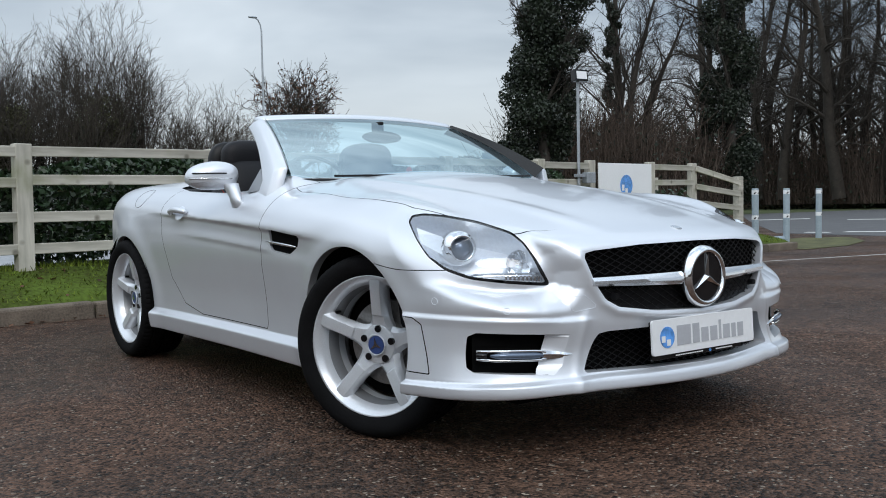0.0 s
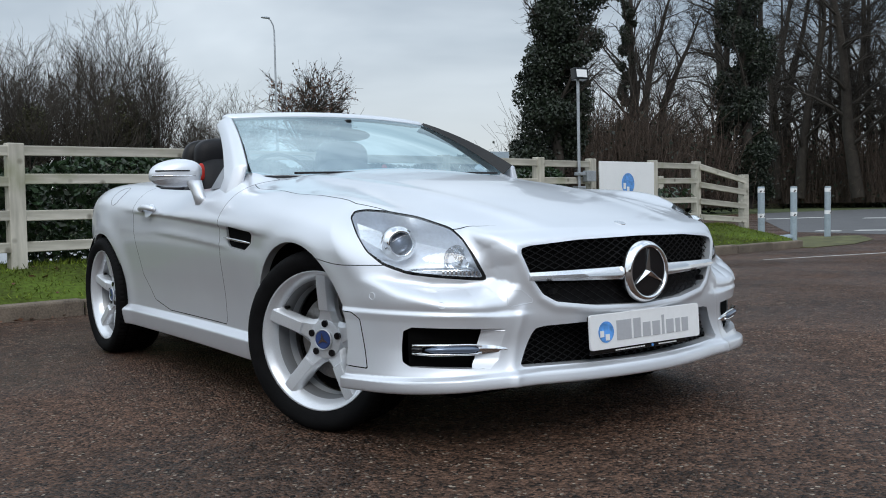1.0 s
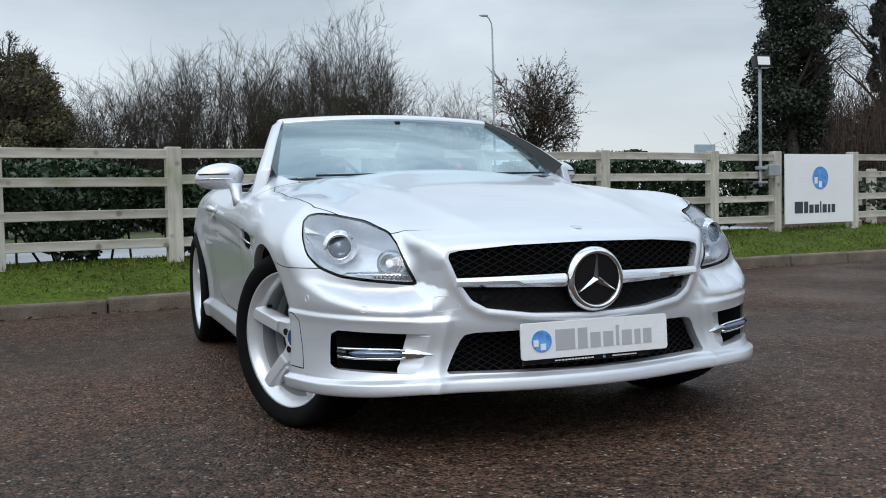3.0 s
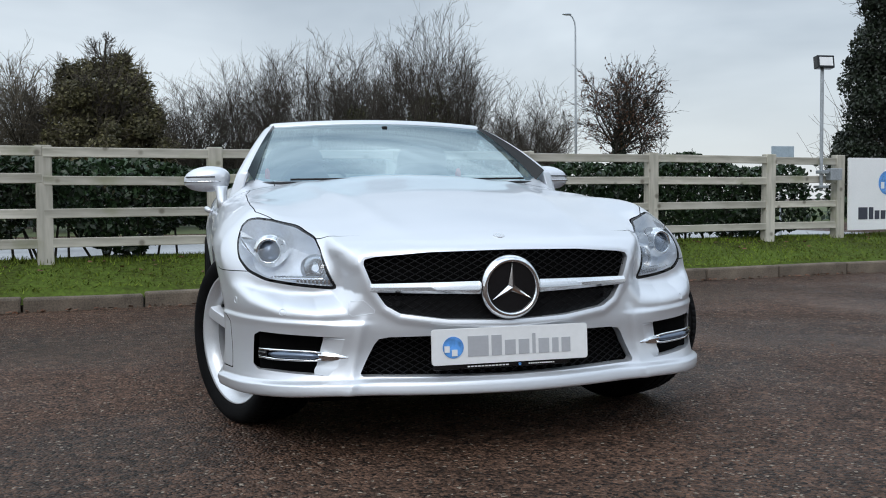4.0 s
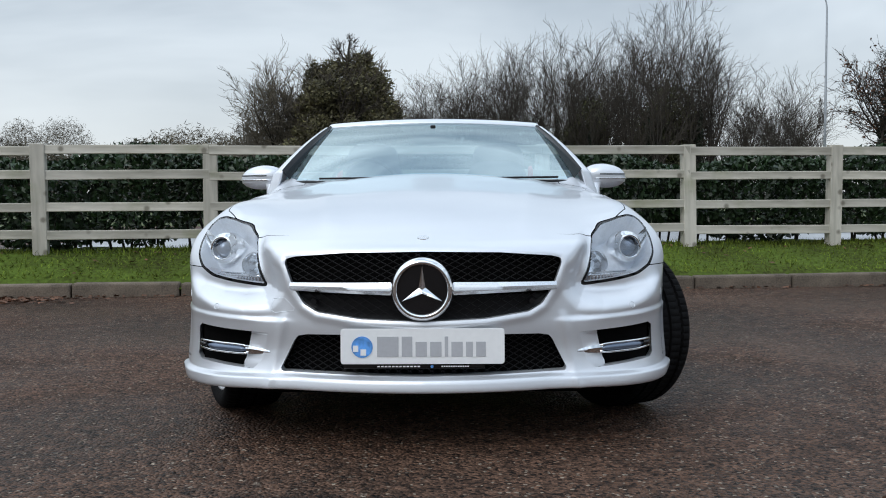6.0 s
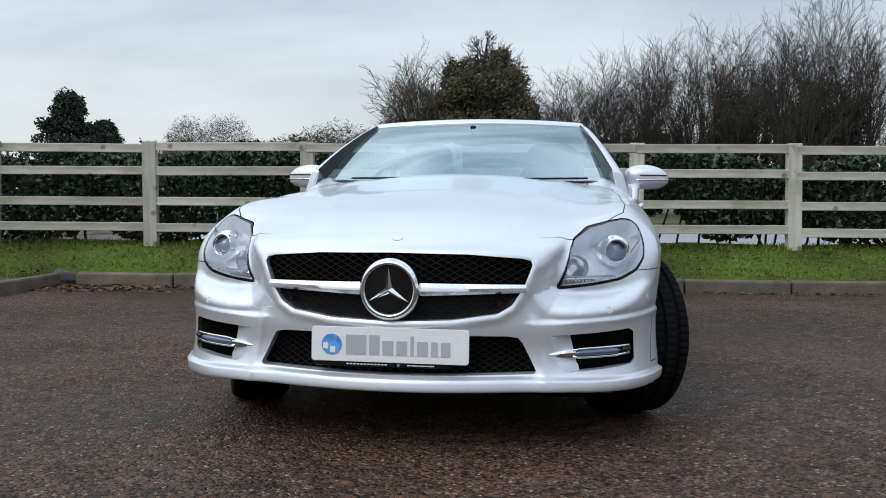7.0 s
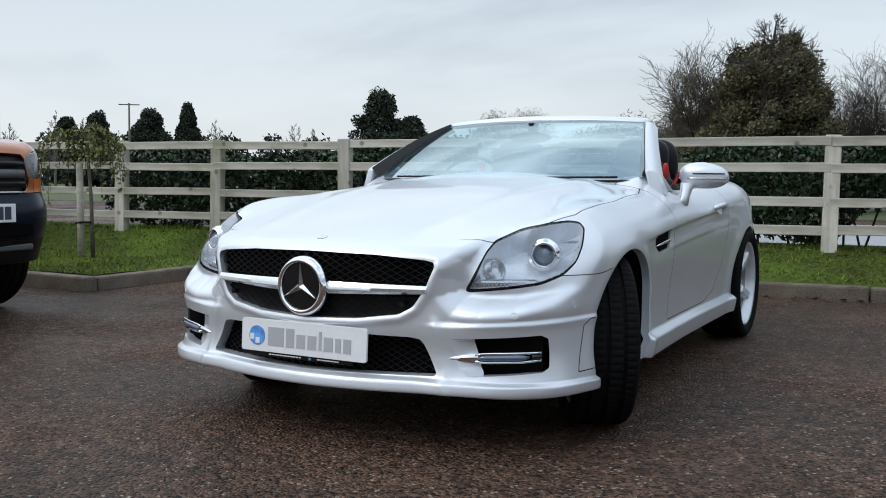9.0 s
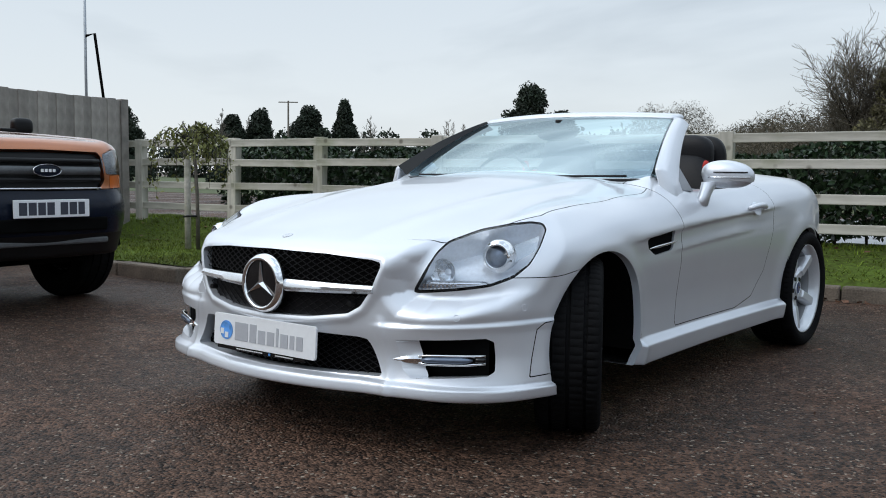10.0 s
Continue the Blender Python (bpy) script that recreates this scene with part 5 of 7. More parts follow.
# -- cabin --
def cabin():
    part("cabin_tub", boxed((-0.70, 0.74, 0.22), (0.70, 2.04, 0.42), 0.04), M["under"], car)
    for sx in (-1, 1):
        part("door_card", boxed((sx * 0.70 - 0.04, 0.76, 0.35), (sx * 0.70 + 0.05, 1.98, 0.835), 0.02), M["leather"], car)
    part("rear_bulkhead", boxed((-0.72, 1.93, 0.30), (0.72, 2.06, 0.90), 0.03), M["leather"], car)
    bm = bmesh.new()
    box(bm, (-0.70, 0.70, 0.60), (0.70, 1.06, 0.875), 0.06, None, 4)
    dash = part("dashboard", bm, M["leather"], car, "black padded dashboard", True)
    v, f = lathe([(0.175, 0.0), (0.185, 0.012), (0.195, 0.0), (0.185, -0.012)], 40, True)
    m = pose(-0.36, 1.14, 0.86, 0, 0, 0) @ pose(0, 0, 0, 0, 0, 90) @ pose(0, 0, 0, 0, 22, 0)
    sw = mesh_ob("steering_wheel", [m @ Vector(p) for p in v], f, M["leather"], car, "black leather steering wheel")
    part("wheel_hub", disc_bm(0.07, 0.05, 24, m @ pose(0, 0, 0, 0, 90, 0), 0.01), M["leather"], sw, "", True)
    part("wheel_spoke", boxed((-0.012, -0.18, -0.02), (0.012, 0.18, 0.02), 0.008, m), M["leather"], sw)
    for sx in (-1, 1):
        V, F = superegg((sx * 0.36, 1.70, 0.72), (0.245, 0.085, 0.34), 3.2)
        V = np.array(V)
        V[:, 1] += 0.30 * (V[:, 2] - 0.6)
        V[:, 0] = sx * 0.36 + (V[:, 0] - sx * 0.36) * np.where(V[:, 2] > 0.9, 0.80, 1.0)
        seat = mesh_ob("seat", V, F, M["leather"], car, "black leather sports seat with tall back")
        V, F = superegg((sx * 0.37, 1.845, 1.045), (0.150, 0.062, 0.105), 3.0)
        mesh_ob("headrest", V, F, M["leather"], seat)
        V, F = superegg((sx * 0.36, 1.42, 0.50), (0.25, 0.27, 0.10), 3.0)
        mesh_ob("seat_cushion", V, F, M["leather"], seat)
        V, F = superegg((sx * 0.40, 1.985, 1.01), (0.135, 0.05, 0.14), 2.8)
        mesh_ob("roll_hoop", V, F, M["black"], car, "black roll-over hoop")
        pts = [(sx * 0.60, 1.93, 0.93), (sx * 0.585, 1.85, 0.95), (sx * 0.57, 1.72, 0.86), (sx * 0.57, 1.62, 0.70), (sx * 0.58, 1.5, 0.50)]
        V, F = [], []
        for p in pts:
            V += [(p[0] - 0.004, p[1] - 0.024, p[2] + 0.01), (p[0] + 0.004, p[1] + 0.024, p[2] + 0.012)]
        F = [(2 * i, 2 * i + 1, 2 * i + 3, 2 * i + 2) for i in range(len(pts) - 1)]
        mesh_ob("seat_belt", V, F, M["belt"], car, "red seat belt")
    for sx in (-1, 1):
        V, F = superegg((sx * 0.548, 1.69, 0.965), (0.015, 0.024, 0.046), 2.6, 20, 12)
        mesh_ob("belt_guide", V, F, M["belt"], car, "red belt guide on the seat shoulder")
    V, F = superegg((0, 1.97, 0.985), (0.25, 0.012, 0.09), 6)
    wd = mesh_ob("wind_deflector", V, F, M["lens"], car)
    wd.visible_shadow = False
    # boot edge lip and tail lamps, seen past the flanks
    for sx in (-1, 1):
        q, n = snap(sx * 0.70, 3.0, 0.78)
        m = onto(q, n)
        bm = bmesh.new()
        bmesh.ops.create_uvsphere(bm, u_segments=20, v_segments=10, radius=1.0, matrix=m @ Matrix.Diagonal((0.12, 0.06, 0.012, 1)))
        part("tail_lamp", bm, material("red_lens", (0.35, 0.01, 0.01), 0.15, 0, 0.2), car, "", True)


cabin()

# ---- sign, lamps, bollards, road beyond ----


def slab(name, pts, z, mat, label, thick=0.02):
    """A flat polygon with a little thickness, laid on the ground."""
    bm = bmesh.new()
    vs = [bm.verts.new((x, y, z)) for x, y in pts]
    f = bm.faces.new(vs)
    ext = bmesh.ops.extrude_face_region(bm, geom=[f])
    bmesh.ops.translate(bm, vec=(0, 0, -thick), verts=[g for g in ext["geom"] if isinstance(g, bmesh.types.BMVert)])
    bmesh.ops.recalc_face_normals(bm, faces=bm.faces)
    return tagged(part(name, bm, mat), label, name.split("_")[0], kind="structure")


slab("road", [(14.8, 5.4), (17.5, 6.1), (60, 12), (60, 46), (48, 34), (24, 16), (15.5, 9.3)], 0.006, M["road"], "grey asphalt public road beyond the entrance")
M["line"] = material("worn_white_line", (0.62, 0.62, 0.60), 0.7, 0, 0.25, 4, 40)
for pts in ([(24.6, 16.3), (26.9, 15.6), (27.3, 15.9), (25.0, 16.6)], [(25.9, 13.7), (27.2, 11.6), (27.7, 11.8), (26.4, 13.9)], [(16.4, 8.3), (16.9, 7.5), (17.3, 7.6), (16.8, 8.4)], [(15.9, 8.9), (16.0, 8.4), (16.3, 8.5), (16.2, 9.0)], [(17.2, 7.2), (17.6, 6.6), (17.9, 6.7), (17.5, 7.3)], [(50.2, 33.0), (51.2, 26.5), (51.9, 26.6), (50.9, 33.1)]):
    slab("road_marking", pts, 0.012, M["line"], "worn white paint line on asphalt", 0.004)
slab("bay_marking", [(7.6, 4.22), (7.7, 4.18), (11.6, 3.40), (11.6, 3.46)], 0.004, M["line"], "faint white bay line on tarmac", 0.003)
M["concrete"] = material("pale_wet_concrete", (0.34, 0.35, 0.36), 0.45, 0, 0.3, 0.5, 12)
slab("lane", [(-7, 9.0), (14, 10.5), (14, 21), (-7, 19)], 0.006, M["concrete"], "pale wet concrete lane behind the hedge")
slab("field", [(-140, 22), (140, 24), (140, 160), (-140, 160)], 0.008, M["field"], "dull winter grass field")
M["moss"] = material("mossy_tarmac", (0.085, 0.085, 0.03), 0.9, 0, 0.6, 2.5, 30, bump=0.5)
slab("mossy_edge", [(10.2, 5.25), (11.5, 5.35), (13.0, 5.9), (14.3, 6.9), (13.6, 7.5), (11.6, 7.2), (10.2, 6.6)], 0.010, M["moss"], "mossy edge of tarmac by the bollards", 0.006)


# unseen wall behind the camera, added to darken low reflections in the bumper
tagged(part("unseen_wall", boxed((-46, -24.3, 0), (46, -24.0, 4.2), 0.02), material("added_dark_wall", (0.11, 0.085, 0.07), 0.9, 0, 0.3, 0.8, 12, bump=0.3)), "plain dark wall added out of view to darken the car's low reflections", "wall", kind="structure")


def verge():
    """Raised leaf-strewn bank along the far side of the road, under the wood."""
    V, F = [], []
    n = 40
    for i in range(n + 1):
        t = i / n
        x, y = 50.0 - 14 * max(0, t - 0.5), 8 + 44 * t
        for k, (dx, z) in enumerate(((0, 0.0), (0.7, 0.45), (2.2, 0.85), (14, 1.5))):
            V.append((x + dx + 1.0, y + 0.4 * dx, z + 0.06 * math.sin(7 * t * (k + 1) + k)))
    for i in range(n):
        for k in range(3):
            F.append((i * 4 + k, i * 4 + k + 1, (i + 1) * 4 + k + 1, (i + 1) * 4 + k))
    m = material("leaf_litter_bank", (0.085, 0.075, 0.035), 0.95, 0, 0.55, 0.8, 9, bump=0.6)
    tagged(mesh_ob("verge", V, F, m), "leaf-strewn grass bank along the road", "verge", kind="structure")


verge()


def bollard():
    thing = empty("bollard", "grey tubular bollard with black chevrons", "bollard", "bollards at the entrance")
    part("tube", disc_bm(0.055, 0.92, 24, pose(0, 0, 0.46), 0.0), M["steel_blue"], thing, "", True)
    part("cap", disc_bm(0.056, 0.02, 24, pose(0, 0, 0.925), 0.006), M["steel_blue"], thing, "", True)
    for z in (0.46, 0.87):
        v, f = lathe([(0.0562, z - 0.035), (0.0562, z + 0.035)], 24)
        band = mesh_ob("chevron_band", [(y, x_, a) for a, y, x_ in v], f, M["white"], thing)
        for k in (-1, 1):
            V = []
            for u, w in ((-0.5, 0.028), (0.0, 0.0), (-0.5, -0.028), (0.1, -0.028), (0.6, 0.0), (0.1, 0.028)):
                a = math.radians(-120) + k * 0.55 + u * 0.75
                V.append((0.0575 * math.cos(a), 0.0575 * math.sin(a), z + w))
            mesh_ob("chevron", V, [(0, 1, 4, 5), (1, 2, 3, 4)], M["gloss"], band, smooth=False)
    return thing


M["steel_blue"] = material("blue_grey_paint", (0.33, 0.40, 0.45), 0.45, 0.1, 0.12, 8, 40)
b0 = bollard()
b0.matrix_world = pose(10.9, 6.62, 0)
copy_thing(b0, pose(12.07, 6.81, 0, 0, 0.6, 20))
b2 = copy_thing(b0, pose(13.63, 7.16, 0.0, 0.5, 0, 60))
low = empty("fallen_bollard", "grey metal bollard lying on the ground", "bollard")
part("tube", disc_bm(0.055, 0.95, 20, pose(11.55, 6.75, 0.06, 0, 90, 12)), M["steel_blue"], low, "", True)
part("end_cap", disc_bm(0.056, 0.02, 20, pose(12.02, 6.85, 0.06, 0, 90, 12)), M["gloss"], low, "", True)


def end_fence():
    """The ramped last bay of the fence and a second run behind it."""
    thing = empty("ramped_fence_end", "pale timber rails sloping down to a short end post", "fence")
    part("post", boxed((10.37, 6.55, -0.1), (10.49, 6.67, 1.13), 0.008), M["wood"], thing)
    for z0, z1 in ((1.20, 0.98), (0.93, 0.80), (0.68, 0.58), (0.44, 0.36)):
        a, b = Vector((9.2, fence_y(9.2) - 0.07, z0)), Vector((10.44, 6.57, z1))
        d = b - a
        ob = part("rail", boxed((0, -0.019, 0), (d.length, 0.019, 0.085), 0.005), M["wood"], thing)
        ob.matrix_world = Matrix.Translation(a) @ d.to_track_quat("X", "Z").to_matrix().to_4x4()
    for x, y in ((9.9, 7.9), (11.2, 9.6)):
        part("post", boxed((x - 0.06, y - 0.05, 0), (x + 0.06, y + 0.05, 1.15), 0.008), M["wood"], thing)
    for z in (0.95, 0.62, 0.32):
        a, b = Vector((8.4, 6.6, z)), Vector((11.3, 9.7, z))
        d = b - a
        ob = part("rail", boxed((0, -0.019, 0), (d.length, 0.019, 0.085), 0.005), M["wood"], thing)
        ob.matrix_world = Matrix.Translation(a) @ d.to_track_quat("X", "Z").to_matrix().to_4x4()


end_fence()


def sign_board():
    thing = empty("sign_board", "white board with blue disc and dark bars on the fence", "sign")
    m = pose(6.68, fence_y(6.68) - 0.10, 0.42, 0, 0, 8)
    bd = part("board", boxed((0, -0.01, 0), (1.26, 0.01, 0.87), 0.003), M["white"], thing)
    bd.matrix_world = m
    k = 0.118
    bars_word([(w * k, t) for w, t in WORD], 0.145, 0.105, 0.022, 0.002, M["dark_ink"], "letter_bar", bd, m @ pose(0.16, -0.011, 0.13))
    part("blue_disc", disc_bm(0.145, 0.003, 48, pose(0.63, -0.0125, 0.57, 90, 0, 0)), M["blue_ink"], bd)
    part("disc_mark", boxed((0.52, -0.016, 0.50), (0.575, -0.0145, 0.58)), M["white"], bd)
    part("disc_mark", boxed((0.60, -0.016, 0.45), (0.655, -0.0145, 0.53)), M["white"], bd)


sign_board()


def flood_light():
    thing = empty("flood_light", "square LED floodlight on a slim galvanised pole", "lamp")
    x, y = 6.28, 6.05
    part("pole", disc_bm(0.020, 1.45, 12, pose(x, y, 1.62)), M["steel"], thing, "", True)
    part("bracket", boxed((x - 0.07, y - 0.05, 0.93), (x + 0.07, y + 0.05, 0.96), 0.004), M["steel"], thing)
    part("bracket", boxed((x - 0.04, y - 0.06, 1.10), (x + 0.06, y + 0.05, 1.14), 0.004), M["steel"], thing)
    hd = part("lamp_head", boxed((-0.11, -0.045, -0.075), (0.11, 0.045, 0.075), 0.008), M["gloss"], thing)
    hd.matrix_world = pose(x, y - 0.03, 2.40, -8, 0, -4)
    gl = part("lamp_glass", boxed((-0.085, -0.049, -0.05), (0.085, -0.0455, 0.05), 0.001), M["white"], hd)
    bx = part("junction_box", boxed((6.36, 5.98, 1.02), (6.52, 6.07, 1.16), 0.006), M["steel"], thing)


flood_light()


def lamp_column():
    thing = empty("street_lamp", "tall slim grey street lighting column", "lamp")
    x, y = 11.62, 25.8
    arc = [(x, y, 0), (x, y, 3.5), (x, y, 6.5)] + [(x - 0.22 * (1 - math.cos(a)) - 0.01 * a, y, 6.5 + 0.42 * math.sin(a)) for a in (0.5, 1.0, 1.4)]
    mesh_ob("column", *tube(arc, [0.055, 0.04, 0.027, 0.022, 0.022, 0.022], 8), M["steel"], thing)
    V, F = superegg((x - 0.30, y, 6.93), (0.16, 0.07, 0.035), 2.5, 16, 8)
    mesh_ob("lantern", V, F, M["steel"], thing)


lamp_column()
sb = empty("road_sign_back", "grey back of a road sign on a post", "sign")
part("plate", boxed((10.22, 12.80, 1.60), (10.72, 12.83, 1.84), 0.004), M["steel_blue"], sb)
part("post", disc_bm(0.03, 1.62, 10, pose(10.47, 12.86, 0.81)), M["steel"], sb)


def board_fence():
    thing = empty("close_board_fence", "tall weathered grey close-board timber fence", "fence")
    random.seed(11)
    a, b = Vector((-8.10, 3.98, 0)), Vector((-7.52, 1.98, 0))
    d = b - a
    n = 15
    ang = math.degrees(math.atan2(d.y, d.x))
    for i in range(n):
        p = a + d * (i / n)
        ob = part("board", boxed((0, -0.008, 0), (d.length / n + 0.012, 0.008, 1.70 + random.uniform(-0.006, 0.006)), 0.003), M["panel_wood"], thing)
        ob.matrix_world = pose(p.x, p.y, 0.11, 0, 0, ang) @ pose(0, 0.006 * (i % 2), 0, 0, 0, 2.0)
    for z in (0.35, 0.95, 1.55):
        ob = part("rail", boxed((0, -0.06, 0), (d.length, -0.02, 0.08), 0.004), M["panel_wood"], thing)
        ob.matrix_world = pose(a.x, a.y, z, 0, 0, ang)
    part("post", boxed((a.x - 0.05, a.y - 0.05, 0), (a.x + 0.05, a.y + 0.05, 1.82), 0.006), M["panel_wood"], thing)
    mast = empty("aerial_mast", "thin steel mast with a leaning stay", "mast")
    mesh_ob("pole", *tube([(-11.12, 5.32, 0), (-11.12, 5.32, 5.2)], 0.022, 8), M["steel"], mast)
    mesh_ob("stay", *tube([(-11.08, 5.30, 3.0), (-11.02, 5.42, 3.05), (-10.92, 5.50, 2.0)], 0.022, 8), M["under"], mast)
    part("bracket", boxed((-11.2, 5.2, 1.99), (-10.75, 5.6, 2.05), 0.004), M["under"], mast)


board_fence()


def pole_line():
    thing = empty("telegraph_pole", "distant timber pole with a cross arm", "pole")
    mesh_ob("pole", *tube([(-41.7, 37.6, 0), (-41.7, 37.6, 5.35)], [0.08, 0.05], 8), M["pale_bark"], thing)
    arm = boxed((-0.6, -0.03, 5.23), (0.6, 0.03, 5.29))
    ob = part("cross_arm", arm, M["pale_bark"], thing)
    ob.matrix_world = pose(-41.7, 37.6, 0, 0, 0, 40)


pole_line()

# ---- the pickup parked beside the grass: nose towards -y in its own frame ----
pickup = empty("pickup_truck", "orange pickup truck with dark grille and bumper", "car")
M["orange"] = material("copper_orange_paint", (0.42, 0.13, 0.035), 0.3, 0.45, 0.06, 3, 300, coat=1.0)
M["skid"] = material("dull_grey_plastic", (0.10, 0.105, 0.11), 0.45, 0, 0.2, 8, 80)
M["amber"] = material("amber_lens", (0.55, 0.12, 0.01), 0.2, 0, 0.1)
p_top = spline([-1.0, -0.93, -0.86, -0.7, -0.3, 0.3, 0.75, 1.0, 1.4, 4.4], [0.98, 1.06, 1.105, 1.135, 1.17, 1.205, 1.225, 1.21, 1.15, 1.12])
p_side = spline([0.3, 0.45, 0.6, 0.8, 1.0, 1.1, 1.3], [-0.05, -0.015, 0.0, 0.0, -0.015, -0.05, -0.16])
p_lean = spline([0.3, 0.45, 0.55, 0.72, 0.80, 0.95, 1.1, 1.25], [0.07, 0.02, -0.02, -0.035, 0.0, 0.01, 0.045, 0.12])


def truck(x, y, z):
    x = np.abs(x)
    a = z - (p_top(y) - 0.05 * x * x + 0.012 * np.exp(-(((x - 0.55) / 0.06) ** 2)))
    r = np.hypot(y, z - 0.38)
    b = x - 0.855 - 0.05 * ease((y + 0.6) / 0.5) - p_side(z) - 0.03 * np.exp(-(((r - 0.46) / 0.06) ** 2))
    c = -0.915 + 0.12 * x * x + 1.75 * np.clip(x - 0.42, 0, 1) ** 2 + p_lean(z) - y
    d = y - 4.35
    e = 0.42 - 0.05 * (y < -0.4) - z
    return smax(smax(a, smax(b, smax(c, d, 0.05), 0.20), 0.09), e, 0.03)


def truck_panel(name, mesh, mat, sides="both", label="", parent=None):
    return panel(name, mesh, mat, sides, label, parent or pickup)


def build_pickup():
    full = surface(truck, (-0.04, -1.02, 0.33), (1.02, 4.44, 1.28), 0.024)
    m, _ = cut(full, -full[0][:, 0])
    g = np.maximum(np.minimum(np.hypot(m[0][:, 1], m[0][:, 2] - 0.38), np.hypot(m[0][:, 1] - 3.22, m[0][:, 2] - 0.38)) - 0.435, 0.6 - m[0][:, 0])
    m, s_ = cut(m, -g)
    bed = np.maximum(np.maximum(m[0][:, 0] - 0.80, 2.75 - m[0][:, 1]), np.maximum(m[0][:, 1] - 4.25, 1.0 - m[0][:, 2]))
    m, _ = cut(m, -bed)
    lamp = outline([(0.47, 0.905), (0.45, 1.03), (0.56, 1.065), (0.95, 1.065), (0.99, 0.97), (0.93, 0.915), (0.70, 0.90)])
    lg = np.maximum(lamp(m[0][:, 0] + 0.12 * (m[0][:, 1] + 0.9), m[0][:, 2]), m[0][:, 1] + 0.50)
    lens, _ = cut(m, lg)
    m, _ = cut(m, -lg + 0.004)
    gr = np.maximum(outline([(-0.1, 0.80), (0.39, 0.80), (0.45, 0.86), (0.44, 1.0), (0.41, 1.045), (-0.1, 1.055)])(m[0][:, 0], m[0][:, 2]), m[0][:, 1] + 0.4)
    grille, _ = cut(m, gr)
    m, _ = cut(m, -gr + 0.002)
    bump = np.maximum(m[0][:, 2] - 0.795 - 0.02 * m[0][:, 0], m[0][:, 1] + 0.46)
    bumper, _ = cut(m, bump)
    m, _ = cut(m, -bump + 0.006)
    x, y, z = m[0].T
    am = np.maximum(np.maximum(0.50 - x, z - 0.895 - 0.03 * (x - 0.50)), y + 0.42)
    amber, _ = cut(m, am)
    m, _ = cut(m, -am + 0.003)
    x, y, z = bumper[0].T
    fg = np.maximum(np.abs(x - 0.765) - 0.035, np.abs(z - 0.615) - 0.045)
    fog, _ = cut(bumper, fg)
    bumper, _ = cut(bumper, -fg + 0.003)
    x, y, z = bumper[0].T
    cg = np.maximum(0.76 - x, z - 0.555)
    corner, _ = cut(bumper, cg)
    bumper, _ = cut(bumper, -cg + 0.003)
    truck_panel("indicator", amber, M["amber"], "each", "amber indicator lens")
    truck_panel("fog_lamp", fog, M["chrome"], "each")
    truck_panel("bumper_corner", corner, M["orange"], "each")
    lowb, _ = cut(bumper, bumper[0][:, 2] - 0.52)
    bumper, _ = cut(bumper, 0.52 - bumper[0][:, 2])
    hood = np.maximum(np.maximum(m[0][:, 0] - 0.80, m[0][:, 1] - 0.80), 1.0 - m[0][:, 2])
    bonnet, _ = cut(m, hood + 0.003)
    m, _ = cut(m, -hood + 0.003)
    truck_panel("bonnet", bonnet, M["orange"])
    truck_panel("body_side", m, M["orange"])
    P, N, T = grille
    truck_panel("grille", (P - N * 0.03, N, T), M["black"])
    truck_panel("bumper", bumper, M["navy_grey"], "both", "dark blue-grey bumper")
    truck_panel("lower_bumper", lowb, M["black"])
    truck_panel("headlamp", (lens[0] - lens[1] * 0.02, lens[1], lens[2]), M["reflector"], "each")
    for ob in truck_panel("headlamp_lens", lens, M["lens"], "each"):
        ob.visible_shadow = False
    # three grille bars, oval, plate, lamps, skid strip
    for z, h, mat in ((0.985, 0.016, M["black"]), (0.925, 0.026, M["skid"]), (0.865, 0.014, M["black"]), (0.812, 0.007, M["satin"])):
        secs = []
        for i in range(13):
            x = -0.41 + 0.82 * i / 12
            y = -0.915 + 0.12 * x * x + float(p_lean(z)) - 0.004
            secs.append([(x, y + 0.04, z + h), (x, y, z + h), (x, y - 0.008, z), (x, y, z - h), (x, y + 0.04, z - h)])
        V, F = sweep(None, secs)
        mesh_ob("grille_bar", V, F, mat, pickup)
    bm = bmesh.new()
    bmesh.ops.create_uvsphere(bm, u_segments=32, v_segments=12, radius=1.0, matrix=pose(0, -0.93, 0.925) @ Matrix.Diagonal((0.095, 0.014, 0.038, 1)))
    ov = part("badge_oval", bm, M["navy_grey"], pickup, "blue oval badge", True)
    v, f = lathe([(0.97, 0.0), (1.0, 0.006), (1.04, 0.0), (1.0, -0.006)], 40, True)
    mesh_ob("badge_rim", [(y * 0.095, -0.936 - a, z * 0.038 + 0.925) for a, y, z in v], f, M["chrome"], ov)
    for k in range(4):
        part("badge_bar", boxed((-0.05 + 0.027 * k, -0.947, 0.915), (-0.032 + 0.027 * k, -0.944, 0.934)), M["white"], ov)
    pl = part("number_plate", boxed((-0.26, -0.985, 0.635), (0.26, -0.975, 0.746), 0.004), M["white"], pickup, "white plate with dark bars")
    x = -0.225
    for k, w in enumerate((0.052, 0.052, 0.05, 0.05, 0.0, 0.052, 0.052, 0.045)):
        if w:
            part("plate_bar", boxed((x, -0.987, 0.652), (x + w, -0.9852, 0.729)), M["dark_ink"], pl)
            x += w + 0.011
        else:
            x += 0.030
    part("intake", boxed((-0.42, -0.955, 0.545), (0.42, -0.86, 0.628), 0.01), M["under"], pickup)
    part("skid_strip", boxed((-0.46, -0.905, 0.455), (0.46, -0.78, 0.495), 0.012), M["skid"], pickup, "dull silver skid strip")
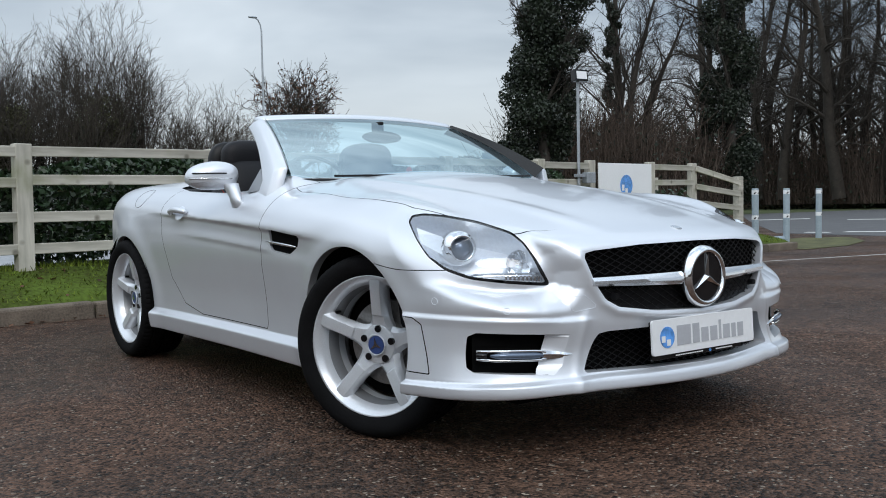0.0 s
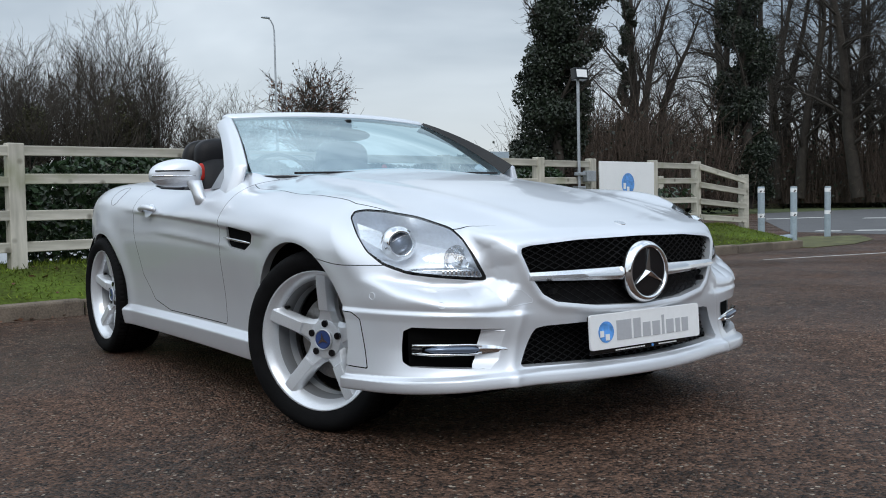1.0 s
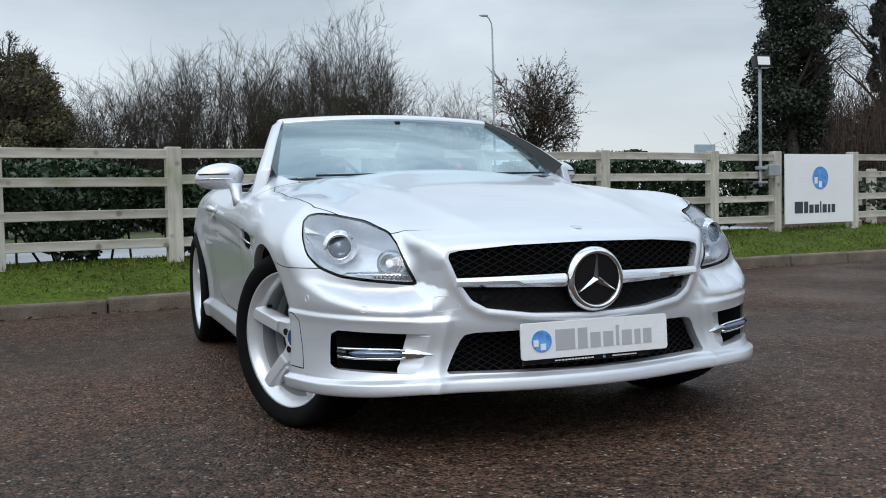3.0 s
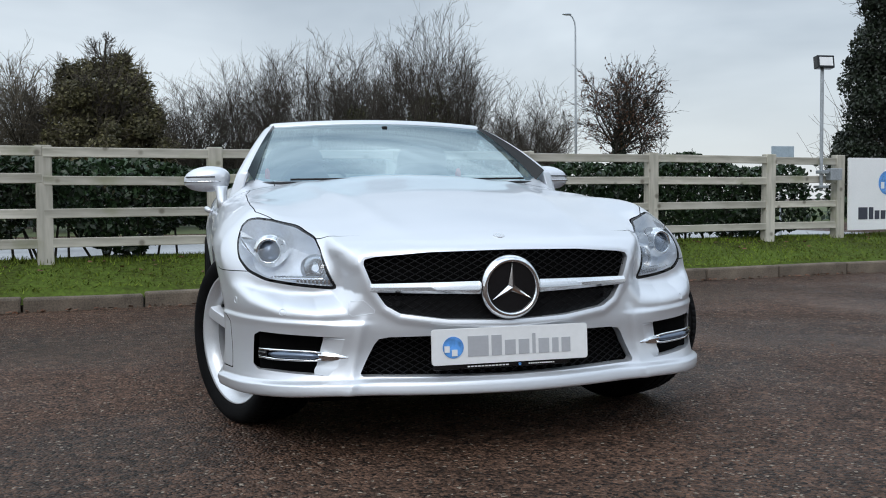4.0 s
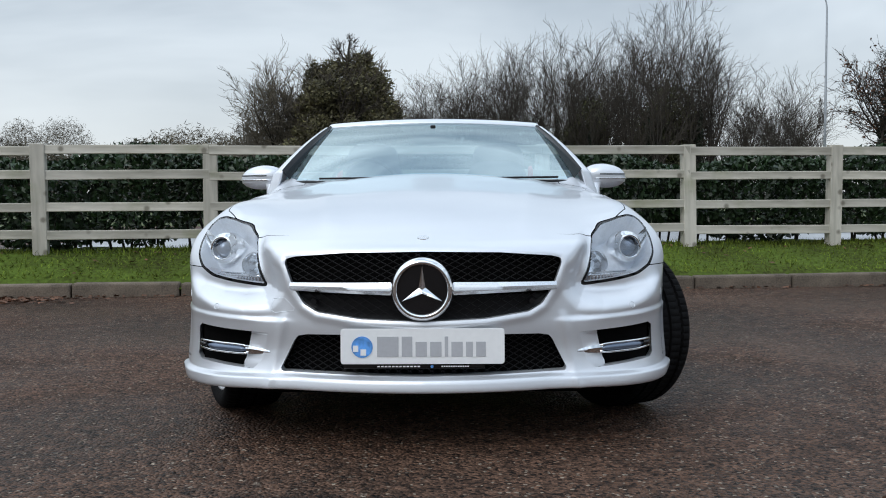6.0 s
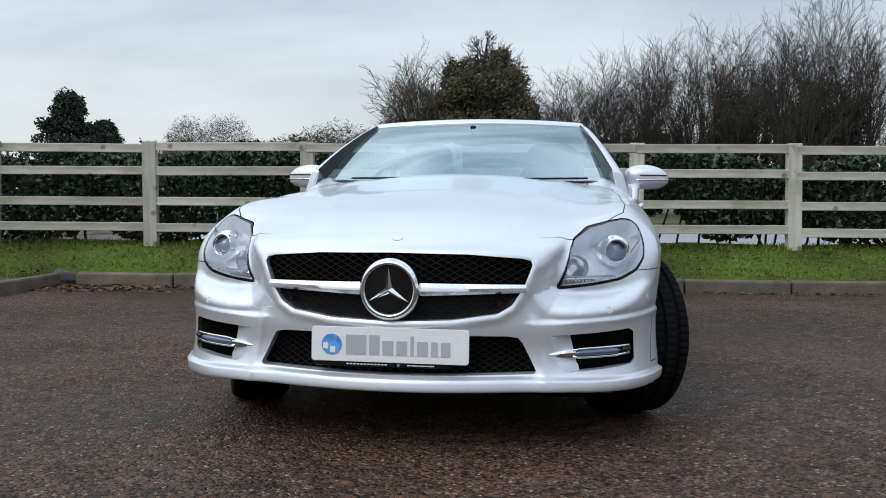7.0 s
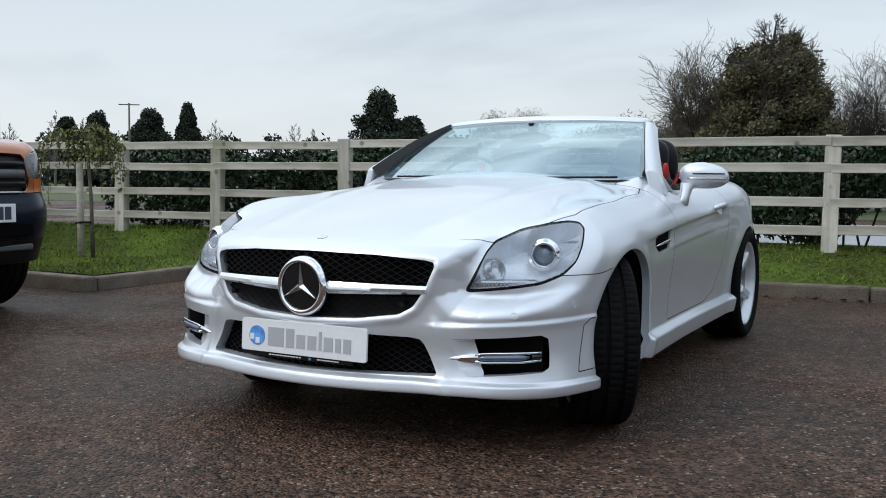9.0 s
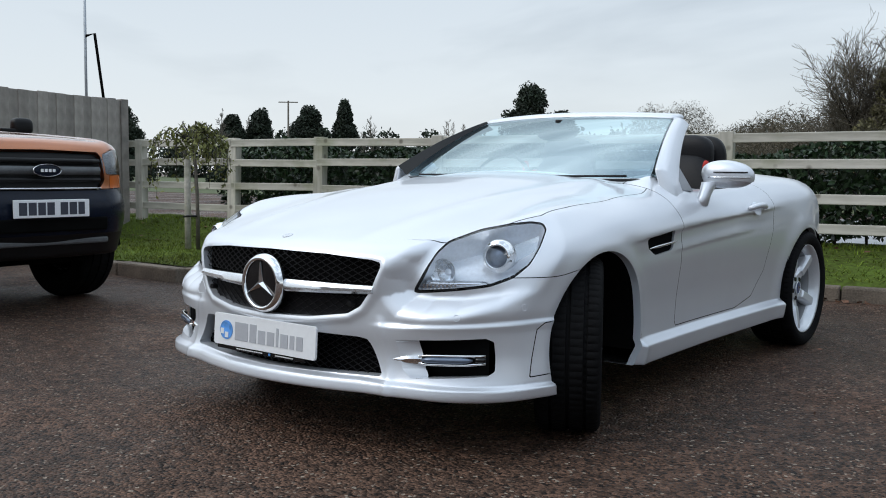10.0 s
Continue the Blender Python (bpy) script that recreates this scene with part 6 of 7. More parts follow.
    for sx in (-1, 1):
        V, F = superegg((sx * 1.03, 0.98, 1.28), (0.09, 0.05, 0.07), 3.2, 24, 14)
        mi = mesh_ob("door_mirror", V, F, M["black"], pickup)
        part("mirror_arm", boxed((sx * 0.90 - 0.07, 0.94, 1.22), (sx * 0.90 + 0.07, 1.0, 1.26), 0.01), M["black"], mi)
        for yc in (0.0, 3.22):
            # rims in black: the shade on the truck's wheels is put into their colour
            wh = wheel_parts(0.26, 0.385, 0.225, "black", "under")
            wh.parent = pickup
            wh.matrix_world = pose(sx * 0.78, yc, 0.385, 0, 0, 0 if sx > 0 else 180)
            V, F = [], []
            n = 16
            for i in range(n + 1):
                u = math.pi * i / n
                V += [(sx * 0.90, yc + 0.44 * math.cos(u), 0.385 + 0.44 * math.sin(u)), (sx * 0.5, yc + 0.44 * math.cos(u), 0.385 + 0.44 * math.sin(u))]
            F = [(2 * i, 2 * i + 1, 2 * i + 3, 2 * i + 2) for i in range(n)]
            mesh_ob("wheel_arch_liner", V, F, M["under"], pickup)
    part("underside", boxed((-0.60, -0.50, 0.30), (0.60, 4.2, 0.50), 0.02), M["under"], pickup)
    # cab: screen, roof, sides
    bm = bmesh.new()
    ring = [((0.74, 0.72), 1.22), ((0.60, 1.45), 1.74), ((0.58, 2.55), 1.76), ((0.72, 2.80), 1.14)]
    vs = [[bm.verts.new((sx * x, y, z)) for sx in (-1, 1)] for (x, y), z in ring]
    for i in range(3):
        bm.faces.new((vs[i][0], vs[i][1], vs[i + 1][1], vs[i + 1][0]))
    bm.faces.new([v[1] for v in vs][::-1])
    bm.faces.new([v[0] for v in vs])
    bm.faces.new((vs[3][0], vs[3][1], vs[0][1], vs[0][0]))
    bmesh.ops.recalc_face_normals(bm, faces=bm.faces)
    bmesh.ops.bevel(bm, geom=bm.edges[:], offset=0.05, segments=3, affect="EDGES")
    cab = part("cab", bm, M["orange"], pickup, "", True)
    V = [(-0.66, 0.755, 1.262), (0.66, 0.755, 1.262), (0.56, 1.40, 1.722), (-0.56, 1.40, 1.722)]
    up = Vector((0, -0.58, 0.81)) * 0.012
    mesh_ob("windscreen", [Vector(v) + up for v in V] + [Vector(v) - up * 0.2 for v in V], [(0, 1, 2, 3), (0, 4, 5, 1), (1, 5, 6, 2), (2, 6, 7, 3), (3, 7, 4, 0)], M["gloss"], cab, smooth=False)
    pickup.matrix_world = pose(-3.988, 0.075, 0, 0, 0, 94)


M["navy_grey"] = material("dark_blue_grey_plastic", (0.005, 0.009, 0.020), 0.22, 0, 0.2, 8, 80, spec=0.2)
build_pickup()

# ---- trees, hedge, grass ----


def leaf_cloud(P, size, seed, lengthen=1.5, droop=0.0):
    """One small folded leaf at each place, turned at random."""
    rng = np.random.default_rng(seed)
    n = len(P)
    a = rng.normal(size=(n, 3))
    a[:, 2] -= droop
    a /= np.linalg.norm(a, axis=1)[:, None]
    b = np.cross(a, rng.normal(size=(n, 3)))
    b /= np.linalg.norm(b, axis=1)[:, None] + 1e-9
    s = size * rng.uniform(0.6, 1.3, (n, 1))
    V = np.stack([P - a * s * lengthen / 2, P + b * s / 2, P + a * s * lengthen / 2, P - b * s / 2], 1).reshape(-1, 3)
    i = np.arange(n)[:, None] * 4
    F = np.concatenate([i + [0, 1, 2], i + [0, 2, 3]])
    return V, F


def in_blobs(blobs, n, seed, shell=0.5):
    """Places within a set of ellipsoids (x, y, z, rx, ry, rz), gathered towards their skins."""
    rng = np.random.default_rng(seed)
    B = np.array(blobs, float)
    w = (B[:, 3] * B[:, 4] * B[:, 5]) ** 0.67
    k = rng.choice(len(B), n, p=w / w.sum())
    d = rng.normal(size=(n, 3))
    d /= np.linalg.norm(d, axis=1)[:, None]
    r = rng.uniform(shell ** 3, 1, n) ** (1 / 3) * rng.uniform(0.85, 1.1, n)
    return B[k, :3] + d * r[:, None] * B[k, 3:]


def tubes(pts, r1, r2, sides):
    """Many tapered tubes at once: pts (n, m, 3), radii r1 to r2 (n)."""
    n, m, _ = pts.shape
    tan = np.gradient(pts, axis=1)
    tan /= np.linalg.norm(tan, axis=2, keepdims=True) + 1e-9
    a = np.cross(tan, [0.31, 0.53, 0.17])
    a /= np.linalg.norm(a, axis=2, keepdims=True) + 1e-9
    b = np.cross(tan, a)
    r = np.asarray(r1)[:, None] + (np.asarray(r2) - np.asarray(r1))[:, None] * np.linspace(0, 1, m)
    u = 2 * np.pi * np.arange(sides) / sides
    V = pts[:, :, None] + (a[:, :, None] * np.cos(u)[:, None] + b[:, :, None] * np.sin(u)[:, None]) * r[:, :, None, None]
    i, j, k = np.meshgrid(np.arange(n), np.arange(m - 1), np.arange(sides), indexing="ij")
    at = lambda jj, kk: (i * m + jj) * sides + kk % sides
    F = np.stack([at(j, k), at(j, k + 1), at(j + 1, k + 1), at(j + 1, k)], -1).reshape(-1, 4)
    return V.reshape(-1, 3), F


def grow(seed, height, r0, limbs=14, sub=6, twigs=5, tips=3, spread=0.9, up=0.35, bare=0.25, stems=1, wobble=0.10, tip_r=0.010, dome=False, slant=(0.45, 0.95)):
    """Skeleton of a leafless tree: trunk and limbs as one mesh, the fine twigs as another."""
    rng = np.random.default_rng(seed)

    def line(p, d, length, n, curl, rise):
        pts = [p]
        for _ in range(n):
            d = d + rng.normal(0, curl, d.shape) + [0, 0, rise]
            d /= np.linalg.norm(d, axis=1)[:, None]
            p = p + d * (length / n)[:, None]
            pts.append(p)
        return np.stack(pts, 1)

    def shoots(pts, k, t0, ang, t1=1.0):
        """k starts and directions along each line, and the line and place of each."""
        n, m, _ = pts.shape
        own = np.repeat(np.arange(n), k)
        t = t0 + (t1 - t0) * (np.tile(np.arange(k), n) + rng.random(n * k)) / k
        q = np.clip(t, 0, 0.985) * (m - 1)
        i = q.astype(int)
        A, B = pts[own, i], pts[own, i + 1]
        d = B - A
        d /= np.linalg.norm(d, axis=1)[:, None] + 1e-9
        o = np.cross(d, rng.normal(size=d.shape))
        o /= np.linalg.norm(o, axis=1)[:, None] + 1e-9
        w = rng.uniform(*ang, len(t))[:, None]
        return A + (B - A) * (q - i)[:, None], d * np.cos(w) + o * np.sin(w), own, t

    many = stems > 1
    base = rng.normal(0, 0.28, (stems, 3)) * [many, many, 0] - [0, 0, 0.1]
    d0 = np.concatenate([rng.normal(0, 0.04 + 0.14 * many, (stems, 2)), np.ones((stems, 1))], 1)
    tr = line(base, d0, height * (0.60 if dome else 1.0) * rng.uniform(0.85, 1.0, stems), 10, wobble * 0.45, 0.05)
    thick, thin = [tubes(tr, np.full(stems, r0), np.full(stems, r0 * 0.10), 7)], []
    p, d, own, t = shoots(tr, limbs, bare, slant)
    ln = height * spread * (rng.uniform(0.36, 0.52, len(t)) if dome else 0.44 * (1.12 - t) * rng.uniform(0.65, 1.2, len(t)))
    lm = line(p, d, ln, 7, wobble, up * 0.22)
    r = r0 * (1.05 - t) * (0.55 if dome else 0.36) + tip_r
    thick.append(tubes(lm, r, r * 0.25, 5))
    p, d, own, t = shoots(lm, sub, 0.12, (0.35, 0.85))
    l2 = ln[own] * rng.uniform(0.30, 0.60, len(t)) * (1.25 - 0.6 * t)
    sb = line(p, d, l2, 4, wobble * 1.2, up * 0.20)
    r2 = np.maximum(r[own] * 0.38 * (1.1 - t), tip_r * 1.2)
    thin.append(tubes(sb, r2, np.full(len(r2), tip_r), 4))
    p, d, own, t = shoots(sb, twigs, 0.10, (0.35, 0.85))
    l3 = l2[own] * rng.uniform(0.35, 0.70, len(t))
    tw = line(p, d, l3, 3, wobble * 1.3, up * 0.2)
    thin.append(tubes(tw, np.full(len(t), tip_r), np.full(len(t), tip_r * 0.6), 3))
    if tips:
        p, d, own, t = shoots(tw, tips, 0.15, (0.35, 0.8))
        ti = line(p, d, l3[own] * rng.uniform(0.3, 0.65, len(t)), 1, wobble, up * 0.2)
        thin.append(tubes(ti, np.full(len(t), tip_r * 0.75), np.full(len(t), tip_r * 0.5), 3))

    def joined(parts):
        V, F, b = [], [], 0
        for v, f in parts:
            V.append(v)
            F.append(f + b)
            b += len(v)
        return np.concatenate(V), np.concatenate(F)

    return joined(thick), joined(thin)


def bare_tree(name, label, m, bark, twig, group="", ivy=None, **kw):
    """A leafless tree with trunk and crown, and ivy on its trunk where it has some."""
    thing = empty(name, label, "tree", group)
    (tv, tf), (cv, cf) = grow(**kw)
    mesh_ob("trunk", tv, tf, bark, thing)
    mesh_ob("crown", cv, cf, twig, thing)
    if ivy:
        n, size, blobs = ivy
        V, F = leaf_cloud(in_blobs(blobs, n, kw["seed"]), size, kw["seed"] + 1)
        mesh_ob("ivy", V, F, M["ivy"], thing, "dark ivy climbing the trunk", smooth=False)
    thing.matrix_world = m
    return thing


def scaled(x, y, z, turn, k, kz=None):
    return pose(x, y, z, 0, 0, turn) @ Matrix.Diagonal((k, k, kz or k, 1))


# the row behind the hedge: slim upright trees, three grown and copied along a line
row = []
for i, (h, st) in enumerate(((8.2, 1), (7.4, 2), (8.6, 1))):
    row.append(bare_tree("bare_tree", "slim leafless tree in a winter row", pose(0, 0, 0), M["bark"], M["twig"], "bare trees behind the hedge", ivy=(1700, 0.075, [(0, 0, 1.7, 0.20, 0.20, 1.9), (0.05, 0, 3.0, 0.14, 0.14, 1.2)]), seed=20 + i, height=h, r0=0.105, limbs=14, sub=7, twigs=6, tips=2, spread=0.86, up=0.36, bare=0.18, stems=st, wobble=0.09, tip_r=0.0060, dome=True, slant=(0.15, 0.60)))
random.seed(8)
first = [True, True, True]
crown_top = spline([-2.2, 0.0, 2.0, 4.0, 6.0, 7.0, 8.5, 10.0, 10.8, 12.0, 13.6], [5.0, 6.0, 6.5, 6.8, 6.8, 7.7, 8.1, 7.0, 5.3, 5.6, 5.2])
for k, x in enumerate(np.arange(-2.2, 13.6, 0.62)):
    i = k % 3
    y = 32.6 + random.uniform(-2.2, 2.6)
    tall = float(crown_top(x)) / (8.2, 7.4, 8.6)[i] * random.uniform(0.86, 1.10) * (y + 3.6) / 36.2
    m = scaled(x * (y + 3.6) / 36.2 + random.uniform(-0.2, 0.2), y, -0.1, random.uniform(0, 360), 0.85, tall)
    if first[i]:
        row[i].matrix_world, first[i] = m, False
    else:
        copy_thing(row[i], m @ Matrix.Diagonal((*(1 / c for c in row[i].scale), 1)))
# denser, ivy-grown shrubs among the row
for x, y, w, h, n in ((7.9, 31.6, 1.25, 6.0, 11000), (9.0, 32.6, 0.9, 5.0, 6000), (5.0, 31.8, 0.85, 5.3, 8000), (5.6, 32.4, 0.5, 5.4, 4000), (2.1, 33.5, 0.25, 3.6, 1800), (0.3, 33.0, 0.28, 3.4, 1800), (-1.6, 31.5, 0.8, 2.8, 5000), (6.8, 30.9, 0.5, 3.6, 3600)):
    t = empty("ivy_clad_tree", "leafless tree thick with olive ivy", "tree", "ivy-grown trees in the row")
    (tv, tf), (cv, cf) = grow(int(abs(x) * 10), h * 1.12, 0.10, limbs=18, sub=6, twigs=5, tips=3, spread=0.9, up=0.3, bare=0.15, tip_r=0.007)
    mesh_ob("trunk", tv, tf, M["bark"], t)
    mesh_ob("crown", cv, cf, M["twig"], t)
    V, F = leaf_cloud(in_blobs([(0, 0, h * 0.30, w, w, h * 0.30), (0.2 * w, 0, h * 0.62, w * 0.8, w * 0.8, h * 0.22), (-0.4 * w, 0, h * 0.48, w * 0.7, w * 0.7, h * 0.2)], n, 5, 0.2), 0.075, 6)
    mesh_ob("ivy", V, F, M["olive"], t, smooth=False)
    t.matrix_world = pose(x, y, 0)

# the rounded ivy-smothered tree
def smothered():
    t = empty("smothered_tree", "broad rounded tree smothered in brown-green ivy", "tree")
    (tv, tf), (cv, cf) = grow(41, 7.4, 0.22, limbs=22, sub=7, twigs=6, tips=2, spread=1.0, up=0.4, bare=0.15, tip_r=0.007)
    mesh_ob("trunk", tv, tf, M["bark"], t)
    mesh_ob("crown", cv, cf, M["twig"], t)
    rng = np.random.default_rng(4)
    blobs = [(0.55, 0, 4.9, 1.25, 1.2, 1.25), (0.85, 0, 3.7, 1.25, 1.2, 1.5), (0.0, 0, 3.5, 1.35, 1.3, 1.5), (0.2, 0, 2.0, 1.9, 1.8, 1.5), (-1.6, 0, 1.7, 1.1, 1.1, 1.0), (1.5, 0, 1.7, 0.8, 0.9, 1.1)]
    for a, z in zip(rng.uniform(0, 6.28, 70), rng.uniform(0.8, 6.0, 70)):
        r_ = (1.75 if z < 3 else 1.45 * math.sqrt(max(0.05, 1 - ((z - 3) / 3.25) ** 2))) * rng.uniform(0.8, 1.12)
        blobs.append((0.30 + r_ * math.cos(a), r_ * math.sin(a), z, *(rng.uniform(0.25, 0.55, 3))))
    V, F = leaf_cloud(in_blobs(blobs, 56000, 9, 0.35), 0.070, 10, 1.9)
    mesh_ob("ivy", V, F, M["yew"], t, smooth=False)
    # dead twigs stand out all over the ivy
    start = in_blobs(blobs, 5200, 19, 0.75)
    way = rng.normal(0, 1, start.shape) + (start - [0.3, 0, 3.0]) * 0.5 + [0, 0, 0.5]
    way /= np.linalg.norm(way, axis=1)[:, None]
    tip = start + way * rng.uniform(0.15, 0.55, (len(start), 1))
    bend = (start + tip) / 2 + rng.normal(0, 0.05, start.shape)
    V, F = tubes(np.stack([start, bend, tip], 1), np.full(len(start), 0.010), np.full(len(start), 0.005), 3)
    mesh_ob("dead_twig_mass", V, F, M["brush_pale"], t)
    t.matrix_world = pose(-3.63, 27.0, 0.0) @ Matrix.Diagonal((1.0, 0.95, 0.88, 1))
    side = bare_tree("bare_tree", "pale spreading leafless shrub beside the ivy tree", pose(-6.1, 32.3, 0), M["pale_bark"], M["pale_bark"], seed=44, height=5.0, r0=0.09, limbs=16, sub=6, twigs=6, tips=3, spread=1.0, up=0.5, bare=0.05, stems=3, tip_r=0.006)


smothered()
bare_tree("bare_tree", "brown twiggy leafless tree beside the ivy tree", pose(-4.9, 28.6, 0), M["bark"], M["brush_pale"], seed=47, height=5.2, r0=0.10, limbs=18, sub=8, twigs=6, tips=3, spread=0.9, up=0.25, bare=0.2, stems=2, tip_r=0.008, dome=True, slant=(0.3, 1.0))
bare_tree("bare_tree", "pale spreading leafless shrub beside the ivy tree", pose(-7.3, 32.0, 0), M["pale_bark"], M["pale_bark"], seed=46, height=4.2, r0=0.08, limbs=16, sub=6, twigs=6, tips=3, spread=1.1, up=0.4, bare=0.05, stems=3, tip_r=0.0065)
bare_tree("oak_tree", "gnarled leafless oak with a few clinging leaves", scaled(18.1, 36.1, 0, 30, 0.97, 0.97), M["bark"], M["bark"], seed=57, height=8.0, r0=0.34, limbs=16, sub=11, twigs=7, tips=3, spread=0.80, up=0.16, bare=0.56, wobble=0.20, tip_r=0.0100, dome=True, slant=(0.2, 1.05), ivy=(1500, 0.12, [(0, 0, 1.6, 0.55, 0.55, 1.7), (0.1, 0, 3.2, 0.35, 0.35, 1.2)]))
oak_leaves = grow(57, 8.0, 0.34, limbs=16, sub=11, twigs=7, tips=3, spread=0.80, up=0.16, bare=0.56, wobble=0.20, tip_r=0.0100, dome=True, slant=(0.2, 1.05))[1][0]
rl = random.Random(3)
pts_ = np.array([oak_leaves[k] for k in rl.sample(range(len(oak_leaves)), 2600)])
V, F = leaf_cloud(pts_, 0.085, 13)
ob = mesh_ob("clinging_leaves", V, F, M["dead_leaf"], bpy.data.objects["oak_tree"], smooth=False)
for x, y, h, s in ((14.6, 36, 5.2, 61), (20.6, 37.5, 4.6, 62), (21.9, 37, 3.6, 63)):
    bare_tree("bare_tree", "thin leafless sapling near the oak", pose(x, y, 0), M["twig"], M["twig"], "saplings by the oak", seed=s, height=h, r0=0.05, limbs=12, sub=5, twigs=4, tips=2, spread=0.7, up=0.7, bare=0.1, stems=2, tip_r=0.006)

# ---- the wood across the road ----
def ivy_column(x, y, h, w, n, seed, label, lean=0.0):
    t = empty("ivy_tree", label, "tree", "ivy-clad trees of the wood")
    (tv, tf), (cv, cf) = grow(seed, h * 1.15, 0.30, limbs=20, sub=5, twigs=4, tips=2, spread=0.6, up=0.2, bare=0.25, tip_r=0.010)
    mesh_ob("trunk", tv, tf, M["bark"], t)
    mesh_ob("crown", cv, cf, M["bark"], t)
    rng = np.random.default_rng(seed)
    blobs = []
    for k in range(30):
        z = h * (0.05 + 0.95 * k / 30)
        a = rng.uniform(0, 6.28)
        blobs.append((0.55 * w * math.cos(a) + lean * (k / 30 - 0.35), 0.55 * w * math.sin(a) - lean * (k / 30 - 0.35), z, *(w * rng.uniform(0.35, 0.75, 3))))
    V, F = leaf_cloud(in_blobs(blobs, n, seed, 0.35), 0.082, seed + 1, 1.7)
    mesh_ob("ivy", V, F, M["ivy"], t, smooth=False)
    t.matrix_world = pose(x, y, 0.3)
    return t


ivy_column(23.35, 25.05, 11.5, 1.5, 62000, 71, "tall tree wholly clad in dark ivy", 1.5)
ivy_column(35.0, 24.8, 14.0, 1.35, 46000, 72, "tall trunk clad in dark ivy")
ivy_column(31.8, 29.2, 13.0, 0.5, 11000, 73, "slender trunk with dark ivy")
wood = []
for i, (h, r0, sp) in enumerate(((18, 0.30, 0.55), (16, 0.24, 0.65), (19, 0.36, 0.5))):
    wood.append(bare_tree("woodland_tree", "tall dark leafless woodland tree", pose(0, 0, 0), M["bark"], M["bark"], "trees of the wood", seed=80 + i, height=h, r0=r0, limbs=24, sub=7, twigs=6, tips=2, spread=sp, up=0.10, bare=0.14, wobble=0.14, tip_r=0.010, slant=(0.7, 1.25)))
random.seed(21)
spots = [(45.8, 29.2), (50.1, 29.9), (45.7, 25.6), (49.7, 26.6), (48.5, 24.8), (50.0, 33.7), (47, 36), (52, 23), (44.5, 33.5), (53, 31), (50.5, 20.5), (49, 17), (55, 26), (52, 38), (56, 20), (46.5, 31), (54, 35), (57, 29), (51.5, 28.2), (47.2, 22.0), (51.0, 25.0), (48.8, 28.0), (53.5, 27.5), (46.4, 19.6), (54.5, 22.0), (52.2, 32.5), (47.8, 33.0), (56.5, 32.0), (50.8, 22.6), (53.0, 18.0), (48.0, 20.8)]
for k, (x, y) in enumerate(spots):
    m = scaled(x, y, 0.7, random.uniform(0, 360), random.uniform(0.85, 1.15), random.uniform(0.9, 1.1))
    if k < 3:
        wood[k].matrix_world = m
    else:
        copy_thing(wood[k % 3], m)
bare_tree("spreading_tree", "broad leafless tree with arching tangled limbs", scaled(30.9, 27.3, 0.2, 10, 1.0), M["bark"], M["bark"], seed=90, height=11.5, r0=0.30, limbs=22, sub=8, twigs=6, tips=3, spread=0.95, up=0.10, bare=0.12, wobble=0.17, stems=2, tip_r=0.007)
bare_tree("spreading_tree", "broad leafless tree with arching tangled limbs", scaled(28.6, 29.5, 0.2, 100, 1.0), M["bark"], M["bark"], seed=91, height=9.5, r0=0.22, limbs=22, sub=8, twigs=6, tips=3, spread=1.0, up=0.10, bare=0.10, wobble=0.17, tip_r=0.007)


def undergrowth():
    """Russet thicket of fine stems and dead leaves under the wood."""
    rng = np.random.default_rng(6)
    near = [(x, y, h) for x, y, h in zip(rng.uniform(26.0, 34.5, 110), rng.uniform(25, 31, 110), rng.uniform(2.2, 6.0, 110))]
    spots_ = near + [(x, y, h) for x, y, h in zip(rng.uniform(46.5, 57, 190), rng.uniform(14, 40, 190), rng.uniform(2.0, 6.5, 190))]
    spots_ += [(x, y, h) for x, y, h in zip(rng.uniform(35, 46, 90), rng.uniform(32, 42, 90), rng.uniform(2.0, 5.5, 90))]
    S = np.repeat(np.array(spots_), 95, 0)
    k = len(S)
    h = S[:, 2:3]
    lean_ = rng.normal(0, 0.42, (k, 2))
    p0 = np.concatenate([S[:, :2] + rng.normal(0, 0.6, (k, 2)), np.full((k, 1), 0.3)], 1)
    p1 = p0 + np.concatenate([lean_ * h * 0.20, h * 0.62 * rng.uniform(0.3, 1.2, (k, 1))], 1)
    p2 = p1 + np.concatenate([lean_ * h * 0.22 + rng.normal(0, 0.25, (k, 2)), h * rng.uniform(-0.15, 0.38, (k, 1))], 1)
    V, F = tubes(np.stack([p0, p1, p2], 1), rng.uniform(0.010, 0.018, k), np.full(k, 0.007), 3)
    ob = mesh_ob("thicket", V, F, M["brush"], None)
    tagged(ob, "russet leafless bramble thicket under the trees", "thicket", kind="stuff")
    P = np.concatenate([np.array([(x, y, 0.4 + h * 0.3)]) + rng.normal(0, 1, (70, 3)) * [0.9, 0.9, h * 0.25] for x, y, h in spots_])
    P[:, 2] = np.abs(P[:, 2])
    V, F = leaf_cloud(P, 0.13, 7)
    tagged(mesh_ob("thicket_leaves", V, F, M["ivy"], None, smooth=False), "dark evergreen leaves in the thicket", "leaves", kind="stuff")


undergrowth()

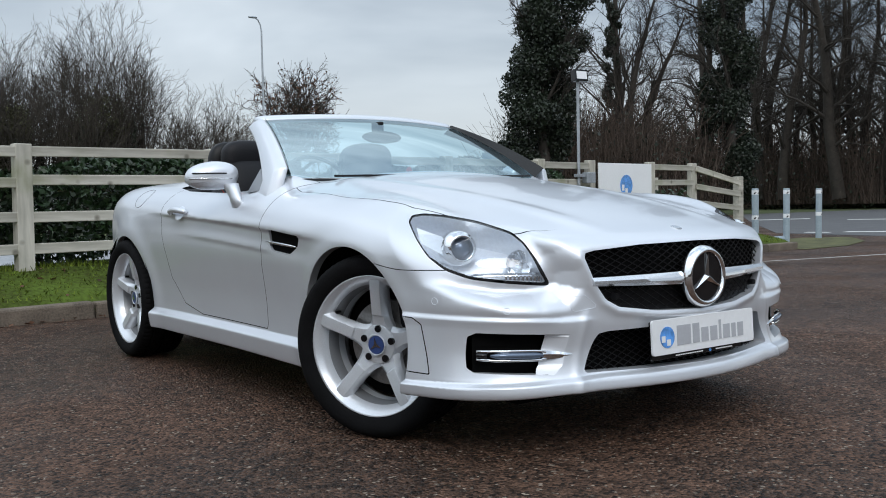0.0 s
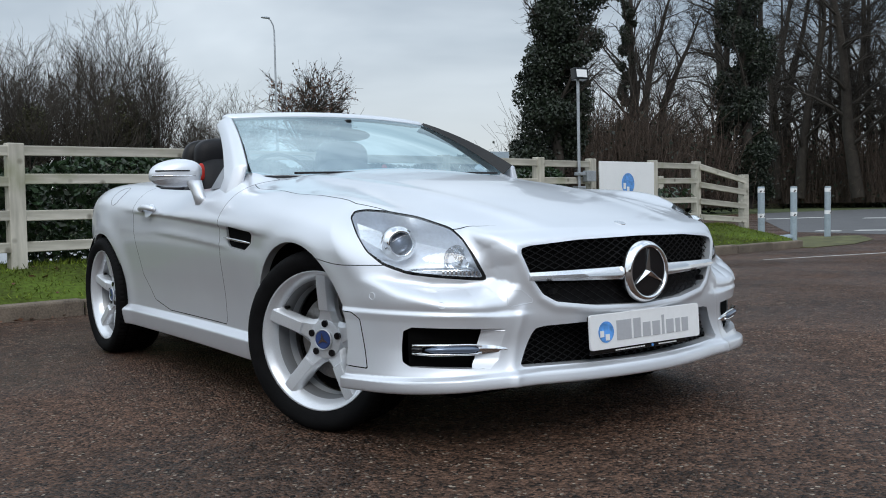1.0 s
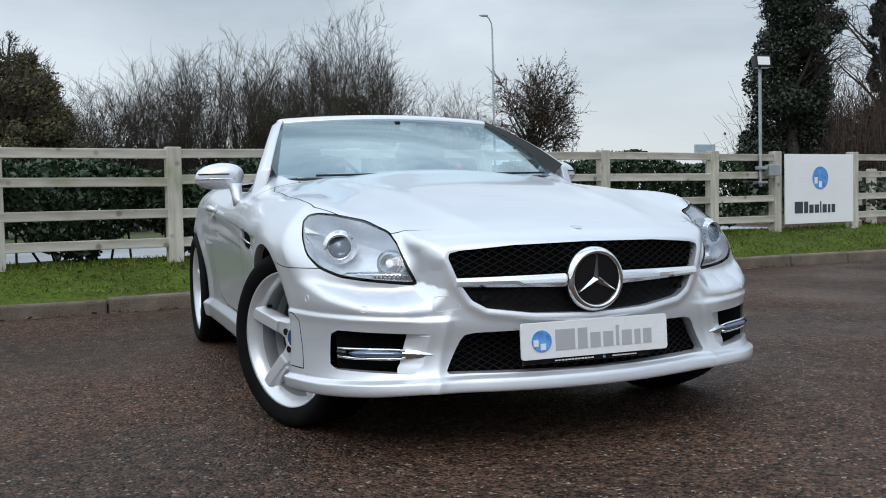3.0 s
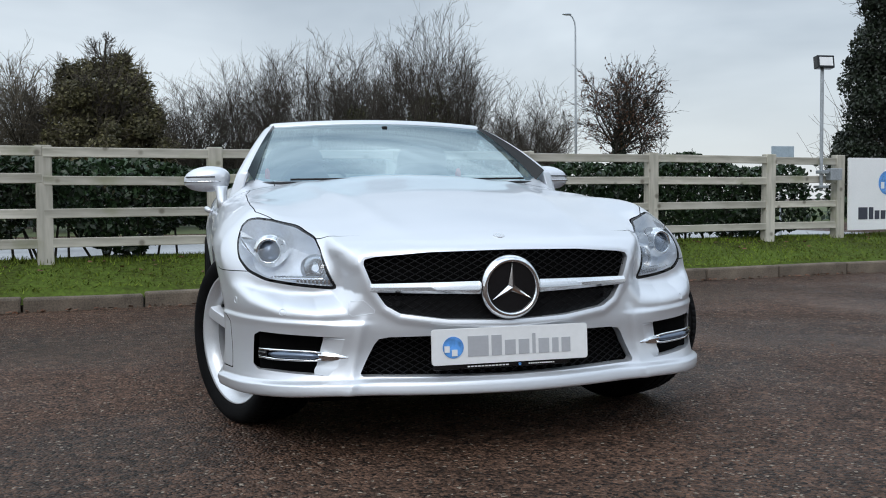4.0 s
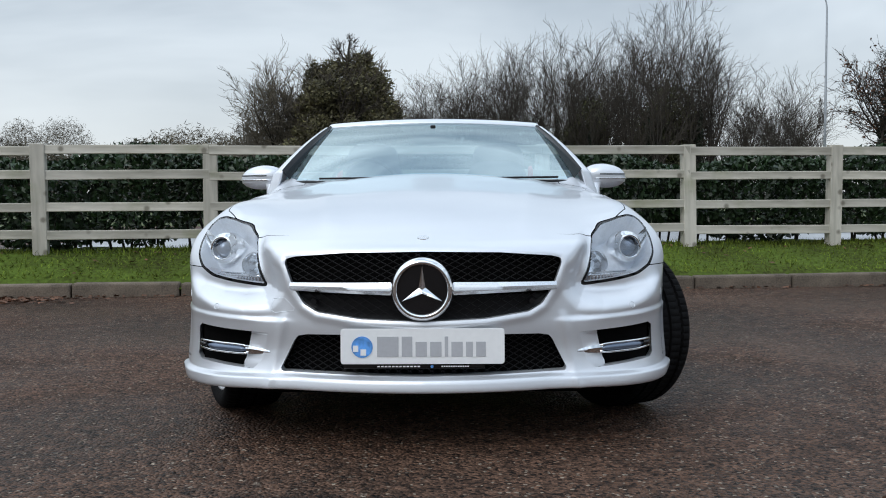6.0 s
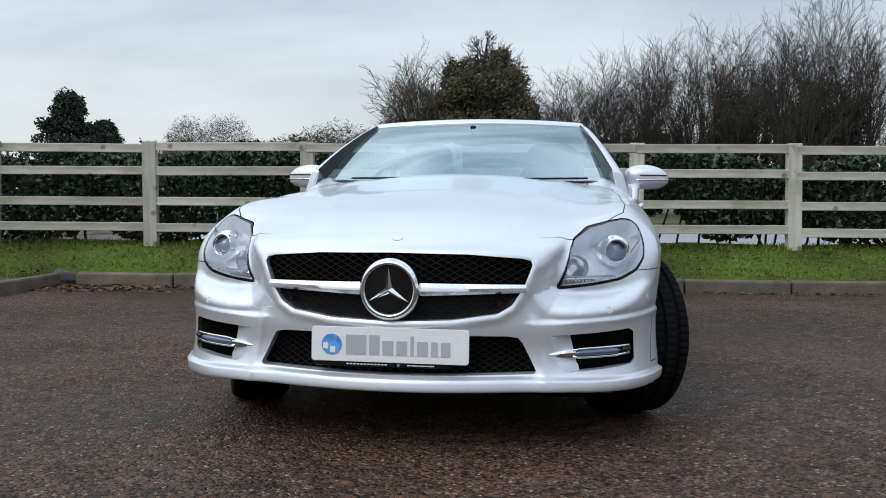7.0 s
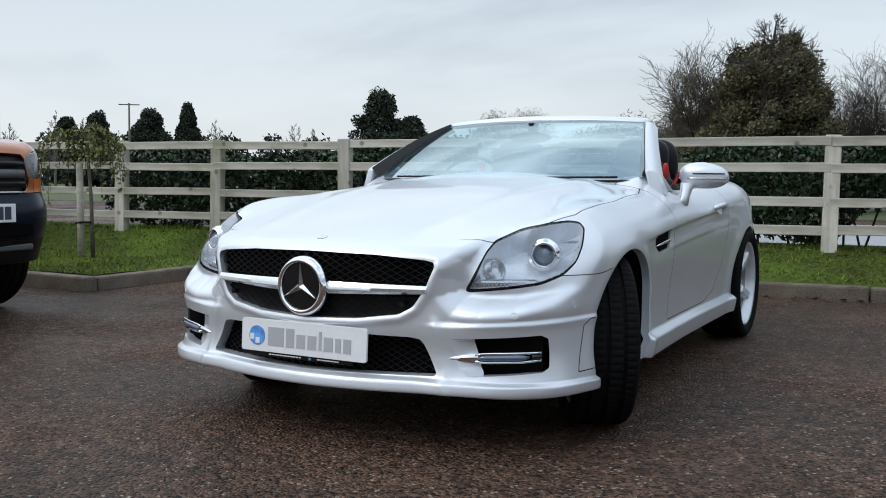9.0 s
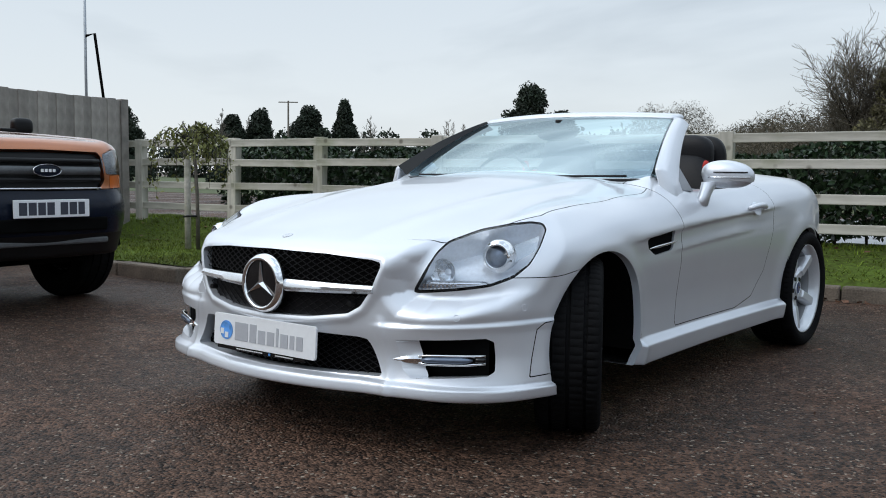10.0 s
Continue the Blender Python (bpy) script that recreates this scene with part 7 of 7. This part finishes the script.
# ---- far trees on the open side ----
def conifer(x, y, h, w, seed, z0=0.0):
    t = empty("conifer_tree", "dark green conifer far beyond the field", "tree", "far conifers")
    mesh_ob("trunk", *tube([(0, 0, 0), (0, 0, h * 0.9)], [0.2, 0.04], 7), M["bark"], t)
    rng = np.random.default_rng(seed)
    blobs = []
    for k in range(80):
        u = rng.uniform(0.05, 1)
        a = rng.uniform(0, 6.28)
        rr = w * (1.05 - u ** 1.7) * rng.uniform(0.5, 1.0)
        blobs.append((rr * math.cos(a), rr * math.sin(a), h * u, w * 0.28, w * 0.28, h * rng.uniform(0.06, 0.13)))
    V, F = leaf_cloud(in_blobs(blobs, 26000, seed, 0.3), 0.115, seed, 1.9)
    mesh_ob("crown", V, F, M["conifer"], t, smooth=False)
    t.matrix_world = pose(x, y, z0)


M["conifer"] = island(material("conifer_foliage", (0.022, 0.034, 0.020), 0.8, 0, 0.4, 0.3, 2), 0.4)
for x, y, h, w, s in ((-30.3, 47.5, 6.1, 2.6, 101), (-28.6, 48.3, 4.6, 2.2, 102), (-50.4, 42.9, 5.0, 1.8, 103), (-51.9, 41.6, 4.7, 1.7, 104), (-48.1, 45.4, 5.3, 2.3, 105), (-46.3, 47.3, 5.7, 1.3, 106), (-63, 40, 5.6, 2.2, 107)):
    conifer(x, y, h, w, s)


def treeline():
    """Low far woods and hedges along the field's end."""
    rng = np.random.default_rng(12)
    blobs = []
    for a in np.arange(-120, 12, 1.6):
        y = 112 - 0.35 * abs(a + 40)
        blobs.append((a + rng.uniform(-1, 1), y + rng.uniform(-3, 3), rng.uniform(2.0, 3.6), 2.2, 2.2, rng.uniform(3.2, 4.8)))
    V, F = leaf_cloud(in_blobs(blobs, 40000, 3, 0.3), 0.42, 4)
    tagged(mesh_ob("far_woods", V, F, M["conifer"], None, smooth=False), "dark far line of woods and hedges", "woods", kind="stuff")
    blobs = [(x, y, z, r, r, rz) for x, y, z, r, rz in ((-30, 70, 3.4, 2.7, 3.6), (-33.5, 69, 2.6, 2.4, 2.6), (-25, 68, 2.6, 3.0, 2.3), (-20.5, 60, 2.4, 3.0, 2.4), (-16, 50, 2.3, 2.0, 2.3), (-13.5, 46, 2.4, 1.8, 2.2), (-11.5, 44, 2.2, 1.7, 2.0), (-9.5, 41, 2.0, 1.5, 1.9), (-37, 78, 4.3, 2.2, 3.3), (-8.2, 37, 1.9, 1.3, 1.7))]
    V, F = [], []
    P = in_blobs(blobs, 60000, 15, 0.15)
    V, F = leaf_cloud(P, 0.036, 16, 9.0)
    tagged(mesh_ob("far_scrub", V, F, M["brush_pale"], None, smooth=False), "pale leafless scrub beyond the fence", "scrub", kind="stuff")


treeline()
for x, y, h, s in ((-52.6, 68.2, 7.0, 111), (-44.0, 47.8, 5.4, 112), (-50, 39, 5.2, 113), (-62.5, 52, 6.2, 114), (-66, 48, 6.0, 115), (-26.2, 52.0, 4.6, 116), (-34.5, 46, 4.6, 117)):
    bare_tree("bare_tree", "small far leafless tree against the sky", pose(x, y, 0), M["pale_bark"], M["pale_bark"], "far bare trees", seed=s, height=h, r0=0.10, limbs=14, sub=5, twigs=4, tips=1, spread=0.8, up=0.4, bare=0.25, tip_r=0.012)


# ---- laurel hedge behind the fence ----
def hedge():
    t = empty("laurel_hedge", "dense dark green laurel hedge behind the fence", "hedge")
    rng = np.random.default_rng(31)
    n = 52000
    x = rng.uniform(-6.9, 6.35, n)
    tall = 1.24 + 0.07 * np.sin(x * 1.7) + 0.05 * np.sin(x * 4.1 + 1)
    # worn gaps at its foot, through which the lane behind shows
    foot = 0.36 + 0.05 * np.sin(x * 5.3) + sum(g * np.exp(-(((x - c) / w) ** 2)) for c, w, g in ((-2.25, 0.42, 0.28), (-1.0, 0.30, 0.24), (1.25, 0.26, 0.34), (2.3, 0.35, 0.18), (-4.5, 0.30, 0.12), (4.3, 0.35, 0.14)))
    u = rng.uniform(0, 1, n) ** 0.9
    z = foot + (tall - foot) * u
    depth = 0.42 * np.sqrt(np.clip(1 - (2 * u - 1) ** 4, 0.1, 1))
    side = rng.uniform(-1, 1, n)
    y = 5.25 + 0.14 * x + 0.62 + np.sign(side) * depth * (1 - 0.35 * np.abs(side) ** 2)
    V, F = leaf_cloud(np.stack([x, y, z], -1), 0.040, 32, 2.0)
    mesh_ob("leaves", V, F, M["laurel"], t, smooth=False)
    V, F = [], []
    for _ in range(90):
        sx = rng.uniform(-6.8, 6.3)
        y0 = 5.25 + 0.14 * sx + 0.62
        p = Vector((sx, y0, 0.2))
        q = p + Vector((rng.normal(0, 0.12), rng.normal(0, 0.1), 0.5))
        r = q + Vector((rng.normal(0, 0.15), rng.normal(0, 0.1), 0.45))
        tv, tf = tube([p, q, r], [0.016, 0.012, 0.005], 4, False)
        F += [tuple(i + len(V) for i in f) for f in tf]
        V += tv
    tagged(mesh_ob("stem_tangle", V, F, M["bark"], t), "bare hedge stems", kind="stuff")
    sparse = empty("hedge_end", "thin straggling hedge by the sign", "hedge")
    P = np.stack([rng.uniform(6.4, 9.4, 700), rng.uniform(6.5, 7.2, 700), rng.uniform(0.3, 0.95, 700)], -1)
    keep_ = np.sin(P[:, 0] * 3) + np.cos(P[:, 2] * 7) > 0.1
    V, F = leaf_cloud(P[keep_], 0.06, 33, 1.8)
    mesh_ob("leaves", V, F, M["laurel"], sparse, smooth=False)


hedge()


def grass():
    rng = np.random.default_rng(51)
    n = 150000
    x, y = rng.uniform(-9.4, 10.2, n), rng.uniform(1.95, 7.5, n)
    ok = on_grass(x, y) & (y < fence_y(x) + 0.35)
    thin_ = np.sin(x * 1.9 + 2 * np.sin(y * 2.1)) + rng.uniform(-1.4, 1.4, n) > -1.2
    ok &= thin_
    x, y = x[ok], y[ok]
    n = len(x)
    z = bank_z(x, y) + 0.012 * np.sin(x * 3.1) * np.cos(y * 4.3) - 0.004
    h = rng.uniform(0.012, 0.036, n) * (1 + 0.8 * (y > fence_y(x) - 0.12))
    a, w = rng.uniform(0, 6.28, n), rng.uniform(0.004, 0.008, n)
    lean = rng.normal(0, 0.02, (n, 2))
    V = np.stack([np.stack([x - w * np.cos(a), y - w * np.sin(a), z], -1), np.stack([x + w * np.cos(a), y + w * np.sin(a), z], -1), np.stack([x + lean[:, 0], y + lean[:, 1], z + h], -1)], 1).reshape(-1, 3)
    F = np.arange(3 * n).reshape(-1, 3)
    tagged(mesh_ob("grass", V, F, M["grass"], None, smooth=False), "short damp winter grass", "grass", kind="stuff")
    # fallen leaves along the kerb, heaped in the corner
    m = 900
    px = np.concatenate([rng.uniform(-4.0, 6, 260), rng.normal(-3.7, 0.35, 420), rng.uniform(-9, 9, 220), rng.uniform(0.0, 2.4, 18)])
    py = np.concatenate([kerb_y(px[:260]) - np.abs(rng.normal(0, 0.08, 260)), rng.normal(3.8, 0.16, 420) + 0.1 * (px[260:680] + 3.7), fence_y(px[680:900]) - np.abs(rng.normal(0.15, 0.25, 220)), rng.uniform(-2.2, 3, 18)])
    ok = py < np.where(np.arange(len(py)) < 680, kerb_y(px), 99)
    px, py = px[ok], py[ok]
    pz = np.where(on_grass(px, py), bank_z(px, py) + 0.02, 0.012)
    V, F = leaf_cloud(np.stack([px, py, pz], -1), 0.038, 53)
    V[:, 2] = (V[:, 2] - np.repeat(pz, 4)) * 0.35 + np.repeat(pz, 4) + 0.004
    tagged(mesh_ob("fallen_leaves", V, F, M["dead_leaf"], None, smooth=False), "brown fallen leaves along the kerb", "leaves", kind="stuff")


grass()


def weeping_tree():
    t = empty("weeping_tree", "small weeping tree with yellow-green leaves tied to a stake", "tree")
    x, y = -5.62, 3.15
    z0 = float(bank_z(np.array(x), np.array(y)))
    mesh_ob("trunk", *tube([(x + 0.10, y, z0), (x + 0.09, y, 0.7), (x + 0.04, y, 1.25)], [0.022, 0.018, 0.014], 8), M["pale_bark"], t)
    rng = random.Random(9)
    V, F, L_ = [], [], []
    for k in range(46):
        a = rng.uniform(0, 6.283)
        r = rng.uniform(0.10, 0.42)
        top_z = 1.30 + rng.uniform(0, 0.14) - 0.25 * r
        low_z = top_z - rng.uniform(0.15, 0.62) * (0.4 + r * 1.6)
        pts = [Vector((x + 0.04, y, 1.22)), Vector((x + 0.04 + r * 0.6 * math.cos(a), y + r * 0.6 * math.sin(a), top_z + 0.05)), Vector((x + 0.04 + r * math.cos(a), y + r * math.sin(a), top_z - 0.06)), Vector((x + 0.04 + r * 1.08 * math.cos(a), y + r * 1.08 * math.sin(a), low_z))]
        tv, tf = tube(pts, [0.007, 0.005, 0.003, 0.002], 4, False)
        F += [tuple(i + len(V) for i in f) for f in tf]
        V += tv
        for i in range(1, 3):
            for _ in range(13):
                p = pts[i].lerp(pts[i + 1], rng.random())
                L_.append(p + Vector((rng.gauss(0, 0.02), rng.gauss(0, 0.02), rng.gauss(0, 0.02))))
    mesh_ob("branch_mass", V, F, M["bark"], t)
    V, F = leaf_cloud(np.array([tuple(p) for p in L_]), 0.026, 54, 2.0, 1.0)
    mesh_ob("leaves", V, F, M["willow"], t, smooth=False)
    s = empty("tree_stake", "rough timber stake beside the young tree", "stake")
    mesh_ob("stake", *tube([(x - 0.03, y - 0.03, 0), (x - 0.03, y - 0.03, 1.05)], 0.033, 10), M["wood"], s)
    mesh_ob("tie", *tube([(x - 0.075, y - 0.05, 0.46), (x + 0.02, y - 0.06, 0.47), (x + 0.11, y - 0.02, 0.47)], 0.012, 6), M["black"], s)


weeping_tree()
